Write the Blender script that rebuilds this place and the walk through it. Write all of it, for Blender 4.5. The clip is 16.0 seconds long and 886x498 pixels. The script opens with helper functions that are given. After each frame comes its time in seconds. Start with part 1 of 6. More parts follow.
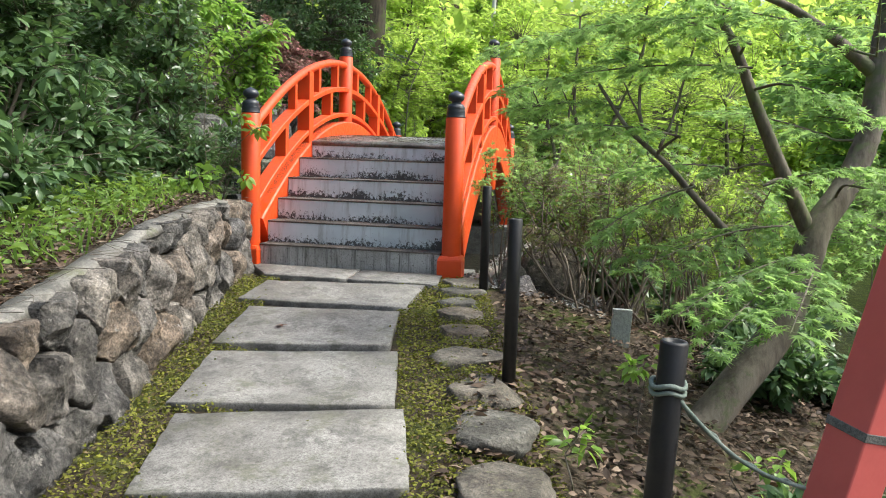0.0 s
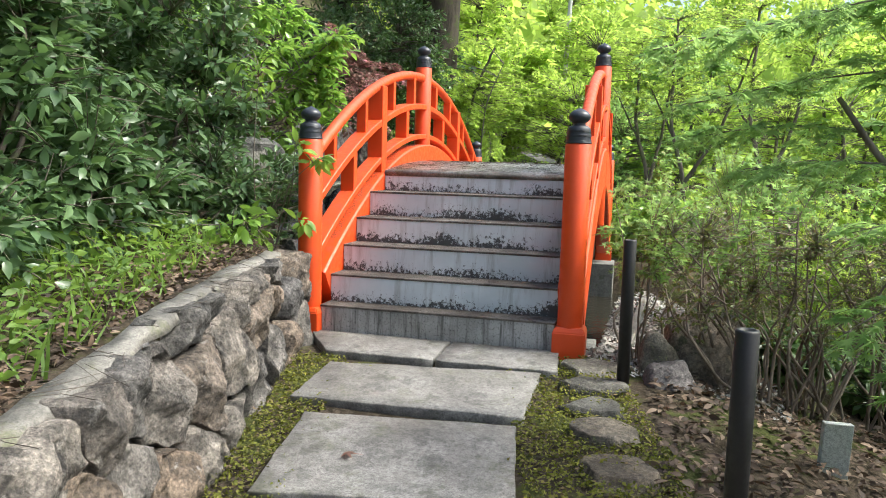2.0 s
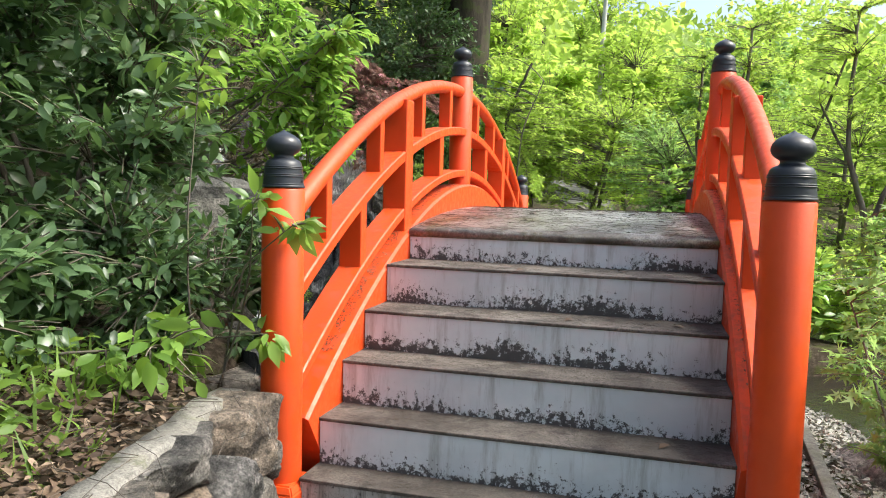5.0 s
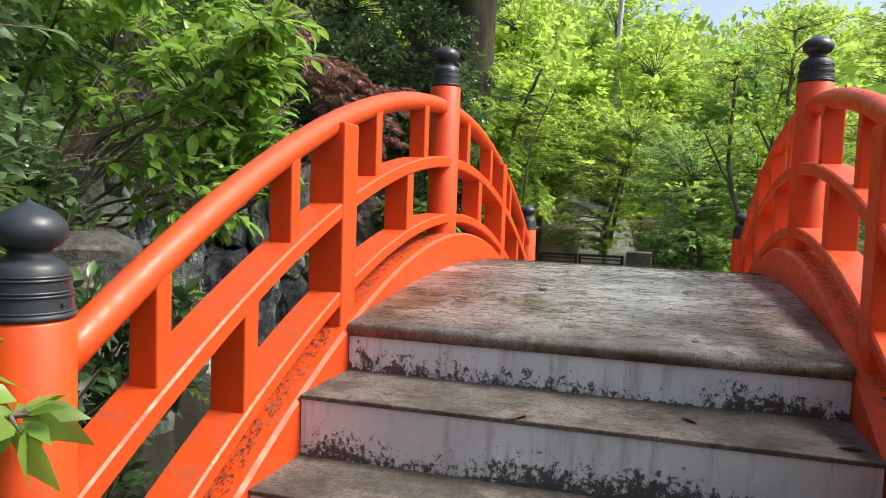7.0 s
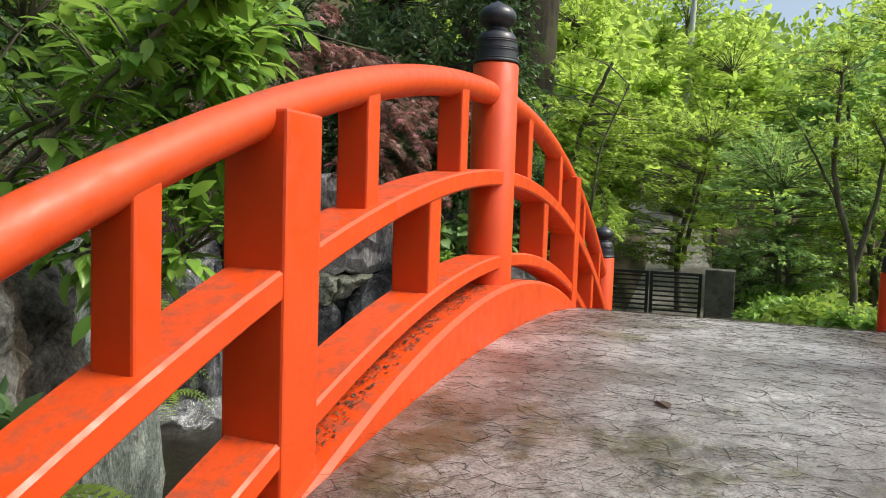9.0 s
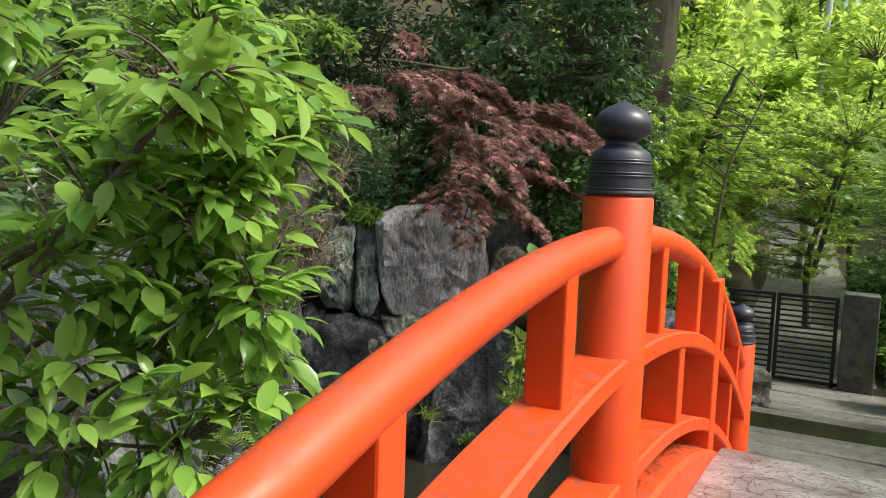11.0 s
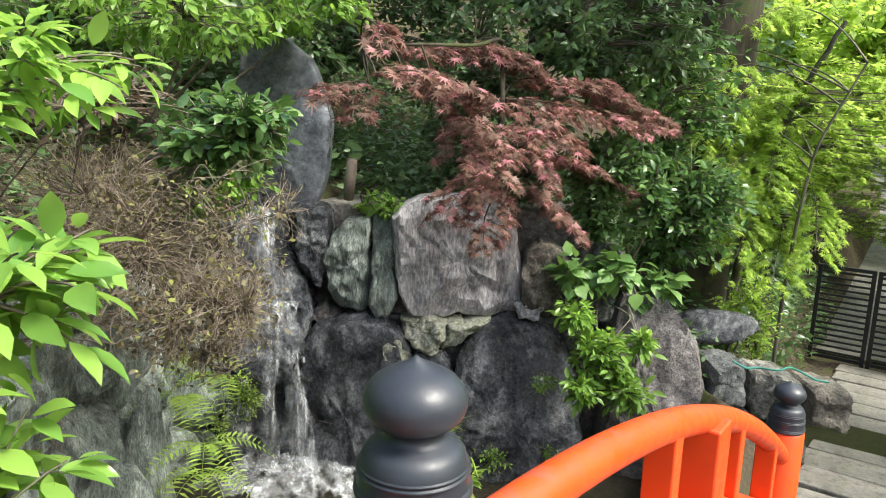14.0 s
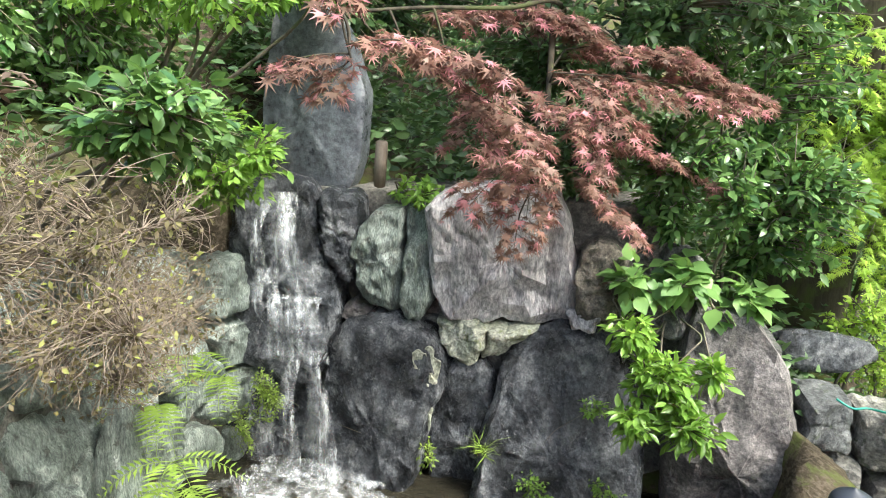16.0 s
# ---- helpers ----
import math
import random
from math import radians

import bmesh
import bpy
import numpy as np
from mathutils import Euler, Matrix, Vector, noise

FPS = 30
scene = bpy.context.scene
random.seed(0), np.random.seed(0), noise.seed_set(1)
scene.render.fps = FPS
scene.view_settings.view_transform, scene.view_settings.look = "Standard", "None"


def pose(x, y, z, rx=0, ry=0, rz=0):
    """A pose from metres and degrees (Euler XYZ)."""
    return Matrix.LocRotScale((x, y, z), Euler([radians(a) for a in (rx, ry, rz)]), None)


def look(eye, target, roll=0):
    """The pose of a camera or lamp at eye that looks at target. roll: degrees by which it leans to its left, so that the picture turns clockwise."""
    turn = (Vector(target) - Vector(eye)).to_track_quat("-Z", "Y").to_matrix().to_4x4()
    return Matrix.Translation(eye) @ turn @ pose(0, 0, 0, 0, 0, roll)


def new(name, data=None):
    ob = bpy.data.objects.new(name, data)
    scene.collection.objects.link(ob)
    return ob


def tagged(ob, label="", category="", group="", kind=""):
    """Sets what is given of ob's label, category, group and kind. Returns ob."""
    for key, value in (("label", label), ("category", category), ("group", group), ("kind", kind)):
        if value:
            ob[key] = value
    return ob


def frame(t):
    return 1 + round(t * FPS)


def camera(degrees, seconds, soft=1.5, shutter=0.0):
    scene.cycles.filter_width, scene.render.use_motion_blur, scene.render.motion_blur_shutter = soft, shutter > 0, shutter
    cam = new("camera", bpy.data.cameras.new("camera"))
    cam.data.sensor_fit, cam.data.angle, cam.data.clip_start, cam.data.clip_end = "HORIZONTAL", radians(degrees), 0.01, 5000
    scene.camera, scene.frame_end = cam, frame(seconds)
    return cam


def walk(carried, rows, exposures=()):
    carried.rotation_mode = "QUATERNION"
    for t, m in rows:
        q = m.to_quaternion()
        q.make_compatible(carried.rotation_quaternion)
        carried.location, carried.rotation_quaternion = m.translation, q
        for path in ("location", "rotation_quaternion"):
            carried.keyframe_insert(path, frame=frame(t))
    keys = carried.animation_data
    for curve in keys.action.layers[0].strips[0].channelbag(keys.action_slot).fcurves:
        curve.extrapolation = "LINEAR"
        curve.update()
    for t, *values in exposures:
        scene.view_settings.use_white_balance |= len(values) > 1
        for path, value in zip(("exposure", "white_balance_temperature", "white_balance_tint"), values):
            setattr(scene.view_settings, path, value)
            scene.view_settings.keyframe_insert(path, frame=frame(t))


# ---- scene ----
cam = camera(62.3, 16.0, 1.0)
PATH = [
    (0, (1.767, -5.762, 0.939), (1.436, -3.805, 0.693), 1.9),
    (0.5, (1.584, -5.481, 0.934), (1.189, -3.535, 0.694), 1.8),
    (1, (1.418, -5.163, 1.008), (0.98, -3.225, 0.775), 1.8),
    (1.5, (1.299, -4.75, 1.037), (0.831, -2.819, 0.811), 1.8),
    (2, (1.185, -4.413, 1.088), (0.691, -2.487, 0.871), 1.6),
    (2.5, (1.012, -4.048, 1.13), (0.507, -2.124, 0.924), 1.5),
    (3, (0.915, -3.737, 1.144), (0.402, -1.814, 0.948), 1.5),
    (3.5, (0.828, -3.35, 1.22), (0.309, -1.427, 1.036), 1.7),
    (4, (0.693, -3.054, 1.231), (0.166, -1.132, 1.061), 1.6),
    (6.5, (0.25, -1.368, 1.422), (-0.303, 0.549, 1.282), 1.8),
    (7, (0.223, -1.027, 1.495), (-0.339, 0.887, 1.358), 1.9),
    (7.5, (0.142, -0.708, 1.498), (-0.436, 1.202, 1.365), 1.8),
    (8, (0.061, -0.387, 1.517), (-0.544, 1.515, 1.387), 1.8),
    (8.5, (-0.001, -0.06, 1.562), (-0.65, 1.828, 1.434), 1.8),
    (9, (-0.109, 0.186, 1.591), (-0.819, 2.051, 1.464), 1.8),
    (9.5, (-0.244, 0.415, 1.723), (-1.03, 2.249, 1.594), 1.9),
    (12, (-0.476, 1.26, 2.23), (-1.502, 2.958, 1.971), 2.0),
    (12.5, (-0.528, 1.421, 2.289), (-1.58, 3.096, 1.992), 2.0),
    (13, (-0.525, 1.593, 2.381), (-1.606, 3.243, 2.054), 1.8),
    (13.5, (-0.386, 1.768, 2.481), (-1.501, 3.389, 2.122), 1.8),
    (14, (-0.345, 1.939, 2.574), (-1.494, 3.527, 2.181), 1.9),
    (14.5, (-0.375, 2.204, 2.559), (-1.57, 3.75, 2.134), 1.8),
    (15, (-0.343, 2.482, 2.589), (-1.594, 3.974, 2.134), 1.8),
    (15.5, (-0.279, 2.754, 2.652), (-1.607, 4.172, 2.176), 1.7),
    (16, (-0.313, 2.975, 2.628), (-1.719, 4.312, 2.144), 1.7),
]
LIGHTEN = [(0, 1.64, 6400, 5), (3.5, 1.92, 6420, 5), (6.5, 1.48, 6700, 5), (9.5, 1.06, 6650, 5), (12.5, 1.64, 6600, 5), (14, 1.95, 6550, 4), (16, 2.5, 6450, 3)]
walk(cam, [(t, look(eye, target, roll)) for t, eye, target, roll in PATH], LIGHTEN)

# ---- world and light ----
world = bpy.data.worlds.new("overcast_sky")
scene.world = world
world.use_nodes = True
wn = world.node_tree.nodes
sky = wn.new("ShaderNodeTexSky")
sky.sky_type = "NISHITA"
sky.sun_disc = False
sky.sun_elevation = radians(52)
sky.sun_rotation = radians(80)
sky.air_density, sky.dust_density, sky.ozone_density = 1.0, 5.0, 1.0
wn["Background"].inputs["Strength"].default_value = 0.10
world.node_tree.links.new(sky.outputs["Color"], wn["Background"].inputs["Color"])

sun_data = bpy.data.lights.new("sun", "SUN")
sun_data.energy = 1.6
sun_data.angle = radians(16)
sun_data.color = (1.0, 0.98, 0.95)
sun = new("sun", sun_data)
sun.matrix_world = look((0, 0, 0), (-math.sin(radians(80)) * math.cos(radians(52)), -math.cos(radians(80)) * math.cos(radians(52)), -math.sin(radians(52))))


# ---- materials ----
def nodes_of(name, rough=0.6, metal=0.0, spec=0.5):
    m = bpy.data.materials.new(name)
    m.use_nodes = True
    nt = m.node_tree
    p = nt.nodes["Principled BSDF"]
    p.inputs["Roughness"].default_value = rough
    p.inputs["Metallic"].default_value = metal
    p.inputs["Specular IOR Level"].default_value = spec
    return m, nt, p


def noise_node(nt, scale, detail=6, rough=0.6, stretch=(1, 1, 1), rand=False):
    tc = nt.nodes.new("ShaderNodeTexCoord")
    mp = nt.nodes.new("ShaderNodeMapping")
    mp.inputs["Scale"].default_value = stretch
    nt.links.new(tc.outputs["Object"], mp.inputs["Vector"])
    n = nt.nodes.new("ShaderNodeTexNoise")
    n.inputs["Scale"].default_value = scale
    n.inputs["Detail"].default_value = detail
    n.inputs["Roughness"].default_value = rough
    if rand:
        oi = nt.nodes.new("ShaderNodeObjectInfo")
        mul = nt.nodes.new("ShaderNodeMath")
        mul.operation = "MULTIPLY"
        mul.inputs[1].default_value = 40.0
        nt.links.new(oi.outputs["Random"], mul.inputs[0])
        n.noise_dimensions = "4D"
        nt.links.new(mul.outputs[0], n.inputs["W"])
    nt.links.new(mp.outputs["Vector"], n.inputs["Vector"])
    return n


def ramp(nt, src, stops, squeeze=0.62):
    r = nt.nodes.new("ShaderNodeValToRGB")
    els = r.color_ramp.elements
    while len(els) < len(stops):
        els.new(0.5)
    for e, (pos, col) in zip(els, stops):
        e.position = 0.5 + (pos - 0.5) * squeeze
        e.color = (*col, 1) if len(col) == 3 else col
    nt.links.new(src, r.inputs["Fac"])
    return r.outputs["Color"]


def mix(nt, fac, a, b, mode="MIX"):
    n = nt.nodes.new("ShaderNodeMix")
    n.data_type = "RGBA"
    n.blend_type = mode
    for val, sock in ((fac, n.inputs[0]), (a, n.inputs[6]), (b, n.inputs[7])):
        if isinstance(val, (int, float)):
            sock.default_value = val
        elif isinstance(val, tuple):
            sock.default_value = (*val, 1)
        else:
            nt.links.new(val, sock)
    return n.outputs[2]


def bump(nt, p, height, strength=0.4, dist=0.01, before=None):
    b = nt.nodes.new("ShaderNodeBump")
    b.inputs["Strength"].default_value = strength
    b.inputs["Distance"].default_value = dist
    nt.links.new(height, b.inputs["Height"])
    if before:
        nt.links.new(before, b.inputs["Normal"])
    nt.links.new(b.outputs["Normal"], p.inputs["Normal"])
    return b.outputs["Normal"]


def paint_mat(name, col, dirt, worn=0.60, rough=0.42):
    m, nt, p = nodes_of(name, rough)
    a = noise_node(nt, 3.0, 5)
    c = ramp(nt, a.outputs["Fac"], [(0.3, tuple(v * 0.88 for v in col)), (0.7, col)])
    b = noise_node(nt, 22.0, 8, 0.7)
    geo = nt.nodes.new("ShaderNodeNewGeometry")
    sep = nt.nodes.new("ShaderNodeSeparateXYZ")
    nt.links.new(geo.outputs["Normal"], sep.inputs[0])
    up = ramp(nt, sep.outputs["Z"], [(0.55, (0, 0, 0)), (0.95, (0.62, 0.62, 0.62))], 1)
    spots = ramp(nt, b.outputs["Fac"], [(worn - 0.14, (0, 0, 0)), (worn + 0.1, (1, 1, 1))])
    fac = mix(nt, 1.0, up, spots, "MULTIPLY")
    nt.links.new(mix(nt, fac, c, dirt), p.inputs["Base Color"])
    r = ramp(nt, b.outputs["Fac"], [(0.3, (rough - 0.06,) * 3), (0.7, (rough + 0.2,) * 3)])
    nt.links.new(r, p.inputs["Roughness"])
    f = noise_node(nt, 90.0, 3)
    bump(nt, p, f.outputs["Fac"], 0.12, 0.003)
    return m


def rock_mat(name, stops, patch, patch_at=0.62, rough=0.75, scale=4.0, bump_d=0.03, wet=0.0, rand=True, stretch=(1, 1, 1)):
    m, nt, p = nodes_of(name, rough)
    a = noise_node(nt, scale, 9, 0.68, stretch, rand)
    col = ramp(nt, a.outputs["Fac"], stops)
    if rand:
        oi = nt.nodes.new("ShaderNodeObjectInfo")
        tint = ramp(nt, oi.outputs["Random"], [(0.0, (0.55, 0.6, 0.68)), (0.25, (1.0, 1.0, 1.0)), (0.45, (1.35, 1.08, 0.84)), (0.6, (0.7, 0.73, 0.76)), (0.8, (1.1, 1.04, 0.95)), (1.0, (1.5, 1.46, 1.4))], 1)
        col = mix(nt, 0.8, col, tint, "MULTIPLY")
    b = noise_node(nt, scale * 2.3, 7, 0.7, (1, 1, 1), rand)
    fac = ramp(nt, b.outputs["Fac"], [(patch_at, (0, 0, 0)), (patch_at + 0.08, (0.85, 0.85, 0.85))])
    col = mix(nt, fac, col, patch)
    fine = noise_node(nt, scale * 9, 8, 0.75, stretch, rand)
    col = mix(nt, 0.85, col, ramp(nt, fine.outputs["Fac"], [(0.3, (0.35, 0.35, 0.36)), (0.5, (0.95, 0.95, 0.95)), (0.72, (1.75, 1.72, 1.68))]), "MULTIPLY")
    nt.links.new(col, p.inputs["Base Color"])
    nt.links.new(ramp(nt, b.outputs["Fac"], [(0.3, (rough - 0.25 * wet - 0.05,) * 3), (0.7, (rough + 0.1,) * 3)]), p.inputs["Roughness"])
    f = noise_node(nt, scale * 7, 10, 0.75, stretch, rand)
    n1 = bump(nt, p, a.outputs["Fac"], 1.0, bump_d * 2.2)
    bump(nt, p, f.outputs["Fac"], 0.9, bump_d * 0.7, n1)
    return m


def leaf_mat(name, dark, light, back, gloss=0.35, through_part=0.4, accent=None):
    m, nt, p = nodes_of(name, gloss, 0, 0.4)
    geo = nt.nodes.new("ShaderNodeNewGeometry")
    stops = [(0.0, dark), (0.75, light)]
    if accent:
        stops.append((0.97, accent))
    col = ramp(nt, geo.outputs["Random Per Island"], stops, 1)
    big = noise_node(nt, 1.3, 3)
    col = mix(nt, 0.5, col, ramp(nt, big.outputs["Fac"], [(0.3, (0.6, 0.62, 0.6)), (0.7, (1.25, 1.2, 1.1))]), "MULTIPLY")
    nt.links.new(col, p.inputs["Base Color"])
    t = nt.nodes.new("ShaderNodeBsdfTranslucent")
    nt.links.new(mix(nt, 0.55, col, back), t.inputs["Color"])
    mx = nt.nodes.new("ShaderNodeMixShader")
    mx.inputs[0].default_value = through_part
    nt.links.new(p.outputs[0], mx.inputs[1])
    nt.links.new(t.outputs[0], mx.inputs[2])
    nt.links.new(mx.outputs[0], nt.nodes["Material Output"].inputs["Surface"])
    return m


def bark_mat(name, a, b, patch=None):
    m, nt, p = nodes_of(name, 0.85, 0, 0.2)
    n = noise_node(nt, 9, 8, 0.7, (1, 1, 0.25))
    c = ramp(nt, n.outputs["Fac"], [(0.3, a), (0.7, b)])
    if patch:
        q = noise_node(nt, 3.5, 6, 0.65)
        c = mix(nt, ramp(nt, q.outputs["Fac"], [(0.52, (0, 0, 0)), (0.62, (0.8, 0.8, 0.8))]), c, patch)
    nt.links.new(c, p.inputs["Base Color"])
    bump(nt, p, n.outputs["Fac"], 0.9, 0.015)
    return m


RED = paint_mat("vermilion_paint", (0.70, 0.070, 0.008), (0.20, 0.07, 0.04))
BLACK = paint_mat("black_metal_paint", (0.028, 0.033, 0.043), (0.045, 0.05, 0.06), 0.75, 0.36)
PINK = paint_mat("faded_red_paint", (0.72, 0.15, 0.13), (0.36, 0.10, 0.09))
POLE = paint_mat("black_plastic", (0.012, 0.012, 0.013), (0.06, 0.06, 0.055), 0.62, 0.45)


def riser_mat():
    """Grey painted risers with black lichen growing up from the foot of each step."""
    m, nt, p = nodes_of("grey_riser_paint", 0.5)
    a = noise_node(nt, 2.0, 5)
    col = ramp(nt, a.outputs["Fac"], [(0.3, (0.50, 0.56, 0.59)), (0.7, (0.64, 0.70, 0.73))])
    s = noise_node(nt, 42, 9, 0.8, (1, 1, 0.85))
    w = noise_node(nt, 2.3, 4, 0.6)
    uv = nt.nodes.new("ShaderNodeUVMap")
    sep = nt.nodes.new("ShaderNodeSeparateXYZ")
    nt.links.new(uv.outputs["UV"], sep.inputs[0])
    add = nt.nodes.new("ShaderNodeMath")
    add.operation = "MULTIPLY_ADD"
    add.inputs[1].default_value = -0.34
    nt.links.new(sep.outputs["Y"], add.inputs[0])
    nt.links.new(s.outputs["Fac"], add.inputs[2])
    add2 = nt.nodes.new("ShaderNodeMath")
    add2.operation = "MULTIPLY_ADD"
    add2.inputs[1].default_value = 0.62
    nt.links.new(w.outputs["Fac"], add2.inputs[0])
    nt.links.new(add.outputs[0], add2.inputs[2])
    fac = ramp(nt, add2.outputs[0], [(0.715, (0, 0, 0)), (0.75, (0.93, 0.93, 0.93))], 1)
    v = noise_node(nt, 14, 8, 0.75, (1, 1, 0.1))
    streak = ramp(nt, v.outputs["Fac"], [(0.5, (0, 0, 0)), (0.75, (0.5, 0.5, 0.5))])
    col = mix(nt, streak, col, (0.17, 0.17, 0.16))
    nt.links.new(mix(nt, fac, col, (0.022, 0.021, 0.020)), p.inputs["Base Color"])
    bump(nt, p, s.outputs["Fac"], 0.3, 0.004)
    return m


def needle_mat(name, base_a, base_b, grit, moss=None, needles=0.5, gloss=0.7):
    """Rough concrete: grit, damp patches, moss and fallen needles as fine dark strokes."""
    m, nt, p = nodes_of(name, gloss)
    a = noise_node(nt, 2.2, 7, 0.65)
    col = ramp(nt, a.outputs["Fac"], [(0.32, base_a), (0.66, base_b)])
    g = noise_node(nt, 160, 4, 0.7)
    col = mix(nt, ramp(nt, g.outputs["Fac"], [(0.45, (0, 0, 0)), (0.68, (0.7, 0.7, 0.7))]), col, grit)
    if moss:
        q = noise_node(nt, 4.0, 9, 0.75)
        col = mix(nt, ramp(nt, q.outputs["Fac"], [(0.56, (0, 0, 0)), (0.70, (0.75, 0.75, 0.75))]), col, moss)
    st = noise_node(nt, 7, 9, 0.72)
    col = mix(nt, ramp(nt, st.outputs["Fac"], [(0.52, (0, 0, 0)), (0.66, (needles, needles, needles))]), col, tuple(v * 0.35 for v in base_a))
    fine = noise_node(nt, 48, 8, 0.8)
    col = mix(nt, 0.7, col, ramp(nt, fine.outputs["Fac"], [(0.3, (0.5, 0.49, 0.48)), (0.5, (1.0, 1.0, 1.0)), (0.72, (1.4, 1.4, 1.38))]), "MULTIPLY")
    nt.links.new(col, p.inputs["Base Color"])
    n1 = bump(nt, p, g.outputs["Fac"], 0.5, 0.004)
    bump(nt, p, st.outputs["Fac"], 0.4, 0.01, n1)
    return m




def bare_riser_mat():
    """Unpainted concrete with dark rain streaks and speckles."""
    m, nt, p = nodes_of("bare_riser_concrete", 0.7)
    a = noise_node(nt, 2.5, 6, 0.65)
    col = ramp(nt, a.outputs["Fac"], [(0.3, (0.23, 0.228, 0.21)), (0.7, (0.42, 0.42, 0.405))])
    v = noise_node(nt, 26, 6, 0.7, (1, 1, 0.07))
    col = mix(nt, ramp(nt, v.outputs["Fac"], [(0.48, (0, 0, 0)), (0.72, (0.8, 0.8, 0.8))]), col, (0.06, 0.058, 0.05))
    g = noise_node(nt, 70, 8, 0.8)
    col = mix(nt, ramp(nt, g.outputs["Fac"], [(0.56, (0, 0, 0)), (0.66, (0.8, 0.8, 0.8))]), col, (0.035, 0.033, 0.03))
    nt.links.new(col, p.inputs["Base Color"])
    bump(nt, p, g.outputs["Fac"], 0.4, 0.005)
    return m


RISER, RISER_BARE = riser_mat(), bare_riser_mat()
TREAD = needle_mat("step_concrete", (0.06, 0.051, 0.043), (0.18, 0.16, 0.14), (0.028, 0.023, 0.019), None, 0.65)
DECK = needle_mat("deck_concrete", (0.22, 0.21, 0.20), (0.58, 0.59, 0.60), (0.12, 0.11, 0.10), (0.15, 0.148, 0.06), 0.45, 0.3)


def trodden(m, y0, y1, dirt):
    """Brown dirt, needles and moss trodden onto the end of the deck that the steps reach, with a ragged edge."""
    nt = m.node_tree
    p = nt.nodes["Principled BSDF"]
    clean = p.inputs["Base Color"].links[0].from_socket
    tc = nt.nodes.new("ShaderNodeTexCoord")
    sep = nt.nodes.new("ShaderNodeSeparateXYZ")
    nt.links.new(tc.outputs["Object"], sep.inputs[0])
    span = nt.nodes.new("ShaderNodeMapRange")
    span.inputs["From Min"].default_value = y0
    span.inputs["From Max"].default_value = y1
    span.inputs["To Min"].default_value = 0.28
    span.inputs["To Max"].default_value = -0.18
    nt.links.new(sep.outputs["Y"], span.inputs["Value"])
    n = noise_node(nt, 5.0, 8, 0.72)
    add = nt.nodes.new("ShaderNodeMath")
    nt.links.new(span.outputs[0], add.inputs[0])
    nt.links.new(n.outputs["Fac"], add.inputs[1])
    fac = ramp(nt, add.outputs[0], [(0.46, (0, 0, 0)), (0.78, (0.8, 0.8, 0.8))], 1)
    nt.links.new(mix(nt, fac, clean, mix(nt, 1.0, clean, dirt, "MULTIPLY")), p.inputs["Base Color"])


trodden(DECK, 1.4, 2.7, (0.44, 0.40, 0.34))
SLAB = needle_mat("stone_slab", (0.16, 0.152, 0.137), (0.285, 0.275, 0.255), (0.085, 0.08, 0.07), (0.12, 0.12, 0.085), 0.5)
CAP = needle_mat("wall_cap_concrete", (0.14, 0.132, 0.115), (0.25, 0.237, 0.21), (0.09, 0.085, 0.075), (0.10, 0.105, 0.05), 0.6)
CONC = needle_mat("old_concrete", (0.14, 0.14, 0.13), (0.24, 0.24, 0.22), (0.08, 0.08, 0.07), (0.07, 0.09, 0.04), 0.5)
MOSSY = needle_mat("mossy_concrete", (0.05, 0.052, 0.04), (0.13, 0.13, 0.105), (0.04, 0.04, 0.03), (0.05, 0.07, 0.025), 0.6)
PEBBLE = needle_mat("pale_gravel", (0.30, 0.29, 0.26), (0.50, 0.49, 0.45), (0.2, 0.19, 0.17), None, 0.3)
PLANK = needle_mat("weathered_sleeper", (0.15, 0.14, 0.12), (0.26, 0.245, 0.215), (0.11, 0.10, 0.085), (0.12, 0.13, 0.07), 0.6)
STONE = rock_mat("wall_stone", [(0.30, (0.03, 0.028, 0.026)), (0.48, (0.145, 0.134, 0.12)), (0.72, (0.34, 0.312, 0.28))], (0.36, 0.34, 0.31), 0.66, 0.75, 8.0, 0.04)
EDGE = rock_mat("edging_stone", [(0.3, (0.06, 0.056, 0.045)), (0.55, (0.125, 0.118, 0.098)), (0.75, (0.21, 0.20, 0.175))], (0.16, 0.17, 0.08), 0.66, 0.75, 6.0, 0.02)
WETROCK = rock_mat("wet_dark_rock", [(0.3, (0.024, 0.026, 0.031)), (0.52, (0.08, 0.086, 0.098)), (0.74, (0.26, 0.27, 0.285))], (0.06, 0.07, 0.04), 0.74, 0.30, 3.4, 0.05, 1.0, False, (1.2, 1.2, 1.0))
GREENROCK = rock_mat("green_schist", [(0.3, (0.10, 0.12, 0.108)), (0.55, (0.25, 0.295, 0.265)), (0.75, (0.44, 0.48, 0.44))], (0.10, 0.10, 0.09), 0.64, 0.65, 4.0, 0.03, 0.4, False, (3.0, 3.0, 0.7))
GREYSTONE = rock_mat("grey_violet_stone", [(0.3, (0.27, 0.255, 0.262)), (0.55, (0.47, 0.45, 0.455)), (0.75, (0.62, 0.60, 0.60))], (0.40, 0.39, 0.38), 0.68, 0.6, 3.0, 0.025, 0.6, False, (1.6, 1.6, 0.5))
LIME = rock_mat("lime_crust_stone", [(0.3, (0.22, 0.23, 0.17)), (0.55, (0.42, 0.43, 0.34)), (0.75, (0.60, 0.60, 0.52))], (0.15, 0.17, 0.07), 0.6, 0.85, 5.0, 0.02, 0, False)
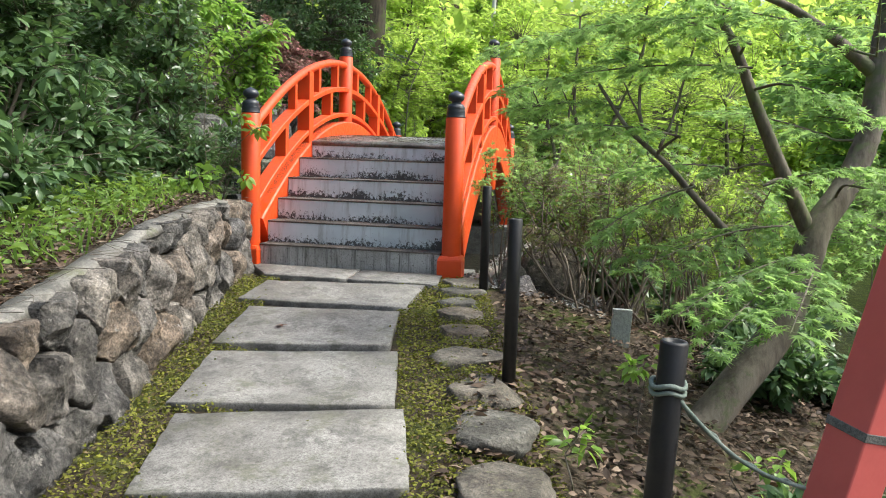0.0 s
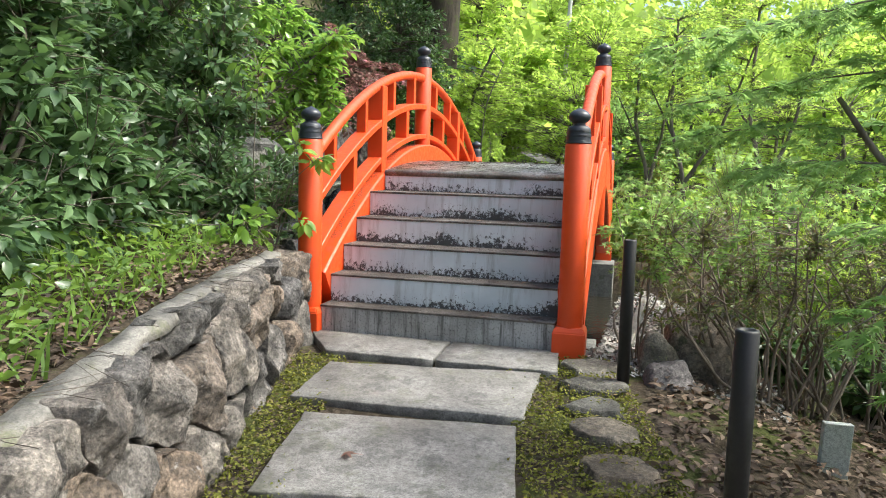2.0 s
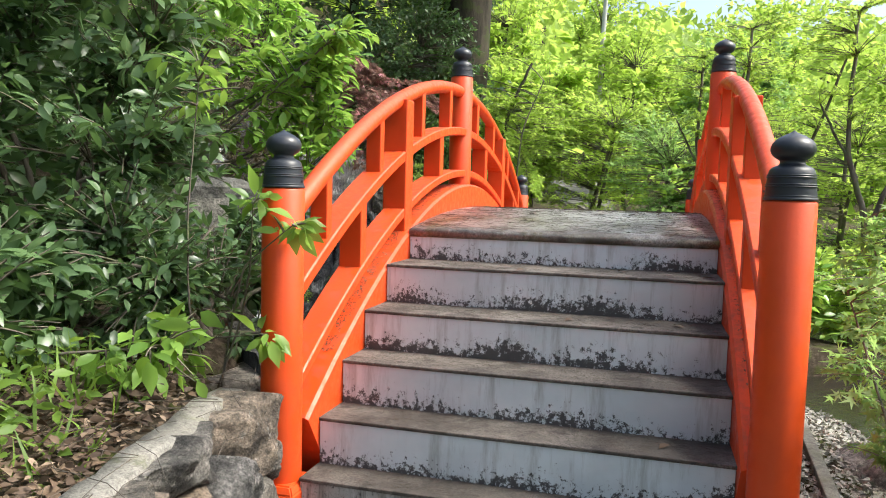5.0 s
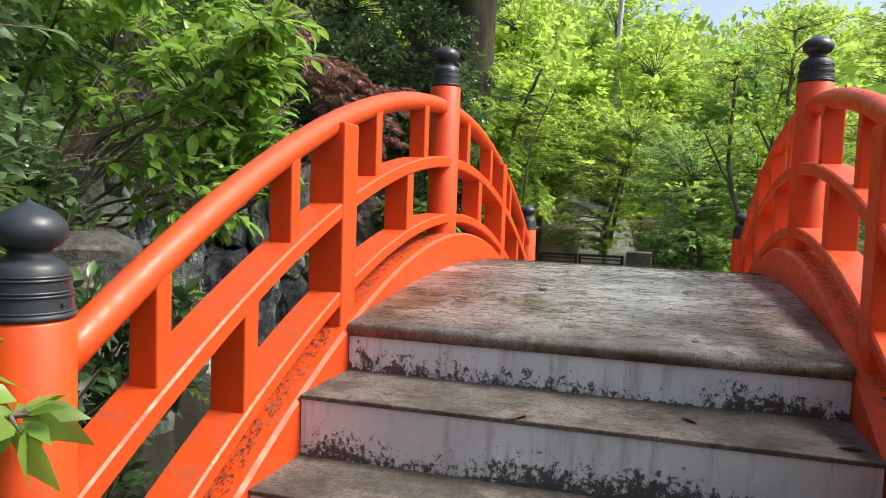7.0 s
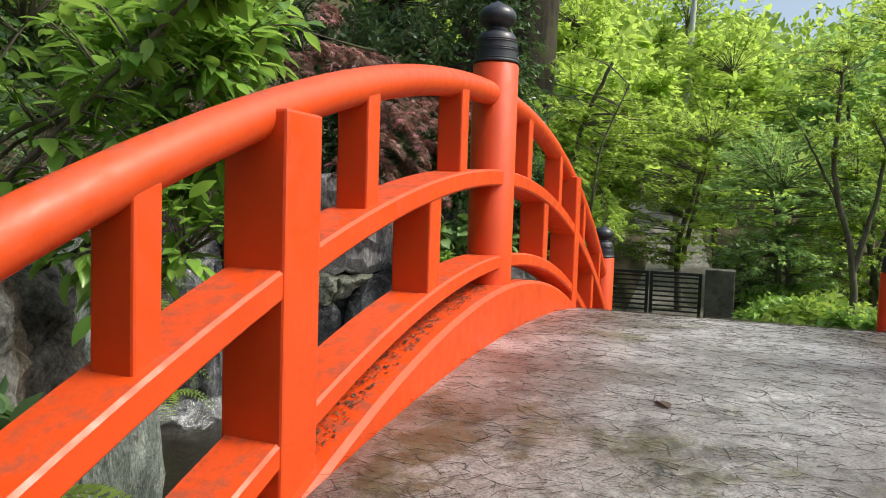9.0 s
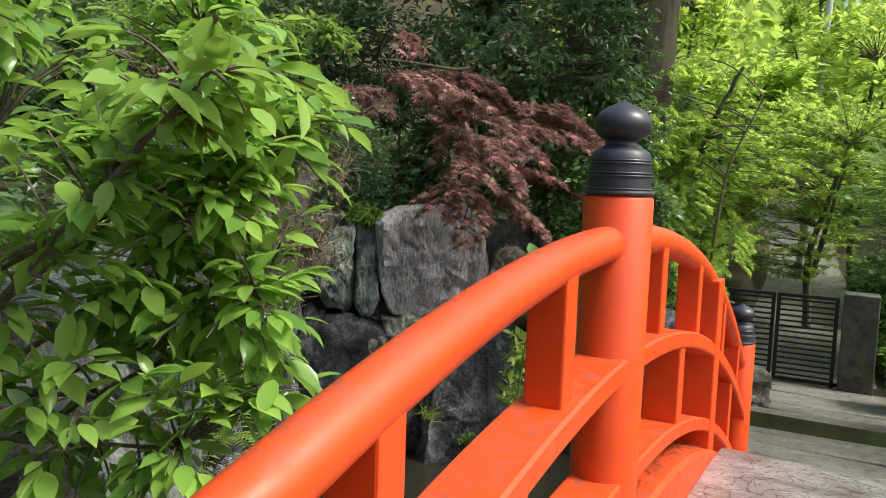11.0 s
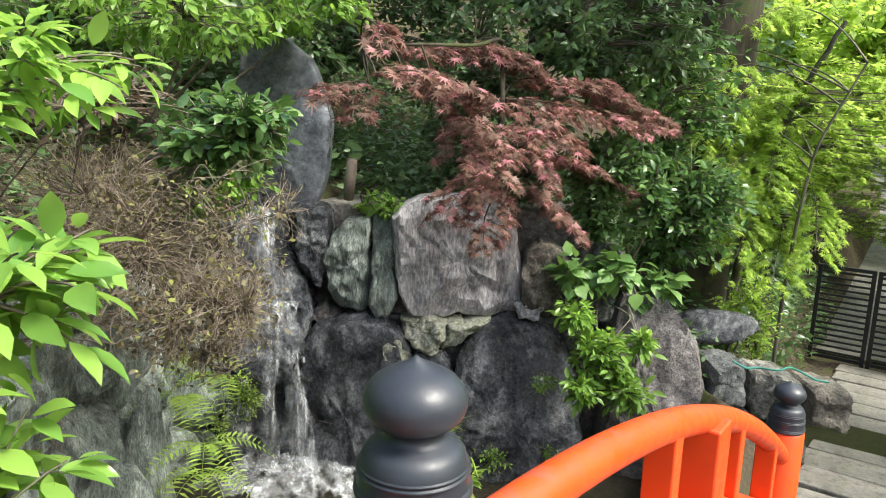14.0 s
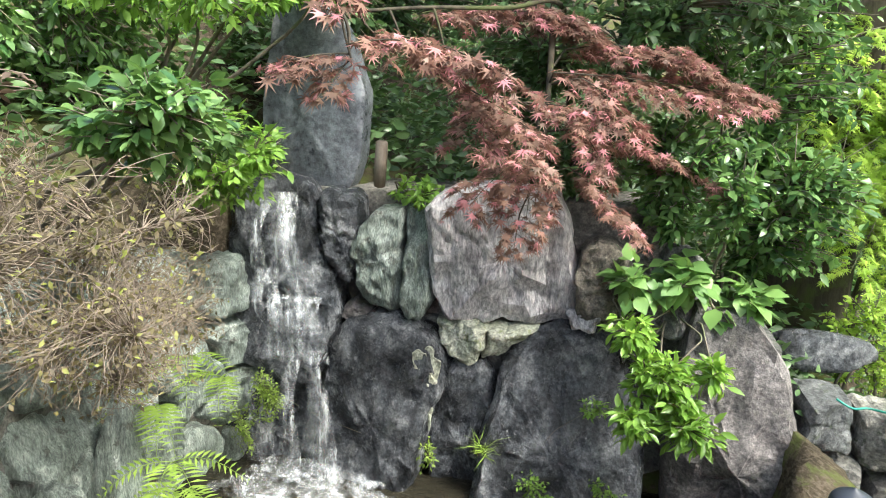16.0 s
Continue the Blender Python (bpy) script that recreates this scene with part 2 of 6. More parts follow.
PINKROCK = rock_mat("pinkish_boulder", [(0.3, (0.085, 0.077, 0.077)), (0.55, (0.165, 0.15, 0.148)), (0.75, (0.26, 0.24, 0.235))], (0.13, 0.12, 0.11), 0.64, 0.75, 3.5, 0.03, 0, False)
SLATE = rock_mat("smooth_slate", [(0.3, (0.075, 0.082, 0.095)), (0.6, (0.12, 0.13, 0.145)), (0.75, (0.18, 0.19, 0.205))], (0.2, 0.2, 0.2), 0.75, 0.4, 1.6, 0.01, 0.4, False)
PALEROCK = rock_mat("pale_bank_rock", [(0.3, (0.20, 0.195, 0.19)), (0.55, (0.36, 0.35, 0.34)), (0.75, (0.50, 0.49, 0.47))], (0.20, 0.21, 0.14), 0.64, 0.8, 4.0, 0.03, 0, False)
DARKROCK = rock_mat("bank_rock", [(0.3, (0.05, 0.051, 0.05)), (0.55, (0.16, 0.16, 0.15)), (0.75, (0.32, 0.315, 0.295))], (0.07, 0.085, 0.05), 0.62, 0.8, 4.0, 0.04)


def soil_mat():
    m, nt, p = nodes_of("woodland_soil", 0.95, 0, 0.1)
    a = noise_node(nt, 1.2, 8, 0.7)
    col = ramp(nt, a.outputs["Fac"], [(0.3, (0.022, 0.018, 0.012)), (0.55, (0.05, 0.04, 0.027)), (0.75, (0.08, 0.068, 0.04))])
    b = noise_node(nt, 26, 6, 0.7)
    col = mix(nt, ramp(nt, b.outputs["Fac"], [(0.45, (0, 0, 0)), (0.66, (0.8, 0.8, 0.8))]), col, (0.10, 0.08, 0.06))
    c = noise_node(nt, 2.4, 7, 0.7)
    col = mix(nt, ramp(nt, c.outputs["Fac"], [(0.52, (0, 0, 0)), (0.64, (0.8, 0.8, 0.8))]), col, (0.06, 0.075, 0.02))
    nt.links.new(col, p.inputs["Base Color"])
    n1 = bump(nt, p, b.outputs["Fac"], 0.8, 0.02)
    bump(nt, p, a.outputs["Fac"], 0.5, 0.05, n1)
    return m


SOIL = soil_mat()


def water_mat():
    m, nt, p = nodes_of("stream_water", 0.06, 0, 0.5)
    p.inputs["Base Color"].default_value = (0.022, 0.02, 0.014, 1)
    p.inputs["IOR"].default_value = 1.33
    a = noise_node(nt, 9, 4, 0.6)
    bump(nt, p, a.outputs["Fac"], 0.35, 0.03)
    return m


def foam_mat(name="falling_water", scale=22, stretch=(1.2, 1.2, 0.075)):
    m, nt, p = nodes_of(name, 0.25)
    p.inputs["Base Color"].default_value = (0.82, 0.85, 0.88, 1)
    n = noise_node(nt, scale, 4, 0.62, stretch)
    tr = nt.nodes.new("ShaderNodeBsdfTransparent")
    mx = nt.nodes.new("ShaderNodeMixShader")
    nt.links.new(ramp(nt, n.outputs["Fac"], [(0.30, (0.0, 0.0, 0.0)), (0.56, (0.16, 0.16, 0.16)), (0.95, (0.62, 0.62, 0.62))]), mx.inputs[0])
    nt.links.new(tr.outputs[0], mx.inputs[1])
    nt.links.new(p.outputs[0], mx.inputs[2])
    nt.links.new(mx.outputs[0], nt.nodes["Material Output"].inputs["Surface"])
    return m


WATER, FALL, FOAM = water_mat(), foam_mat(), foam_mat("churned_foam", 6, (1.0, 1.0, 1.0))
LEAF_DARK = leaf_mat("dark_broad_leaf", (0.038, 0.078, 0.034), (0.115, 0.195, 0.08), (0.20, 0.36, 0.08), 0.32, 0.27)
LEAF_MID = leaf_mat("fresh_broad_leaf", (0.085, 0.175, 0.032), (0.23, 0.39, 0.08), (0.45, 0.68, 0.1), 0.33, 0.47)
LEAF_OVER = leaf_mat("pale_fresh_leaf", (0.105, 0.24, 0.048), (0.30, 0.49, 0.10), (0.50, 0.76, 0.13), 0.24, 0.4)
LEAF_IVY = leaf_mat("glossy_camellia_leaf", (0.038, 0.095, 0.034), (0.145, 0.25, 0.085), (0.24, 0.44, 0.08), 0.2, 0.26)
LEAF_MAPLE = leaf_mat("green_maple_leaf", (0.12, 0.235, 0.07), (0.25, 0.41, 0.13), (0.52, 0.76, 0.22), 0.5, 0.58)
LEAF_BRIGHT = leaf_mat("sunlit_maple_leaf", (0.19, 0.33, 0.05), (0.39, 0.54, 0.10), (0.68, 0.87, 0.17), 0.55, 0.6)
LEAF_RED = leaf_mat("purple_maple_leaf", (0.105, 0.07, 0.05), (0.25, 0.145, 0.112), (0.38, 0.19, 0.155), 0.5, 0.36, (0.56, 0.23, 0.27))
LEAF_DRY = leaf_mat("dry_leaf", (0.035, 0.022, 0.015), (0.125, 0.085, 0.058), (0.16, 0.10, 0.05), 0.7, 0.12, (0.27, 0.20, 0.145))
LEAF_GRASS = leaf_mat("weed_green", (0.07, 0.14, 0.025), (0.165, 0.28, 0.05), (0.35, 0.50, 0.07), 0.5, 0.45)
LEAF_FERN = leaf_mat("fern_green", (0.12, 0.20, 0.035), (0.26, 0.38, 0.07), (0.42, 0.56, 0.1), 0.5, 0.4)
LEAF_AZALEA = leaf_mat("olive_azalea_leaf", (0.055, 0.085, 0.022), (0.14, 0.17, 0.05), (0.26, 0.32, 0.06), 0.5, 0.35, (0.20, 0.12, 0.07))
LEAF_DRYGREEN = leaf_mat("yellowing_small_leaf", (0.065, 0.048, 0.03), (0.17, 0.14, 0.07), (0.25, 0.23, 0.08), 0.6, 0.25, (0.30, 0.34, 0.08))
LEAF_BROADMID = leaf_mat("matt_broad_leaf", (0.07, 0.15, 0.045), (0.16, 0.28, 0.085), (0.3, 0.5, 0.1), 0.4, 0.3)
MOSS = leaf_mat("moss_green", (0.055, 0.062, 0.012), (0.20, 0.215, 0.03), (0.34, 0.38, 0.04), 0.9, 0.2, (0.15, 0.105, 0.06))
BARK = bark_mat("grey_brown_bark", (0.075, 0.064, 0.05), (0.20, 0.175, 0.14), (0.12, 0.14, 0.07))
BARK_DARK = bark_mat("dark_mossy_bark", (0.022, 0.019, 0.014), (0.065, 0.055, 0.04), (0.05, 0.062, 0.02))
TWIG = bark_mat("dry_twig_bark", (0.10, 0.078, 0.06), (0.27, 0.225, 0.18))


# ---- builders ----
def part(name, bm, material, parent, label="", smooth=False):
    me = bpy.data.meshes.new(name)
    bm.normal_update()
    bm.to_mesh(me)
    bm.free()
    return link(name, me, material, parent, label, smooth)


def link(name, me, material, parent=None, label="", smooth=False):
    me.materials.append(material)
    if smooth:
        me.polygons.foreach_set("use_smooth", np.ones(len(me.polygons), bool))
    ob = new(name, me)
    if parent is not None:
        ob.parent = parent
    if label:
        tagged(ob, label)
    return ob


def empty(name, label, category, at=(0, 0, 0), group="", kind=""):
    ob = tagged(new(name), label, category, group, kind)
    ob.location = at
    return ob


def box(lo, hi, bevel=0.006, segs=2):
    bm = bmesh.new()
    bmesh.ops.create_cube(bm, size=1)
    for v in bm.verts:
        v.co = Vector([(a + b) / 2 + c * (b - a) for a, b, c in zip(lo, hi, v.co)])
    if bevel:
        bmesh.ops.bevel(bm, geom=bm.edges[:], offset=bevel, segments=segs, affect="EDGES", profile=0.5)
    return bm


def lathe(profile, sides=24):
    """Solid of revolution about z from (radius, z) pairs."""
    bm = bmesh.new()
    rings = []
    for r, z in profile:
        if r < 1e-5:
            rings.append([bm.verts.new((0, 0, z))])
        else:
            rings.append([bm.verts.new((r * math.cos(2 * math.pi * k / sides), r * math.sin(2 * math.pi * k / sides), z)) for k in range(sides)])
    for a, b in zip(rings, rings[1:]):
        for k in range(sides):
            j = (k + 1) % sides
            if len(a) == 1:
                bm.faces.new((a[0], b[j], b[k])) if len(b) > 1 else None
            elif len(b) == 1:
                bm.faces.new((a[k], a[j], b[0]))
            else:
                bm.faces.new((a[k], a[j], b[j], b[k]))
    if len(rings[0]) > 1:
        bm.faces.new(rings[0][::-1])
    if len(rings[-1]) > 1:
        bm.faces.new(rings[-1])
    return bm


def sweep(section, path):
    """Sweep a closed section (x, up) along a path of (y, z) points: a curved rail in the y-z plane."""
    bm = bmesh.new()
    rings = []
    for i, (y, z) in enumerate(path):
        y0, z0 = path[max(i - 1, 0)]
        y1, z1 = path[min(i + 1, len(path) - 1)]
        t = Vector((0, y1 - y0, z1 - z0)).normalized()
        up = Vector((0, -t.z, t.y))
        rings.append([bm.verts.new(Vector((0, y, z)) + Vector((sx, 0, 0)) + up * su) for sx, su in section])
    n = len(section)
    for a, b in zip(rings, rings[1:]):
        for k in range(n):
            bm.faces.new((a[k], b[k], b[(k + 1) % n], a[(k + 1) % n]))
    bm.faces.new(rings[0])
    bm.faces.new(rings[-1][::-1])
    bmesh.ops.recalc_face_normals(bm, faces=bm.faces[:])
    return bm


def rounded(w0, w1, h0, h1, r=0.008):
    """A rectangle section with cut corners."""
    return [(w0 + r, h0), (w1 - r, h0), (w1, h0 + r), (w1, h1 - r), (w1 - r, h1), (w0 + r, h1), (w0, h1 - r), (w0, h0 + r)]


def tube_mesh(name, lines, sides=6):
    """One mesh of tapered tubes; lines: (points, first radius, last radius)."""
    vs, fs, base = [], [], 0
    for pts, r0, r1 in lines:
        pts = np.asarray(pts, float)
        n = len(pts)
        tan = np.gradient(pts, axis=0)
        tan /= np.linalg.norm(tan, axis=1)[:, None] + 1e-9
        ref = np.array([0.31, 0.17, 0.93]) if abs(tan[0, 2]) < 0.9 else np.array([1.0, 0.1, 0])
        a = np.cross(tan, ref)
        a /= np.linalg.norm(a, axis=1)[:, None] + 1e-9
        b = np.cross(tan, a)
        rad = np.linspace(r0, r1, n)
        ang = np.arange(sides) * 2 * np.pi / sides
        ring = pts[:, None] + rad[:, None, None] * (np.cos(ang)[None, :, None] * a[:, None] + np.sin(ang)[None, :, None] * b[:, None])
        vs.append(ring.reshape(-1, 3))
        i, k = np.meshgrid(np.arange(n - 1), np.arange(sides), indexing="ij")
        j = (k + 1) % sides
        q = np.stack([i * sides + k, i * sides + j, (i + 1) * sides + j, (i + 1) * sides + k], -1).reshape(-1, 4) + base
        fs.append(q)
        base += n * sides
    return quick_mesh(name, np.concatenate(vs), np.concatenate(fs))


def quick_mesh(name, verts, faces):
    me = bpy.data.meshes.new(name)
    faces = np.ascontiguousarray(faces, dtype=np.int32)
    k = faces.shape[1]
    me.vertices.add(len(verts))
    me.vertices.foreach_set("co", np.ascontiguousarray(verts, dtype=np.float32).ravel())
    me.loops.add(faces.size)
    me.loops.foreach_set("vertex_index", faces.ravel())
    me.polygons.add(len(faces))
    me.polygons.foreach_set("loop_start", np.arange(len(faces), dtype=np.int32) * k)
    me.update(calc_edges=True)
    me.validate()
    return me


# Leaf blanks: x across, y along, z out of the blade.
BROAD = (np.array([(0, 0, 0), (-0.19, 0.26, 0.05), (0.19, 0.26, 0.05), (0, 0.36, 0), (-0.21, 0.55, 0.04), (0.21, 0.55, 0.04), (0, 0.72, -0.03), (0, 1.0, -0.12)]),
         np.array([(0, 3, 1), (0, 2, 3), (1, 3, 4), (2, 5, 3), (3, 6, 4), (3, 5, 6), (4, 6, 7), (5, 7, 6)]))
SMALL = (np.array([(0, 0, 0), (-0.26, 0.45, 0.06), (0.26, 0.45, 0.06), (0, 1.0, -0.06)]), np.array([(0, 2, 1), (1, 2, 3)]))
BLADE = (np.array([(-0.03, 0, 0), (0.03, 0, 0), (-0.028, 0.5, 0.06), (0.028, 0.5, 0.06), (0, 1.0, -0.1)]), np.array([(0, 1, 3), (0, 3, 2), (2, 3, 4)]))


def palmate(lobes=5, notch=0.34):
    vs = [(0, 0.16, 0.0), (0, 0.0, 0.0)]
    for k in range(lobes):
        a = radians(-118 + 236 * k / (lobes - 1))
        ln = 0.84 - 0.3 * abs(k - (lobes - 1) / 2) / ((lobes - 1) / 2)
        vs.append((math.sin(a) * ln, 0.16 + math.cos(a) * ln, -0.08))
        if k < lobes - 1:
            b = radians(-118 + 236 * (k + 0.5) / (lobes - 1))
            vs.append((math.sin(b) * notch * 0.62, 0.16 + math.cos(b) * notch * 0.62, 0.03))
    fs = [(0, k + 1, k) for k in range(2, len(vs) - 1)] + [(0, 2, 1), (0, 1, len(vs) - 1)]
    return np.array(vs), np.array(fs)


MAPLE = palmate()
STAR = palmate(7, 0.30)
OVAL = (np.array([(0, 0, 0), (-0.13, 0.18, 0.045), (0.13, 0.18, 0.045), (0, 0.2, 0), (-0.185, 0.42, 0.05), (0.185, 0.42, 0.05), (0, 0.45, -0.01), (-0.15, 0.68, 0.02), (0.15, 0.68, 0.02), (0, 0.72, -0.04), (-0.06, 0.88, -0.06), (0.06, 0.88, -0.06), (0, 1.0, -0.13)]),
        np.array([(0, 3, 1), (0, 2, 3), (1, 3, 6), (1, 6, 4), (2, 5, 6), (2, 6, 3), (4, 6, 9), (4, 9, 7), (5, 8, 9), (5, 9, 6), (7, 9, 10), (8, 11, 9), (9, 12, 10), (9, 11, 12)]))
ROUND = (BROAD[0] * np.array([1.75, 1, 1.3]), BROAD[1])


def leaves(name, pos, axis, up, size, blank):
    """One mesh of many leaves at the given places, with their axes, upper sides and lengths."""
    v, f = blank
    axis = axis / (np.linalg.norm(axis, axis=1)[:, None] + 1e-9)
    side = np.cross(axis, up)
    side /= np.linalg.norm(side, axis=1)[:, None] + 1e-9
    nor = np.cross(side, axis)
    w = pos[:, None] + size[:, None, None] * (v[None, :, :1] * side[:, None] + v[None, :, 1:2] * axis[:, None] + v[None, :, 2:] * nor[:, None])
    k = len(v)
    faces = (f[None] + (np.arange(len(pos)) * k)[:, None, None]).reshape(-1, 3)
    return quick_mesh(name, w.reshape(-1, 3), faces)


def plant(name, label, category, base, trunks, crowns, leaf, size, per, bark, leaf_m, seed, mess=0.06, droop=0.25, flat=0.5, twig_r=0.006, run=0.35, shell=0.5, sag=0.1, group="", kind="", sides=7, joined=True):
    """A tree or bush: trunks as (points, r0, r1) and crowns as (centre, radii, twigs), filled with leafy twigs that spring from the nearest trunk."""
    rng = np.random.default_rng(seed)
    root = empty(name, label, category, base, group, kind)
    off = np.array(base, float)
    tp = []
    for pts, r0, r1 in trunks:
        pts = np.asarray(pts, float)
        n = max(len(pts) * 5, 12)
        s = np.linspace(0, len(pts) - 1, n)
        fine = np.stack([np.interp(s, np.arange(len(pts)), pts[:, k]) for k in range(3)], 1)
        for _ in range(2):
            fine[1:-1] = (fine[:-2] + 2 * fine[1:-1] + fine[2:]) / 4
        fine[1:-1] += rng.normal(0, min(0.25 * (r0 + r1) / 2, 0.008), fine[1:-1].shape) * np.array([1, 1, 0.3])
        tp.append((fine, r0, r1))
    allp = np.concatenate([p[len(p) // 3:] for p, _, _ in tp])
    lines, P, A, U = [], [], [], []
    for c, rad, count in crowns:
        c, rad = np.array(c, float), np.array(rad, float)
        d = rng.normal(size=(count, 3))
        d /= np.linalg.norm(d, axis=1)[:, None]
        ends = c + d * rad * (rng.random((count, 1)) ** (1 / 3) * (1 - shell) + shell * rng.uniform(0.75, 1.05, (count, 1)))
        for e in ends:
            dist = np.linalg.norm(allp - e, axis=1) + 0.6 * np.maximum(0, allp[:, 2] - e[2])
            s = allp[np.argmin(dist)]
            mid = (s + e) / 2 + np.array([0, 0, sag * np.linalg.norm(e - s)]) + rng.normal(0, mess, 3) * np.linalg.norm(e - s)
            u = np.linspace(0, 1, 6)[:, None]
            curve = (1 - u) ** 2 * s + 2 * u * (1 - u) * mid + u ** 2 * e
            ln = np.linalg.norm(e - s)
            lines.append((curve, twig_r * (0.8 + 0.5 * ln), twig_r * 0.35))
            k = rng.integers(max(per // 2, 1), per + per // 2 + 1)
            f0 = max(0.0, 1 - run / max(ln, 0.05))
            u = rng.uniform(f0, 1.0, (k, 1))
            q = (1 - u) ** 2 * s + 2 * u * (1 - u) * mid + u ** 2 * e
            tdir = (2 * (1 - u) * (mid - s) + 2 * u * (e - mid))
            tdir /= np.linalg.norm(tdir, axis=1)[:, None] + 1e-9
            sd = rng.normal(size=(k, 3)) * np.array([1, 1, 1 - 0.7 * flat])
            sd /= np.linalg.norm(sd, axis=1)[:, None]
            a = tdir * 0.55 + sd
            a[:, 2] -= droop * 2 * rng.random(k)
            P.append(q + sd * size * 0.25)
            A.append(a)
            un = rng.normal(size=(k, 3)) * (1.05 - flat)
            un[:, 2] += 1.0
            U.append(un)
    P, A, U = (np.concatenate(z) for z in (P, A, U))
    if tp and tp[0][1] > 0:
        link("trunk" if category == "tree" else "stem", tube_mesh("trunk", [(p - off, a, b) for p, a, b in tp], sides), bark, root, "", True)["kind"] = "part" if len(tp) < 8 else "stuff"
    tagged(link("branchwork", tube_mesh("branchwork", [(p - off, a, b) for p, a, b in lines], 4), bark, root, "", True), kind="stuff")
    sz = size * rng.uniform(0.6, 1.2, len(P))
    link("crown" if category == "tree" else "foliage", leaves("foliage", P - off, A, U, sz, leaf), leaf_m, root)
    return root


def layered_tree(name, label, base, trunks, limbs, leaf, size, bark, leaf_m, seed, gap=0.05, droop=0.35, limb_r=0.009, group=""):
    """A maple: trunks as (points, r0, r1) and limbs as (start, tip, half width), each a flat drooping fan of leafy twigs."""
    rng = np.random.default_rng(seed)
    root = empty(name, label, "tree", base, group)
    off = np.array(base, float)
    thick, allp = [], []
    for pts, r0, r1 in trunks:
        pts = np.asarray(pts, float)
        u = np.linspace(0, len(pts) - 1, len(pts) * 5)
        fine = np.stack([np.interp(u, np.arange(len(pts)), pts[:, k]) for k in range(3)], 1)
        for _ in range(3):
            fine[1:-1] = (fine[:-2] + 2 * fine[1:-1] + fine[2:]) / 4
        thick.append((fine - off, r0, r1))
        allp.append(fine[len(fine) // 4:])
    allp = np.concatenate(allp)
    lines, P, A, U = [], [], [], []
    for a, b, hw in limbs:
        a, b = np.array(a, float), np.array(b, float)
        near = allp[np.argmin(np.linalg.norm(allp - a, axis=1) + 0.5 * np.maximum(0, allp[:, 2] - a[2]))]
        ln = np.linalg.norm(b - a)
        if np.linalg.norm(near - a) > 0.03:
            m = (near + a) / 2 + np.array([0, 0, 0.08 * np.linalg.norm(near - a)]) + rng.normal(0, 0.03, 3)
            u = np.linspace(0, 1, 7)[:, None]
            lines.append(((1 - u) ** 2 * near + 2 * u * (1 - u) * m + u ** 2 * a - off, limb_r * 1.5, limb_r))
        mid = (a + b) / 2 + np.array([0, 0, 0.10 * ln]) + rng.normal(0, 0.04, 3) * ln
        u = np.linspace(0, 1, 9)[:, None]
        lines.append(((1 - u) ** 2 * a + 2 * u * (1 - u) * mid + u ** 2 * b - off, limb_r, limb_r * 0.3))
        fwd = (b - a) / ln
        side = np.cross(fwd, [0, 0, 1.0])
        side = side / (np.linalg.norm(side) + 1e-6) + rng.normal(0, 0.12, 3)
        count = max(int(ln / gap), 4)
        for k in range(count):
            v = (k + rng.random()) / count
            q = (1 - v) ** 2 * a + 2 * v * (1 - v) * mid + v ** 2 * b
            reach = hw * (0.35 + 0.65 * math.sin(math.pi * min(0.15 + 0.75 * v, 1))) * rng.uniform(0.55, 1.15)
            d = side * (1 if k % 2 else -1) + fwd * rng.uniform(0.35, 1.0) + np.array([0, 0, rng.uniform(-0.3, 0.12)])
            d = d / np.linalg.norm(d)
            e = q + d * reach - np.array([0, 0, droop * reach * rng.uniform(0.2, 0.9)])
            w = np.linspace(0, 1, 5)[:, None]
            twig = q + (e - q) * w + np.array([0, 0, 0.10 * reach]) * (w * (1 - w) * 4)
            lines.append((twig - off, limb_r * 0.35, limb_r * 0.12))
            n = max(int(reach / (size * 0.34)), 2)
            for j in range(n):
                f = 0.2 + 0.8 * (j + 0.6) / n
                pos = q + (e - q) * f + np.array([0, 0, 0.10 * reach * f * (1 - f) * 4])
                for sg in ((-1, 1) if j < n - 1 else (-1, 0, 1)):
                    ax = d * rng.uniform(0.4, 0.9) + np.cross(d, [0, 0, 1.0]) * sg * rng.uniform(0.6, 1.0) + np.array([0, 0, -droop * rng.uniform(0.3, 1.6)])
                    ax = ax / np.linalg.norm(ax)
                    P.append(pos + ax * size * 0.12 + rng.normal(0, size * 0.12, 3) - off)
                    A.append(ax)
                    U.append(rng.normal(0, 0.35, 3) + np.array([0, 0, 1.0]))
    link("trunk", tube_mesh("trunk", thick, 12), bark, root, "", True)
    tagged(link("branchwork", tube_mesh("branchwork", lines, 5), bark, root, "", True), kind="stuff")
    link("crown", leaves("crown", np.array(P), np.array(A), np.array(U), size * rng.uniform(0.6, 1.2, len(P)), leaf), leaf_m, root)
    return root


def smooth01(v):
    v = np.clip(v, 0, 1)
    return v * v * (3 - 2 * v)


BASIN = [(-0.95, 0.35), (-1.9, 1.3), (-3.0, 2.6), (-4.3, 4.0), (-5.3, 4.9), (-5.4, 6.0), (-4.5, 6.3), (-3.3, 7.15), (-2.3, 7.8), (-1.9, 7.4), (-1.1, 4.95), (1.1, 4.95), (6, 6.2), (40, 9), (40, 3.5), (6, 1.9), (2.8, 1.2), (2.1, 1.5), (1.8, 2.6), (1.0, 2.8), (0.9, 0.35)]


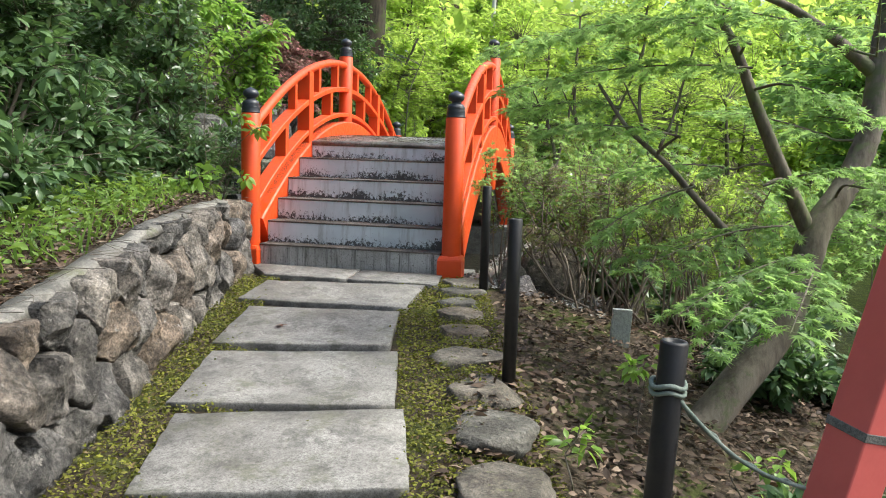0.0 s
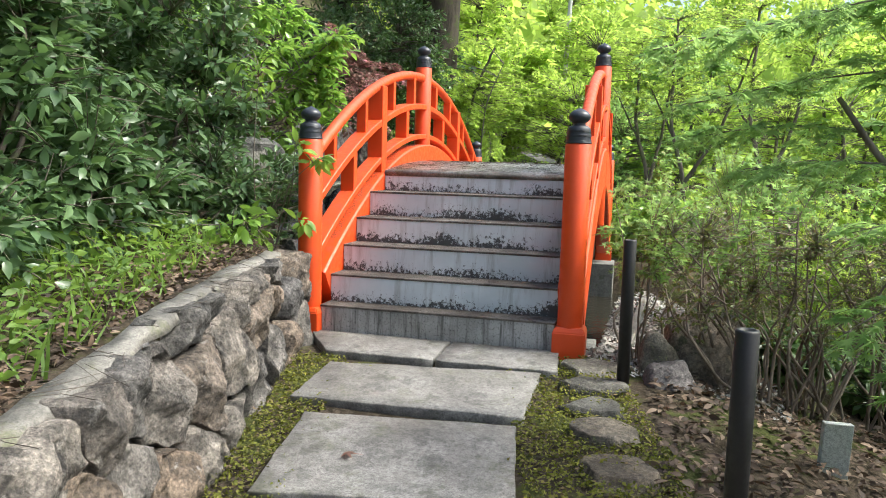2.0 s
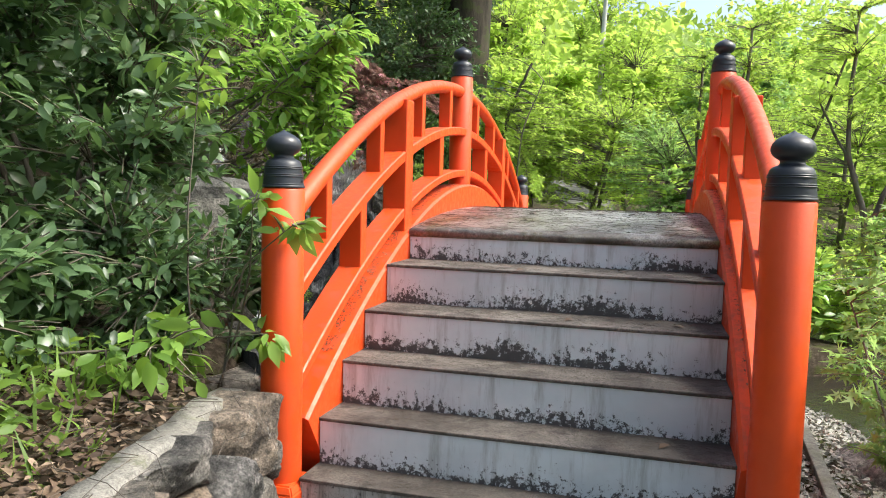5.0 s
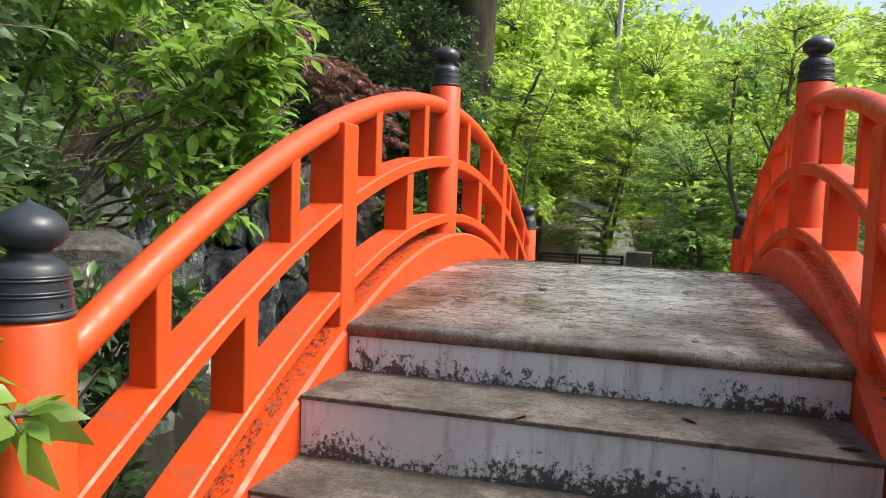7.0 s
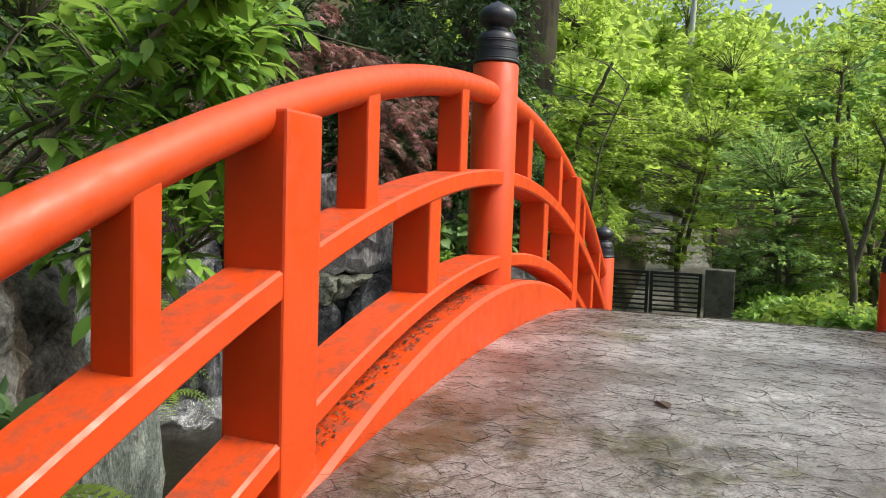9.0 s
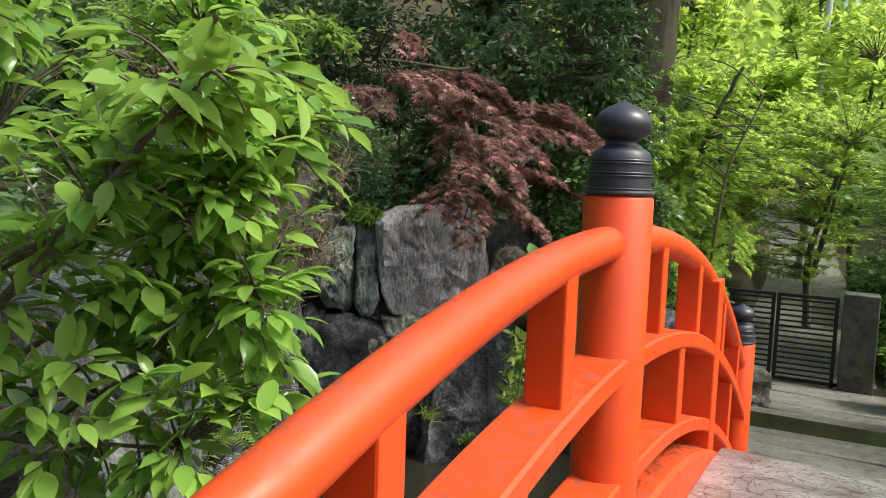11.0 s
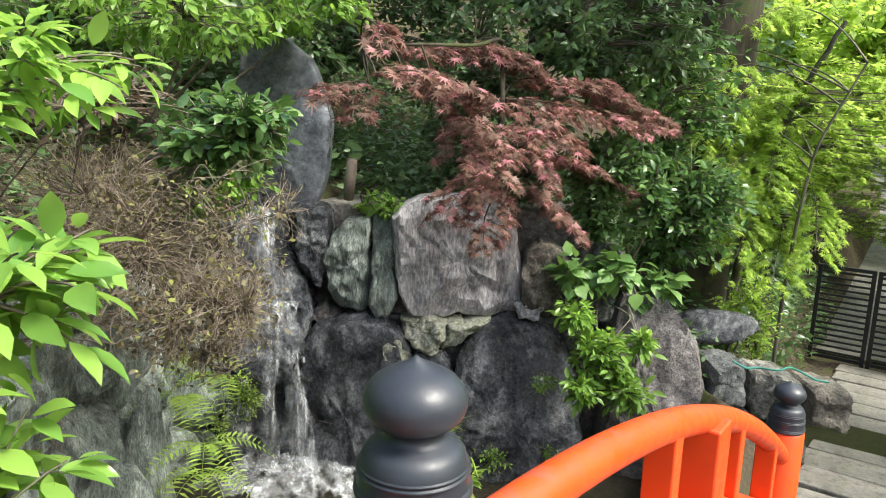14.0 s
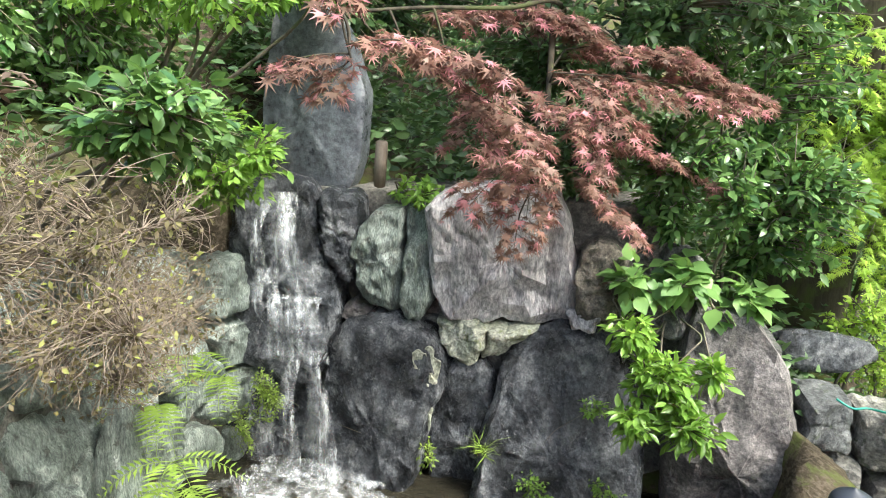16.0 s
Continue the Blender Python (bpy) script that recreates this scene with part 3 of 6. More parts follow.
def basin_distance(x, y):
    """Signed distance to the stream's bed, negative inside."""
    best = np.full(x.shape, 1e9)
    inside = np.zeros(x.shape, bool)
    n = len(BASIN)
    for i in range(n):
        (ax, ay), (bx, by) = BASIN[i], BASIN[(i + 1) % n]
        t = np.clip(((x - ax) * (bx - ax) + (y - ay) * (by - ay)) / ((bx - ax) ** 2 + (by - ay) ** 2), 0, 1)
        best = np.minimum(best, np.hypot(x - ax - t * (bx - ax), y - ay - t * (by - ay)))
        hitx = ((ay > y) != (by > y)) & (x < (bx - ax) * (y - ay) / (by - ay + 1e-12) + ax)
        inside ^= hitx
    return np.where(inside, -best, best)


def wall_x(y):
    return -0.84 - 0.243 * y


def path_z(y):
    z = np.where(y < -0.4, 0.07 * (np.maximum(y, -14) + 0.4), 0.0)
    z = z - 0.107 * np.clip(y - 5.2, 0, 8.2)
    return z + 0.16 * np.clip(y - 14.5, 0, 12)


def land(x, y):
    z = path_z(y)
    right = np.clip(x - np.where(y > 5, 1.3, 1.4), 0, 3.2)
    z = z - 0.3 * right * np.where(y > 5, 0.4, 1.0)
    edge = np.where(y < 0.2, wall_x(y) - 0.16, np.where(y < 7, -1.0, -1.0 - 0.9 * smooth01((y - 7) / 1.5)))
    d = np.maximum(edge - x, 0)
    near = 0.56 * smooth01(d / 0.12) + 0.12 * d + 0.45 * np.maximum(d - 1.0, 0)
    far = 0.5 * smooth01(d / 0.3) + 0.36 * d + 0.45 * np.maximum(d - 5, 0)
    k = smooth01((y + 0.4) / 1.2)
    hill = near * (1 - k) + far * k
    z = z + np.minimum(hill, 22)
    z = z + 0.30 * np.clip(y - 34, 0, 70) + 0.28 * np.clip(x - 26, 0, 60) + 0.2 * np.clip(-y - 16, 0, 60)
    return z


def ground(x, y):
    x, y = np.asarray(x, float), np.asarray(y, float)
    l, d = land(x, y), basin_distance(x, y)
    k = smooth01((d + 0.12) / 0.3)
    return l * k + (-0.95) * (1 - k)


def gz(x, y):
    return float(ground(np.array([x]), np.array([y]))[0])


def polystone(name, poly, origin, along, out, depth, material, parent, seed, rings=5, per=26, rough=0.02, bulge=0.5, chip=0.25, grow=1.0, soften=0):
    """A stone that fills a polygon (s, z) of a wall's face: rounded outline, domed uneven front, its own depth."""
    rng = random.Random(seed)
    pts = [Vector(p) for p in poly]
    pts = [q for a, b in zip(pts, pts[1:] + pts[:1]) for q in (a.lerp(b, 0.08), a.lerp(b, 0.92))]
    for _ in range(soften):
        pts = [q for a, b in zip(pts, pts[1:] + pts[:1]) for q in (a.lerp(b, 0.25), a.lerp(b, 0.75))]
    total = sum((b - a).length for a, b in zip(pts, pts[1:] + pts[:1]))
    outl, acc, step = [], 0.0, total / per
    for a, b in zip(pts, pts[1:] + pts[:1]):
        ln = (b - a).length
        while acc < ln:
            outl.append(a.lerp(b, acc / ln))
            acc += step
        acc -= ln
    c = sum(outl, Vector((0, 0))) / len(outl)
    wob = rng.uniform(0, 90)
    outl = [c + (p - c) * grow for p in outl]
    outl = [p + (p - c).normalized() * rough * 1.1 * noise.fractal(Vector((p.x * 9, p.y * 9, wob)), 0.8, 2.1, 3) for p in outl]
    o, al, ou, up = Vector(origin), Vector(along), Vector(out), Vector((0, 0, 1))
    off = Vector((rng.uniform(-50, 50), rng.uniform(-50, 50), rng.uniform(-50, 50)))
    tilt, tilt2 = rng.uniform(-0.24, 0.24), rng.uniform(-0.28, 0.2)
    mid = o + al * c.x + up * c.y
    bm = bmesh.new()

    facets = [(rng.uniform(0.85, 1.15), rng.uniform(-chip, chip), rng.uniform(-chip, chip)) for _ in range(4)]

    def place(p, h):
        if h > depth * 0.3:
            h = min(h, *(depth * a + b * (p.x - c.x) + d * (p.y - c.y) for a, b, d in facets))
        q = al * (p.x - c.x) + up * (p.y - c.y) + ou * h
        w = mid + q
        f = noise.fractal(w * 6 + off, 0.7, 2.2, 5) * rough * 1.3 + noise.noise(w * 2.2 + off) * rough * 0.9
        ridge = abs(noise.noise(w * 3.5 + off * 2)) * rough * 2.4 + abs(noise.noise(w * 9 + off)) * rough * 0.9
        return q + ou * ((f - ridge) * (1 if h > 0 else 0.2) + (tilt * (p.x - c.x) + tilt2 * (p.y - c.y)) * (h > 0))

    prev = [bm.verts.new(place(p, -depth)) for p in outl]
    bm.faces.new(prev[::-1])
    levels = [(1.0, 0.0), (0.985, depth * 0.5), (0.95, depth * 0.62)] + [(0.95 - 0.9 * (k / rings) ** 1.25, depth * (0.62 + bulge * math.sin(0.5 * math.pi * (k / rings) ** 0.8))) for k in range(1, rings)]
    for s, h in levels:
        ring = [bm.verts.new(place(c + (p - c) * s, h + 1e-4)) for p in outl]
        for i in range(len(outl)):
            j = (i + 1) % len(outl)
            bm.faces.new((prev[i], prev[j], ring[j], ring[i]))
        prev = ring
    top = bm.verts.new(place(c, depth * (0.62 + bulge)))
    for i in range(len(outl)):
        bm.faces.new((prev[i], prev[(i + 1) % len(outl)], top))
    bmesh.ops.recalc_face_normals(bm, faces=bm.faces[:])
    for e in bm.edges:
        e.smooth = e.calc_face_angle(0.0) < 0.55
    ob = part(name, bm, material, parent, "", True)
    ob.location = mid - (parent.location if parent is not None else Vector((0, 0, 0)))
    return ob


def cells(s0, s1, z0, z1, seeds, gap=0.012):
    """Split a rectangle of wall into the polygons nearest to each seed, a joint's width apart."""
    res = []
    for i, (px, pz) in enumerate(seeds):
        poly = [(s0, z0), (s1, z0), (s1, z1), (s0, z1)]
        for j, (qx, qz) in enumerate(seeds):
            if i == j:
                continue
            nx, nz = qx - px, qz - pz
            ln = math.hypot(nx, nz)
            lim = ((px + qx) * nx + (pz + qz) * nz) / 2 / ln - gap / 2
            nx, nz = nx / ln, nz / ln
            outp = []
            for a, b in zip(poly, poly[1:] + poly[:1]):
                da, db = a[0] * nx + a[1] * nz - lim, b[0] * nx + b[1] * nz - lim
                if da <= 0:
                    outp.append(a)
                if (da < 0) != (db < 0):
                    t = da / (da - db)
                    outp.append((a[0] + t * (b[0] - a[0]), a[1] + t * (b[1] - a[1])))
            poly = outp
            if len(poly) < 3:
                break
        if len(poly) >= 3:
            res.append((i, poly))
    return res


def boulder(name, label, at, size, material, seed, sub=3, rough=0.16, cuts=7, rot=0, parent=None, group="", flat=9.0):
    """A loose rock: a ball cut by random planes and roughened."""
    rng = random.Random(seed)
    bm = bmesh.new()
    bmesh.ops.create_icosphere(bm, subdivisions=sub, radius=1)
    planes = [(Vector((rng.gauss(0, 1), rng.gauss(0, 1), rng.gauss(0, 0.8))).normalized(), rng.uniform(0.62, 0.92)) for _ in range(cuts)]
    off = Vector((rng.uniform(-30, 30), rng.uniform(-30, 30), 0))
    for v in bm.verts:
        d = v.co.copy()
        for n, k in planes:
            e = v.co.dot(n) - k
            if e > 0:
                v.co -= n * e * 0.88
        v.co += d * (noise.fractal(d * 1.7 + off, 0.8, 2.1, 4) * rough)
        v.co = Vector((v.co.x * size[0], v.co.y * size[1], v.co.z * size[2]))
        v.co.z = min(v.co.z, size[2] * flat + 0.012 * noise.noise(v.co * 7 + off))
    ob = part(name, bm, material, parent, "", True)
    ob.matrix_local = pose(*at, 0, 0, rot)
    if label:
        tagged(ob, label, "rock", group)
    return ob


# ---- the ground, one sheet to the horizon ----
def axis_steps(lo, hi, fine, reach):
    mid = np.arange(lo, hi + fine / 2, fine)
    grow = fine * np.cumsum(1.22 ** np.arange(1, 60))
    grow = grow[grow < reach]
    return np.concatenate([(lo - grow)[::-1], mid, hi + grow])


gx, gy = axis_steps(-6, 4, 0.11, 420), axis_steps(-6.5, 9, 0.11, 420)
GX, GY = np.meshgrid(gx, gy, indexing="ij")
GZ = ground(GX, GY)
rough_n = np.array([noise.fractal(Vector((a * 1.7, b * 1.7, 0)), 0.9, 2.1, 4) for a, b in zip(GX.ravel(), GY.ravel())]).reshape(GX.shape)
corridor = np.where((GX > wall_x(GY) - 0.1) & (GX < 1.4) & (GY < 0.3), 0.010, 0.045)
GZ = GZ + rough_n * corridor - 0.035
ni, nj = GX.shape
ii, jj = np.meshgrid(np.arange(ni - 1), np.arange(nj - 1), indexing="ij")
quads = np.stack([ii * nj + jj, (ii + 1) * nj + jj, (ii + 1) * nj + jj + 1, ii * nj + jj + 1], -1).reshape(-1, 4)
ground_ob = link("ground", quick_mesh("ground", np.stack([GX, GY, GZ], -1).reshape(-1, 3), quads), SOIL, None, "", True)
tagged(ground_ob, "brown woodland soil with moss and leaf litter", "ground", "", "structure")

wbm = bmesh.new()
bmesh.ops.create_grid(wbm, x_segments=2, y_segments=2, size=1)
for v in wbm.verts:
    v.co = Vector((17 + v.co.x * 23, 4.6 + v.co.y * 5.2, -0.42)) if v.co.x > -0.5 else Vector((-6 if v.co.x < -0.5 else 17, 4.6 + v.co.y * 5.2, -0.42))
water_ob = part("water", wbm, WATER, None)
tagged(water_ob, "dark clear water of a shallow stream and pool", "water", "", "structure")

# ---- the arched bridge ----
CY = 2.6
FACE, OUTER = 0.80, 0.92


def hand_z(y):
    return 1.957 - 0.1258 * (y - CY) ** 2


def mid_z(y):
    return 1.705 - 0.131 * abs(y - CY) ** 1.95


def low_z(y):
    return 1.42 - 0.138 * abs(y - CY) ** 1.98


def string_z(y):
    return 1.32 - 0.150 * abs(y - CY) ** 1.96


def deck_z(y):
    return 1.163 - 0.0515 * (y - CY) ** 2


def curve(fn, y0, y1, n=28, drop=0.0):
    return [(y0 + (y1 - y0) * k / n, fn(y0 + (y1 - y0) * k / n) + drop) for k in range(n + 1)]


bridge = empty("arched_bridge", "small arched footbridge with vermilion railings and grey painted concrete steps", "bridge", (0, 0, 0))

STEPS = [(0.0, 0.0, 0.18), (0.165, 0.18, 0.363), (0.385, 0.363, 0.545), (0.625, 0.545, 0.722), (0.905, 0.722, 0.905), (1.248, 0.905, 1.07)]
for flip in (False, True):
    for k, (y, z0, z1) in enumerate(STEPS):
        y_next = STEPS[k + 1][0] if k < 5 else None

        def yy(v):
            return 2 * CY - v if flip else v
        bm = bmesh.new()
        uv = bm.loops.layers.uv.new("UVMap")
        d = 0.03
        pts = [(-0.765, y, z0 - 0.05), (0.765, y, z0 - 0.05), (0.765, y, z1 - 0.013), (-0.765, y, z1 - 0.013)]
        front = [bm.verts.new((a, yy(b), c)) for a, b, c in pts]
        back = [bm.verts.new((a, yy(b + d), c)) for a, b, c in pts]
        f = bm.faces.new(front)
        for lp, v in zip(f.loops, ((0, -0.25), (1, -0.25), (1, 1), (0, 1))):
            lp[uv].uv = v
        bm.faces.new(back[::-1])
        for a in range(4):
            bm.faces.new((front[a], back[a], back[(a + 1) % 4], front[(a + 1) % 4]))
        bmesh.ops.recalc_face_normals(bm, faces=bm.faces[:])
        part("riser", bm, RISER if k else RISER_BARE, bridge, "pale grey painted riser with black lichen" if k else "bare streaked concrete riser")
        if y_next is not None:
            lo, hi = sorted((yy(y - 0.005), yy(y_next + 0.028)))
            part("tread", box((-0.77, lo, z1 - 0.014), (0.77, hi, z1), 0.003), TREAD, bridge, "gritty brown concrete tread")

deck_path = curve(deck_z, 1.236, 2 * CY - 1.236, 24)
part("deck", sweep(rounded(-0.77, 0.77, -0.045, 0.0, 0.008), deck_path), DECK, bridge, "rough grey concrete deck with fallen needles", True)
part("slab_body", sweep(rounded(-0.76, 0.76, -0.45, -0.26, 0.01), curve(lambda y: min(deck_z(y), string_z(y) - 0.02), 0.15, 5.05, 30)), CONC, bridge)

def band(r, z, h=0.005, proud=0.003):
    return [(r, z), (r, z + 0.0002), (r + proud, z + 0.0012), (r + proud, z + h - 0.0012), (r - 0.0003, z + h - 0.0002), (r - 0.0003, z + h)]


GIBOSHI = [(0.0745, 0.0), (0.0775, 0.002), (0.0775, 0.008), (0.0745, 0.010)] + band(0.0742, 0.012, 0.004, 0.002) + band(0.0715, 0.040) + band(0.0712, 0.047, 0.004) + band(0.0685, 0.068) + band(0.0682, 0.075, 0.004, 0.002) + [
    (0.0660, 0.084), (0.0640, 0.092), (0.0585, 0.099), (0.0500, 0.104), (0.0420, 0.107), (0.0375, 0.111), (0.0355, 0.116), (0.0362, 0.121), (0.0420, 0.125), (0.0520, 0.131), (0.0600, 0.140), (0.0640, 0.151), (0.0640, 0.162), (0.0595, 0.174), (0.0510, 0.184), (0.0390, 0.192), (0.0250, 0.199), (0.0120, 0.205), (0.0040, 0.210), (0.0, 0.214)]


def railing(side):
    for k, (y, top, foot) in enumerate(((0.02, 1.258, 0.0), (CY, 2.063, 0.6), (2 * CY - 0.02, 1.258, 0.0))):
        post = part("post", lathe([(0.074, foot), (0.0775, foot + 0.01), (0.0775, top - 0.008), (0.071, top)], 32), RED, bridge, "round vermilion post", True)
        post.location = (side * 0.857, y, 0)
        cap = part("finial", lathe(GIBOSHI, 32), BLACK, post, "black onion-shaped metal finial", True)
        cap.location = (0, 0, top)
        sbm = lathe([(0.004, 0), (0.004, 0.003), (0.0, 0.004)], 10)
        screw = part("screw", sbm, BLACK, post)
        screw.matrix_local = pose(-side * 0.0745, 0, top + 0.027, 0, -90 * side, 0)
        if k != 1:
            pb = bmesh.new()
            prof = [(0.098, -0.05), (0.098, 0.135), (0.080, 0.165)]
            rings = []
            for r, z in prof:
                rings.append([pb.verts.new((sx * r, sy * r, z)) for sx, sy in ((-1, -1), (1, -1), (1, 1), (-1, 1))])
            for a, b in zip(rings, rings[1:]):
                for i in range(4):
                    pb.faces.new((a[i], a[(i + 1) % 4], b[(i + 1) % 4], b[i]))
            pb.faces.new(rings[-1])
            pb.faces.new(rings[0][::-1])
            bmesh.ops.bevel(pb, geom=pb.edges[:], offset=0.006, segments=2, affect="EDGES")
            part("plinth", pb, RED, post, "square flared red plinth")
    a, b = sorted((side * FACE, side * OUTER))
    circ = [(side * 0.857 + 0.040 * math.cos(2 * math.pi * k / 16), 0.040 * math.sin(2 * math.pi * k / 16)) for k in range(16)]
    for y0, y1 in ((0.05, CY - 0.03), (CY + 0.03, 2 * CY - 0.05)):
        part("handrail", sweep(circ, curve(hand_z, y0, y1, 30)), RED, bridge, "round arched handrail", True)
        part("middle_rail", sweep(rounded(a, b, -0.052, 0, 0.006), curve(mid_z, y0, y1, 30)), RED, bridge)
        part("lower_rail", sweep(rounded(a, b, -0.047, 0, 0.006), curve(low_z, y0, y1, 30)), RED, bridge)
    a2, b2 = sorted((side * 0.768, side * 0.93))
    part("stringer", sweep(rounded(a2, b2, -0.36, 0, 0.012), curve(string_z, 0.06, 2 * CY - 0.06, 50)), RED, bridge, "deep curved red edge beam")
    a3, b3 = sorted((side * (FACE - 0.004), side * (OUTER + 0.004)))
    a4, b4 = sorted((side * (FACE + 0.022), side * (OUTER - 0.022)))
    for m in (False, True):
        def yy(v):
            return 2 * CY - v if m else v
        lo, hi = sorted((yy(1.243), yy(1.361)))
        part("main_strut", box((a3, lo, string_z(1.3) - 0.1), (b3, hi, hand_z(1.3) - 0.004), 0.006), RED, bridge)
        for yc, w in ((0.352, 0.052), (0.957, 0.054), (1.622, 0.058), (2.212, 0.062)):
            c = yy(yc)
            part("upper_strut", box((a4, c - w / 2, mid_z(c) - 0.03), (b4, c + w / 2, hand_z(c) - 0.01), 0.005), RED, bridge)
        for yc, w in ((0.695, 0.068), (1.962, 0.078)):
            c = yy(yc)
            part("lower_strut", box((a3 + 0.011, c - w / 2, low_z(c) - 0.03), (b3 - 0.011, c + w / 2, mid_z(c) - 0.02), 0.005), RED, bridge)


railing(-1)
railing(1)

# abutments and kerb at both feet
for y0, y1, nm in ((0.03, 0.5, "abutment"), (4.7, 5.17, "abutment")):
    ob = part(nm, box((-1.0, y0, -1.1), (1.0, y1, -0.012), 0.01), CONC, None)
    tagged(ob, "concrete abutment under the bridge foot", "abutment", "", "structure")


def slab(name, corners, top, thick, material, label, seed, category="paving slab", group="stepping slabs"):
    """A hand-cut paving slab from its four corners: uneven edges, softened rim."""
    rng = random.Random(seed)
    bm = bmesh.new()
    outl = []
    for (ax, ay), (bx, by) in zip(corners, corners[1:] + corners[:1]):
        for k in range(9):
            t = k / 9
            j = 0.006 if k else 0.0
            outl.append((ax + (bx - ax) * t + rng.uniform(-j, j), ay + (by - ay) * t + rng.uniform(-j, j)))
    cx, cy = sum(p[0] for p in outl) / len(outl), sum(p[1] for p in outl) / len(outl)
    rings = []
    for s, h in ((1.0, -thick), (1.0, -0.012), (0.998, -0.004), (0.990, 0.0), (0.6, 0.0), (0.25, 0.0)):
        rings.append([bm.verts.new((cx + (x - cx) * s, cy + (y - cy) * s, top(y) + h + rng.uniform(-0.002, 0.002))) for x, y in outl])
    for a, b in zip(rings, rings[1:]):
        for i in range(len(outl)):
            j = (i + 1) % len(outl)
            bm.faces.new((a[i], a[j], b[j], b[i]))
    bm.faces.new(rings[-1])
    bm.faces.new(rings[0][::-1])
    ob = part(name, bm, material, None, "", True)
    return tagged(ob, label, category, group)


def pz(y):
    return (0.07 * (y + 0.4) if y < -0.4 else 0.0) + 0.012


SL = "weathered grey stone slab set in the mossy path"
slab("paving_slab", [(-0.42, -0.66), (0.755, -0.515), (0.75, -1.14), (-0.40, -1.19)], pz, 0.09, SLAB, SL, 1)
slab("paving_slab", [(-0.25, -1.35), (0.735, -1.245), (0.835, -1.91), (-0.13, -2.09)], pz, 0.09, SLAB, "weathered grey stone slab with a fallen red leaf", 2)
slab("paving_slab", [(-0.06, -2.22), (0.905, -2.01), (1.055, -2.70), (0.07, -2.90)], pz, 0.09, SLAB, SL, 3)
slab("paving_slab", [(0.17, -3.00), (1.105, -2.74), (1.276, -3.39), (0.345, -3.63)], pz, 0.09, SLAB, SL, 4)
slab("paving_slab", [(0.40, -3.75), (1.32, -3.52), (1.46, -4.16), (0.56, -4.4)], pz, 0.09, SLAB, SL, 5)
slab("paving_slab", [(0.62, -4.52), (1.5, -4.28), (1.66, -4.95), (0.8, -5.15)], pz, 0.09, SLAB, SL, 6)
slab("paving_slab", [(0.85, -5.27), (1.72, -5.05), (1.9, -5.75), (1.02, -5.95)], pz, 0.09, SLAB, SL, 7)
slab("kerb_slab", [(-0.83, -0.02), (0.12, -0.02), (0.13, -0.47), (-0.52, -0.475)], pz, 0.09, SLAB, "flat stone kerb at the foot of the steps", 8, "kerb", "kerb slabs")
slab("kerb_slab", [(0.14, -0.02), (0.80, -0.02), (0.84, -0.47), (0.145, -0.47)], pz, 0.09, SLAB, "flat stone kerb at the foot of the steps", 9, "kerb", "kerb slabs")

# ---- the dry-laid retaining wall beside the path ----
wall = empty("retaining_wall", "low retaining wall of fitted grey and brown field stones with a concrete cap", "stone wall", (0, 0, 0), "", "structure")
W0, W1 = Vector((wall_x(-6.2), -6.2, 0)), Vector((wall_x(-0.08), -0.08, 0))
w_len = (W1 - W0).length
w_dir = (W1 - W0).normalized()
w_out = Vector((w_dir.y, -w_dir.x, 0))


def wall_top(y):
    """Height of the capping over the path, a little uneven along the wall."""
    return float(np.interp(y, [-6.2, -3.7, -2.9, -1.9, -1.2, -0.5, 0.0], [0.55, 0.57, 0.61, 0.64, 0.62, 0.565, 0.53]))


rng = random.Random(11)
seeds = []
s = 0.0
while s < w_len + 0.1:
    for row in range(3):
        if rng.random() < 0.86:
            seeds.append((s + rng.uniform(-0.11, 0.11) + (row % 2) * 0.15, 0.06 + row * 0.215 + rng.uniform(-0.07, 0.07)))
    if rng.random() < 0.5:
        seeds.append((s + rng.uniform(0.05, 0.28), rng.choice((0.05, 0.3, 0.5, 0.56))))
    s += rng.uniform(0.27, 0.40)
for i, poly in cells(0, w_len, -0.12, 0.585, seeds, 0.010):
    sm = sum(p[0] for p in poly) / len(poly)
    y_at = (W0 + w_dir * sm).y
    zoff = float(path_z(np.array([y_at]))[0])
    grow_z = (wall_top(y_at) - 0.015) / 0.585
    po = [(a, b * grow_z) for a, b in poly]
    zc = sum(p[1] for p in po) / len(po)
    org = W0 + Vector((0, 0, zoff)) - w_out * (0.02 + 0.15 * zc + rng.uniform(-0.018, 0.014))
    polystone("stone", po, org, w_dir, w_out, rng.uniform(0.07, 0.11), STONE, wall, 100 + i, 9, 44, 0.024, 0.34, 0.5)
cap_path = []
for k in range(91):
    p = W0.lerp(W1, k / 90)
    cap_path.append(Vector((p.x, p.y, float(path_z(np.array([p.y]))[0]) + wall_top(p.y) - 0.6)))
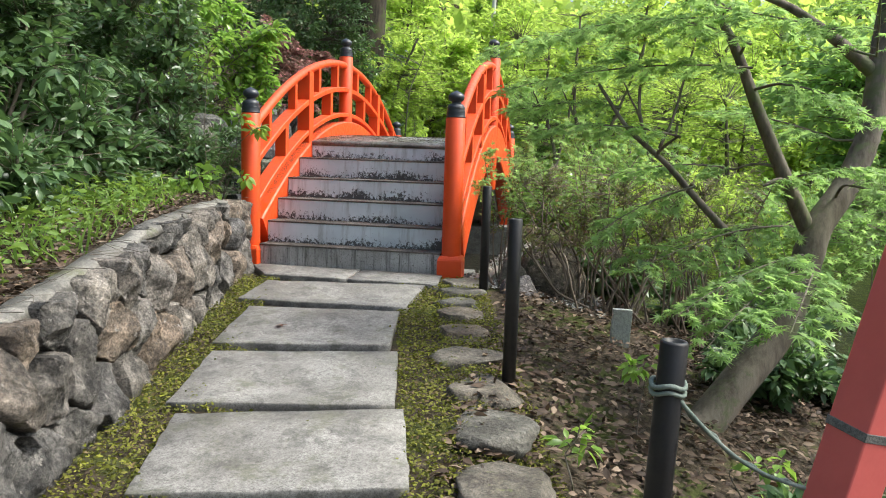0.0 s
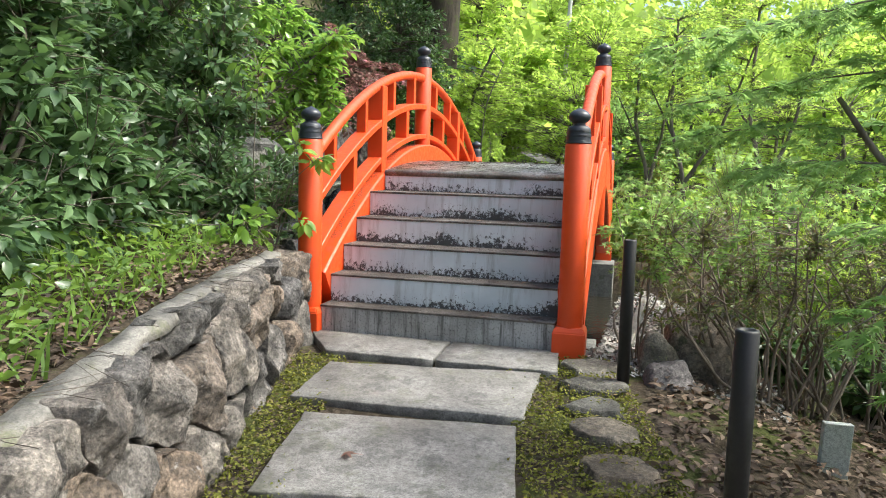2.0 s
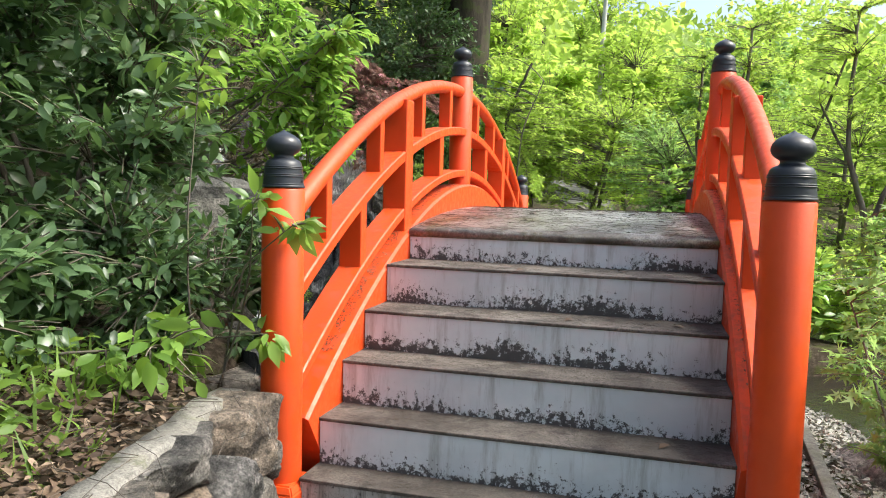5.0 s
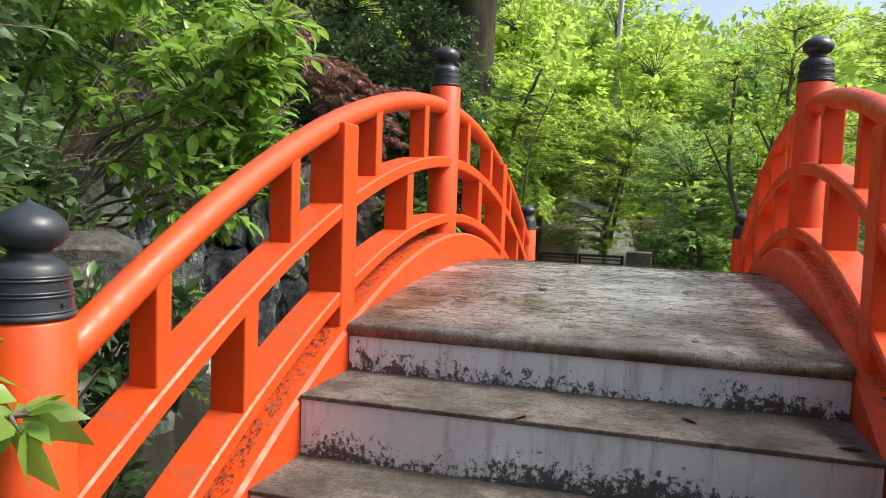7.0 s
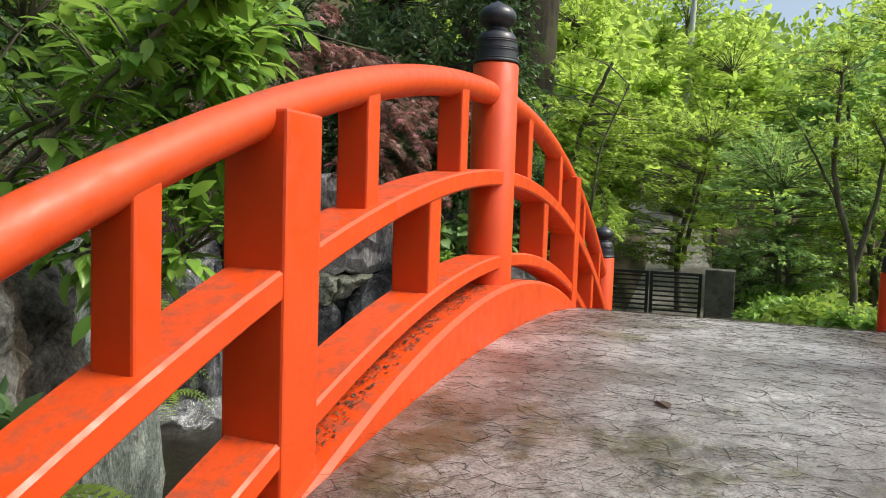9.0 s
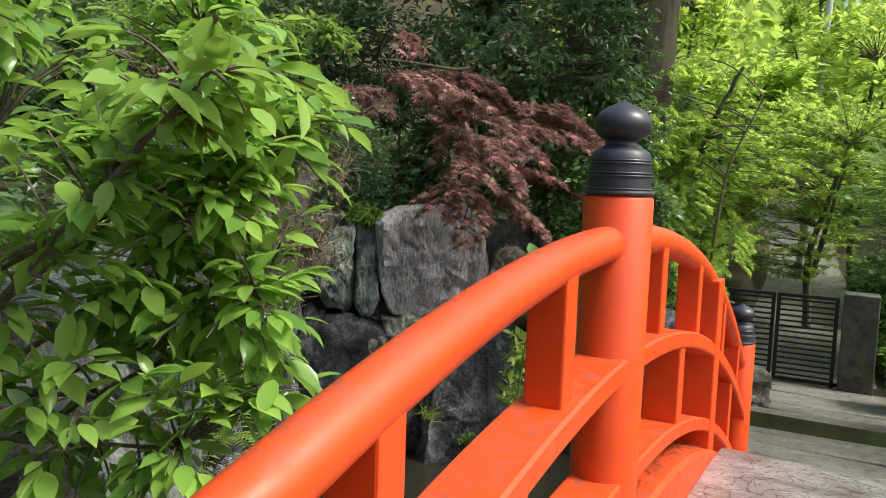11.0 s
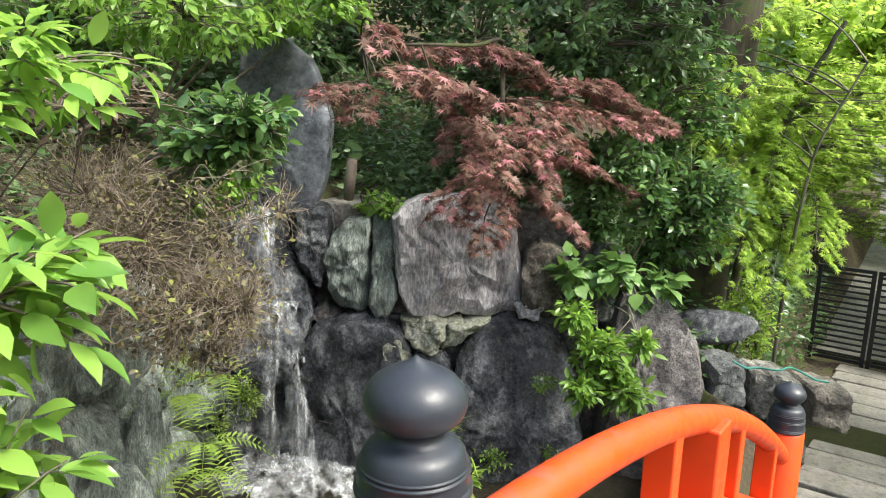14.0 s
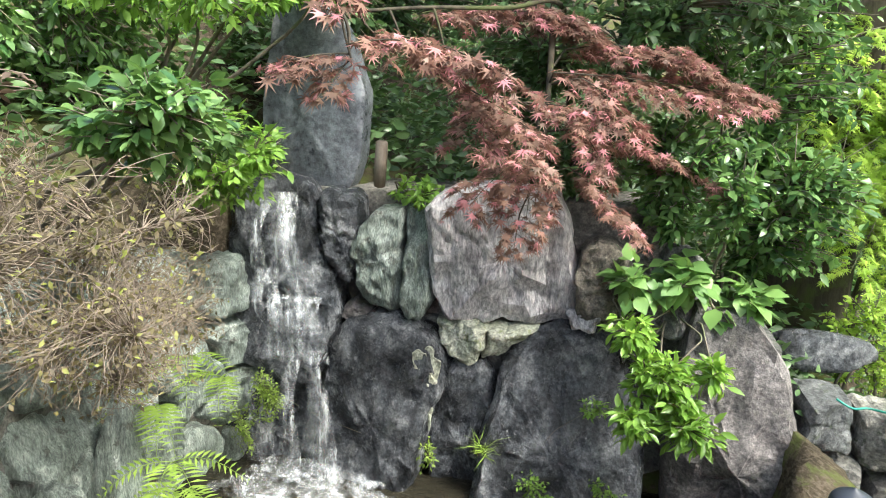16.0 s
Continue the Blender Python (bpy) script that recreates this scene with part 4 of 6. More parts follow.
for nm, prof, mt, lab in (("cap", [(-0.105, 0.555), (-0.125, 0.592), (-0.205, 0.602), (-0.22, 0.53)], CAP, "rough concrete capping"), ("core", [(-0.075, -0.3), (-0.16, 0.56), (-0.3, 0.56), (-0.3, -0.3)], SOIL, "")):
    bm = bmesh.new()
    rings = []
    for k, p in enumerate(cap_path):
        jag = 0.03 * noise.fractal(Vector((k * 0.37, 1.0, 3.0)), 0.8, 2.1, 4)
        rings.append([bm.verts.new(p + w_out * (a + ((jag if i < 2 else 0) + rng.uniform(-0.006, 0.006) if nm == "cap" else 0)) + Vector((0, 0, h + (0.012 * noise.noise(Vector((k * 0.21, a * 7, 8.0))) + rng.uniform(-0.004, 0.004) if nm == "cap" else 0)))) for i, (a, h) in enumerate(prof)])
    for a, b in zip(rings, rings[1:]):
        for i in range(4):
            bm.faces.new((a[i], a[(i + 1) % 4], b[(i + 1) % 4], b[i]))
    bm.faces.new(rings[0])
    bm.faces.new(rings[-1][::-1])
    bmesh.ops.recalc_face_normals(bm, faces=bm.faces[:])
    part(nm, bm, mt, wall, lab, nm == "cap")
# edging stones on the other side of the path
EDGING = ((1.00, -0.28, 0.21, 0.17, 5), (1.03, -0.60, 0.20, 0.15, 14), (1.06, -0.88, 0.19, 0.14, 0), (1.11, -1.16, 0.20, 0.15, -10), (1.17, -1.50, 0.20, 0.20, 8), (1.28, -1.93, 0.24, 0.23, -15), (1.40, -2.37, 0.22, 0.21, 10), (1.50, -2.80, 0.21, 0.23, -5), (1.60, -3.26, 0.22, 0.25, 12), (1.72, -3.75, 0.2, 0.25, 0), (1.85, -4.3, 0.2, 0.25, 8))
for k, (x, y, sx, sy, rz) in enumerate(EDGING):
    boulder("edging_stone", "flat weathered stone edging the mossy path", (x, y, pz(y) - 0.045), (sx, sy, 0.10), EDGE, 40 + k, 4, 0.075, 16, rz, None, "edging stones", 0.45)

# ---- rock walls round the pool ----
falls = empty("waterfall_rocks", "dark wet boulders stacked round a small waterfall", "rock wall", (0, 0, 0), "", "structure")
R0 = Vector((-4.6, 6.1, 0))
r_dir = Vector((0.8125, 0.583, 0))
r_out = Vector((0.583, -0.8125, 0))
ROCKS = [
    ([(-0.08, -0.75), (0.48, -0.75), (0.58, -0.3), (0.68, 0.15), (0.77, 0.45), (0.66, 0.7), (0.36, 0.82), (0.05, 0.76), (-0.14, 0.55), (-0.2, 0.15), (-0.16, -0.3)], 0.36, WETROCK, 1.0),
    ([(0.66, -0.75), (1.12, -0.75), (1.16, 0.3), (1.0, 0.52), (0.82, 0.5), (0.66, 0.0)], 0.14, WETROCK, 0.5),
    ([(1.0, -0.75), (2.2, -0.75), (2.2, 0.1), (2.05, 0.62), (1.82, 0.82), (1.5, 0.84), (1.26, 0.64), (1.12, 0.2)], 0.38, WETROCK, 1.0),
    ([(0.66, 0.80), (0.78, 0.56), (1.0, 0.55), (1.06, 0.8), (0.86, 0.84)], 0.16, LIME, 0.4),
    ([(1.07, 0.80), (1.02, 0.56), (1.20, 0.62), (1.42, 0.83)], 0.15, LIME, 0.4),
    ([(0.64, 1.7), (0.66, 1.1), (0.80, 0.86), (1.66, 0.88), (1.62, 1.4), (1.5, 1.78), (0.95, 1.84)], 0.16, GREYSTONE, 0.25),
    ([(0.05, 1.35), (0.12, 0.98), (0.3, 0.86), (0.41, 0.92), (0.41, 1.62), (0.2, 1.6)], 0.18, GREENROCK, 0.35),
    ([(0.43, 1.66), (0.43, 0.90), (0.56, 0.84), (0.64, 0.98), (0.62, 1.68)], 0.15, GREENROCK, 0.35),
    ([(-0.22, 1.72), (-0.16, 1.25), (0.02, 1.05), (0.1, 1.3), (0.08, 1.7)], 0.18, WETROCK, 0.4),
    ([(1.69, 1.45), (1.66, 0.95), (1.96, 0.9), (2.05, 1.3), (1.9, 1.5)], 0.14, DARKROCK, 0.4),
    ([(1.62, 0.97), (1.66, 0.84), (1.84, 0.84), (1.84, 0.96)], 0.12, GREYSTONE, 0.4),
    ([(2.26, 1.5), (2.1, 0.9), (2.4, 0.85), (2.5, 1.4)], 0.10, DARKROCK, 0.4),
    ([(-1.0, 1.75), (-1.0, 0.4), (-0.25, 0.3), (-0.05, 0.85), (-0.2, 1.3), (-0.3, 1.75)], 0.16, WETROCK, 0.5),
    ([(-1.05, 0.38), (-1.05, -0.75), (-0.18, -0.75), (-0.22, 0.28)], 0.14, WETROCK, 0.6),
    ([(-0.05, 0.8), (0.02, 0.68), (0.12, 0.72), (0.16, 0.84), (0.04, 0.9)], 0.12, PINKROCK, 0.4),
]
for k, (poly, dep, mt, bul) in enumerate(ROCKS):
    polystone("rock", poly, R0, r_dir, r_out, dep, mt, falls, 300 + k, 10, 60, 0.035, bul * 1.15, 0.09, 1.07, 1)
for k, (ds, z1, z0, w) in enumerate(((0.60, 0.64, 0.36, 0.05), (0.66, 0.66, 0.22, 0.045), (0.71, 0.60, 0.30, 0.05), (0.63, 0.4, 0.12, 0.025), (0.69, 0.28, 0.06, 0.02))):
    polystone("lime_streak", [(ds - w, z1), (ds, z1 + 0.03), (ds + w, z1 - 0.02), (ds + w * 0.8, (z0 + z1) / 2), (ds + w * 0.3, z0), (ds - w * 0.2, z0 + 0.02), (ds - w * 0.7, (z0 + z1) / 2 + 0.05)], R0 + r_out * (0.285 - 0.02 * (k % 2)), r_dir, r_out, 0.02, LIME, falls, 398 + k, 5, 60, 0.02, 0.5)
pink = polystone("boulder", [(2.42, -0.8), (3.3, -0.8), (3.26, 0.0), (3.06, 0.75), (2.80, 1.08), (2.46, 1.06), (2.36, 0.2)], R0, r_dir, r_out, 0.42, PINKROCK, None, 331, 10, 60, 0.03, 0.7, 0.3, 1.04)
tagged(pink, "large pinkish grey boulder at the pool's edge", "rock")
for k, (poly, dep) in enumerate((([(3.2, 0.56), (3.22, 0.2), (3.54, 0.2), (3.54, 0.56)], 0.22), ([(3.22, 0.14), (3.2, -0.5), (3.66, -0.5), (3.62, 0.16)], 0.26), ([(3.58, 0.5), (3.6, 0.1), (3.98, 0.0), (3.98, 0.45)], 0.2), ([(3.7, 0.0), (3.72, -0.6), (4.15, -0.6), (4.1, -0.02)], 0.22), ([(4.02, 0.42), (4.04, 0.02), (4.4, 0.0), (4.4, 0.36)], 0.2))):
    ob = polystone("boulder", poly, R0 + r_out * 0.05, r_dir, r_out, dep, DARKROCK, None, 340 + k, 7, 44, 0.03, 0.7)
    tagged(ob, "rounded grey brown rock stacked by the path", "rock", "bank rocks")
bmw = part("rock_backing", box((-1.4, -0.9, -1.2), (3.1, -0.02, 0.80), 0.02), DARKROCK, falls)
bmw.matrix_local = Matrix.Translation(R0) @ Matrix.Rotation(math.atan2(0.583, 0.8125), 4, "Z") @ Matrix.Translation((0, 0.98, 0))
part("rock_backing", box((-1.4, 0.04, 0.5), (2.3, 0.7, 1.72), 0.02), DARKROCK, falls).matrix_local = Matrix.Translation(R0) @ Matrix.Rotation(math.atan2(0.583, 0.8125), 4, "Z") @ Matrix.Translation((0, 0.12, 0))
ob = boulder("leaning_slab", "dark leaning rock slab above the pool", (-2.05, 8.35, 0.72), (0.42, 0.14, 0.16), WETROCK, 77, 3, 0.12, 6, 30)
sl = polystone("slate_stone", [(-0.62, 1.55), (-0.05, 1.5), (0.12, 1.9), (0.16, 2.4), (0.02, 2.85), (-0.32, 3.12), (-0.58, 3.0), (-0.7, 2.3)], R0 - r_out * 0.28 - r_dir * 0.1, r_dir, r_out, 0.12, SLATE, None, 355, 8, 50, 0.012, 0.3)
tagged(sl, "tall smooth blue-grey standing slate above the waterfall", "rock")

# the near bank's rock face, under the overhanging bushes
bank = empty("bank_rock_wall", "rough grey rock face of the near bank above the pool", "rock wall", (0, 0, 0), "", "structure")
B = [Vector((-0.98, 0.42, 0)), Vector((-1.9, 1.35, 0)), Vector((-3.0, 2.65, 0)), Vector((-4.3, 4.05, 0)), Vector((-5.25, 4.95, 0)), Vector((-5.35, 6.0, 0))]
for bi, (p, q) in enumerate(zip(B, B[1:])):
    dr = (q - p).normalized()
    ou = Vector((dr.y, -dr.x, 0))
    ln = (q - p).length
    top = [0.55, 1.3, 1.6, 1.35, 1.2][bi]
    sd = []
    s = 0.1
    while s < ln:
        z = -0.8
        while z < top:
            sd.append((s + rng.uniform(-0.16, 0.16), z + rng.uniform(-0.12, 0.12)))
            z += rng.uniform(0.34, 0.62)
        s += rng.uniform(0.4, 0.62)
    for i, poly in cells(-0.1, ln + 0.1, -1.0, top, sd, 0.03):
        polystone("stone", poly, p - ou * 0.02, dr, ou, rng.uniform(0.14, 0.26), DARKROCK if bi < 2 else GREENROCK, bank, 500 + bi * 60 + i, 6, 34, 0.035, 0.5)
    bb = part("rock_core", box((-0.1, 0.0, -1.1), (ln + 0.1, 0.5, top - 0.06), 0.02), DARKROCK, bank)
    bb.matrix_local = Matrix.Translation(p) @ Matrix.Rotation(math.atan2(dr.y, dr.x), 4, "Z")

boulder("boulder", "tall pale green schist rock beside the ferns", (-4.12, 4.22, 0.1), (0.17, 0.17, 0.78), GREENROCK, 63, 4, 0.16, 9, 40)
boulder("boulder", "broad grey-green rock at the pool's edge", (-3.72, 3.72, -0.1), (0.36, 0.26, 0.80), GREENROCK, 64, 4, 0.16, 9, 40)
boulder("boulder", "pale rounded rock on the stream bank", (1.55, 1.5, -0.28), (0.26, 0.36, 0.34), PALEROCK, 65, 4, 0.14, 8, 20)
boulder("boulder", "pale rounded rock on the stream bank", (1.8, 0.75, -0.35), (0.24, 0.22, 0.30), PALEROCK, 66, 4, 0.14, 8, 70)
boulder("boulder", "pinkish rounded rock beside the barrier pole", (1.42, -0.32, -0.12), (0.17, 0.15, 0.22), PINKROCK, 67, 4, 0.14, 8, 50)

# falling water, in separate strands
fall = empty("waterfall", "thin white waterfall splashing down dark rock", "waterfall", (0, 0, 0))


def strand(s0, z0, s1, z1, w0, w1, off, seed):
    rg = random.Random(seed)
    bm = bmesh.new()
    rows = []
    n = 26
    for k in range(n + 1):
        t = k / n
        s = s0 + (s1 - s0) * t + 0.02 * math.sin(9 * t + seed)
        z = z0 + (z1 - z0) * t
        w = w0 + (w1 - w0) * t
        o = off + 0.10 * math.sin(math.pi * min(t * 1.3, 1)) + rg.uniform(-0.012, 0.012)
        rows.append([bm.verts.new(R0 + r_dir * (s + w * (u - 0.5)) + r_out * (o + 0.03 * math.sin(u * 3.1) + rg.uniform(-0.008, 0.008)) + Vector((0, 0, z))) for u in np.linspace(0, 1, 7)])
    for a, b in zip(rows, rows[1:]):
        for i in range(6):
            bm.faces.new((a[i], a[i + 1], b[i + 1], b[i]))
    part("strand", bm, FALL, fall, "", True)


strand(-0.42, 1.74, -0.28, 0.95, 0.20, 0.22, 0.24, 1)
strand(-0.54, 1.70, -0.66, 0.9, 0.08, 0.14, 0.22, 2)
strand(-0.28, 1.0, -0.30, 0.5, 0.34, 0.52, 0.30, 3)
strand(-0.14, 0.62, -0.02, -0.6, 0.10, 0.26, 0.36, 4)
strand(-0.40, 1.75, -0.30, 0.75, 0.10, 0.16, 0.30, 7)
strand(-0.52, 1.2, -0.34, 0.55, 0.16, 0.34, 0.33, 8)
strand(-0.62, 0.3, -0.66, -0.6, 0.22, 0.3, 0.20, 5)
strand(-0.30, 0.55, -0.36, -0.6, 0.10, 0.2, 0.38, 9)
strand(-0.15, 0.3, -0.12, -0.6, 0.16, 0.22, 0.30, 6)
rg = random.Random(5)
fbm = bmesh.new()
grid = [[None] * 41 for k in range(61)]
for i in range(61):
    for j in range(41):
        u, v = (i - 30) / 30, (j - 20) / 20
        p = R0 + r_dir * (-0.14 + u * 0.80) + r_out * (0.55 + v * 0.50)
        grid[i][j] = fbm.verts.new((p.x, p.y, -0.412 + max(0, 0.09 * (1 - u * u - v * v)) * rg.uniform(0.1, 1.7)))
for i in range(60):
    for j in range(40):
        u, v = (i - 29.5) / 30, (j - 19.5) / 20
        a = math.atan2(v, u)
        if math.hypot(u, v) < 0.78 + 0.13 * math.sin(5 * a) + 0.08 * math.sin(11 * a + 1):
            fbm.faces.new((grid[i][j], grid[i + 1][j], grid[i + 1][j + 1], grid[i][j + 1]))
for v in [v for v in fbm.verts if not v.link_faces]:
    fbm.verts.remove(v)
part("churned_water", fbm, FOAM, fall, "white churned water under the fall", True)
# ---- the far path, gate and road ----
for k in range(15):
    y = 5.32 + k * 0.52
    z = float(path_z(np.array([y + 0.24]))[0]) + 0.02
    cx = -0.12 - 0.055 * (y - 5.2)
    rg = random.Random(900 + k)
    ob = part("path_sleeper", box((-0.95 + rg.uniform(-0.06, 0.06), -0.235, -0.12), (0.95 + rg.uniform(-0.06, 0.06), 0.235, 0), 0.012), PLANK, None)
    ob.matrix_world = pose(cx, y + 0.24, z + rg.uniform(-0.008, 0.008), -5.8, rg.uniform(-0.6, 0.6), rg.uniform(-1.5, 1.5))
    tagged(ob, "weathered grey plank-like paving slab beyond the bridge", "paving slab", "far path slabs")


def gate_leaf(x0, x1, y, z0, z1):
    g = empty("gate", "closed black metal slatted gate leaf across the path", "gate", (x0, y, z0), "gate leaves")
    w, h = x1 - x0, z1 - z0
    for nm, lo, hi in (("frame_post", (0, -0.025, 0), (0.055, 0.025, h)), ("frame_post", (w - 0.055, -0.025, 0), (w, 0.025, h)), ("frame_rail", (0.055, -0.022, h - 0.05), (w - 0.055, 0.022, h)), ("frame_rail", (0.055, -0.022, 0.03), (w - 0.055, 0.022, 0.08))):
        part(nm, box(lo, hi, 0.004), POLE, g)
    n = 15
    for k in range(n):
        z = 0.13 + (h - 0.22) * k / (n - 1)
        part("slat", box((0.055, -0.012, z - 0.015), (w - 0.055, 0.012, z + 0.015), 0.003, 1), POLE, g)
    part("latch", box((w - 0.045, -0.05, h * 0.5), (w - 0.01, -0.025, h * 0.5 + 0.09), 0.004), POLE, g)


gate_leaf(-1.97, -1.255, 13.2, -0.84, 0.53)
gate_leaf(-1.235, -0.39, 13.2, -0.84, 0.53)
ob = part("gate_pillar", box((-0.34, 13.0, -1.1), (0.12, 13.4, 0.62), 0.015), MOSSY, None)
tagged(ob, "mossy concrete pillar beside the gate", "pillar")

road = bmesh.new()
rr = []
for k in range(16):
    y = 13.6 + k * 0.8
    c = -1.3 - 0.012 * (y - 13.6) ** 2
    rr.append([road.verts.new((c + w, y, gz(c, y) + 0.03 + 0.02 * k / 16)) for w in (-1.5, -0.5, 0.5, 1.5)])
for a, b in zip(rr, rr[1:]):
    for i in range(3):
        road.faces.new((a[i], a[i + 1], b[i + 1], b[i]))
tagged(part("road", road, CAP, None, "", True), "pale grey gravel road beyond the gate", "road", "", "structure")

ob = part("edging_kerb", box((-0.03, 0, -0.1), (0.03, 2.6, 0.03), 0.006), CAP, None)
ob.matrix_world = pose(1.17, -0.12, 0.0, 0, 0, -4)
tagged(ob, "thin concrete edging beside the gravel under the railing", "kerb")

# ---- posts along the path's edge ----


def marker(x, y, z0, h, r, lean, lab):
    g = empty("barrier_pole", lab, "pole", (x, y, z0), "barrier poles")
    p = part("pole", lathe([(r, -0.15), (r, h - 0.006), (r - 0.004, h), (r - 0.012, h), (r - 0.014, h - 0.02), (0, h - 0.02)], 20), POLE, g, "", True)
    g.rotation_euler = (0, radians(lean), 0)
    return g


marker(1.52, -2.22, -0.13, 0.79, 0.034, 0, "black plastic barrier pole standing in leaf litter")
marker(2.02, -3.85, -0.46, 0.955, 0.036, 2, "black plastic barrier pole with a rope tied round it")
marker(1.185, -0.50, -0.01, 0.76, 0.033, 0, "black plastic barrier pole beside the bridge foot")

post = empty("leaning_red_post", "faded red square wooden post leaning over the slope", "post", (2.44, -3.68, -0.5))
post.rotation_euler = (radians(4), radians(11.5), radians(28))
part("shaft", box((-0.065, -0.065, -0.1), (0.065, 0.065, 2.2), 0.006), PINK, post)
part("band", box((-0.067, -0.067, 0.74), (0.067, 0.067, 0.765), 0.002), CONC, post, "dark grey band")

ROPE = bark_mat("frayed_green_rope", (0.09, 0.13, 0.11), (0.26, 0.30, 0.26))
rp = [np.array((2.05, -3.88, 0.37)) + np.array((0.40 * t, 0.19 * t, -0.30 * t - 0.05 * math.sin(math.pi * t))) for t in np.linspace(0, 1, 14)]
rp2 = [p + np.array((0.006 * math.cos(k * 1.8), 0.004, 0.007 * math.sin(k * 1.8))) for k, p in enumerate(rp)]
ring = [np.array((2.045 + 0.043 * math.cos(a), -3.85 + 0.043 * math.sin(a), 0.38 + 0.006 * math.sin(3 * a))) for a in np.linspace(0, 6.28, 20)]
rope = link("rope", tube_mesh("rope", [(rp, 0.006, 0.006), (rp2, 0.005, 0.005), (ring, 0.007, 0.007), ([p + np.array((0, 0, -0.018)) for p in ring], 0.006, 0.006)], 6), ROPE, None, "", True)
tagged(rope, "frayed grey-green rope tied between pole and post", "rope")

MARK = needle_mat("pale_marker_stone", (0.36, 0.39, 0.37), (0.52, 0.55, 0.52), (0.25, 0.27, 0.25), None, 0.2)
st = part("marker_stake", box((-0.065, -0.02, -0.2), (0.065, 0.02, 0.29), 0.004), MARK, None)
st.matrix_world = pose(2.155, -0.75, -0.325, 0, 2, 6)
tagged(st, "small pale stone marker standing in leaf litter", "marker")
boulder("boulder", "dark mossy boulder under the azalea by the bridge", (1.62, 0.1, -0.05), (0.32, 0.26, 0.36), DARKROCK, 61, 3, 0.15, 7, 15)
boulder("boulder", "brown grey rock beside the barrier pole", (1.36, -0.12, -0.06), (0.15, 0.14, 0.26), EDGE, 62, 3, 0.15, 7, 60)

# ---- plants ----
def stems(base, ends, r0, r1, bend=0.15, seed=0):
    rg = np.random.default_rng(seed)
    res = []
    wide = 0.15 if len(ends) > 12 else 0.02
    for e in ends:
        b, e = np.array(base, float) + rg.normal(0, wide, 3) * np.array([1, 1, 0]), np.array(e, float)
        m = (b + e) / 2 + rg.normal(0, bend, 3) * np.array([1, 1, 0.3]) + np.array([0, 0, 0.1])
        res.append(([b, (b + m) / 2 + rg.normal(0, bend * 0.3, 3), m, (m + e) / 2, e], r0, r1))
    return res


def shrub(name, label, x, y, crowns, leaf, size, per, mat, seed, bark=None, n_stems=4, r=0.018, z=None, **kw):
    z0 = gz(x, y) - 0.06 if z is None else z
    ends = [c for c, _, _ in crowns] + [tuple(np.array(crowns[k % len(crowns)][0]) + np.random.default_rng(seed + k).normal(0, 0.5, 3) * np.array(crowns[k % len(crowns)][1]) * 0.7) for k in range(n_stems)]
    return plant(name, label, "shrub", (x, y, z0), stems((x, y, z0), ends, r, r * 0.4, 0.12, seed), crowns, leaf, size, per, bark or BARK, mat, seed, **kw)


LB = "dense dark green broad-leaved shrub on the shady bank"
# thicket on the near bank
shrub("broadleaf_shrub", LB, -2.3, 0.3, [((-1.95, 0.3, 1.35), (0.65, 0.6, 0.6), 150), ((-2.3, 0.6, 2.2), (0.8, 0.7, 0.6), 150)], BROAD, 0.10, 14, LEAF_DARK, 21, run=0.4)
shrub("broadleaf_shrub", LB, -2.2, -1.2, [((-2.0, -1.1, 1.25), (0.7, 0.7, 0.6), 170), ((-2.4, -0.9, 2.2), (0.8, 0.8, 0.6), 150)], BROAD, 0.11, 14, LEAF_DARK, 22, run=0.4)
shrub("broadleaf_shrub", LB, -2.1, -2.7, [((-1.75, -2.6, 1.2), (0.7, 0.8, 0.55), 170), ((-2.2, -2.6, 2.1), (0.8, 0.9, 0.6), 150)], BROAD, 0.115, 14, LEAF_DARK, 23, run=0.4)
shrub("broadleaf_shrub", LB, -1.9, -4.3, [((-1.6, -4.1, 1.2), (0.7, 0.9, 0.6), 120), ((-2.0, -4.2, 2.0), (0.8, 0.9, 0.6), 100)], BROAD, 0.115, 14, LEAF_DARK, 24, run=0.4)
shrub("broadleaf_shrub", LB, -3.6, -1.0, [((-3.4, -1.0, 2.6), (1.0, 1.3, 1.1), 220)], BROAD, 0.12, 14, LEAF_DARK, 25, run=0.5)
shrub("broadleaf_shrub", LB, -3.6, 1.4, [((-3.3, 1.2, 2.8), (1.0, 1.1, 0.9), 220)], BROAD, 0.12, 14, LEAF_DARK, 26, run=0.5)
LANCE = (BROAD[0] * np.array([1.0, 1, 1.2]), BROAD[1])
shrub("overhanging_shrub", "large fresh green shrub with drooping leaves over the pool", -2.9, 1.9, [((-1.95, 2.25, 2.05), (0.34, 0.36, 0.34), 70), ((-1.80, 2.50, 2.18), (0.22, 0.28, 0.2), 34), ((-1.78, 2.42, 1.72), (0.24, 0.26, 0.30), 44), ((-2.05, 2.15, 1.5), (0.36, 0.32, 0.36), 60), ((-1.5, 2.0, 2.28), (0.2, 0.22, 0.14), 16), ((-2.5, 2.9, 2.62), (0.35, 0.4, 0.16), 36), ((-2.55, 2.2, 2.2), (0.45, 0.45, 0.45), 80), ((-2.3, 1.75, 2.6), (0.5, 0.5, 0.3), 50)], (OVAL[0] * np.array([1.22, 1, 1]), OVAL[1]), 0.104, 9, LEAF_OVER, 27, run=0.12, droop=0.26, flat=0.8, sag=0.15, r=0.012, shell=0.35)
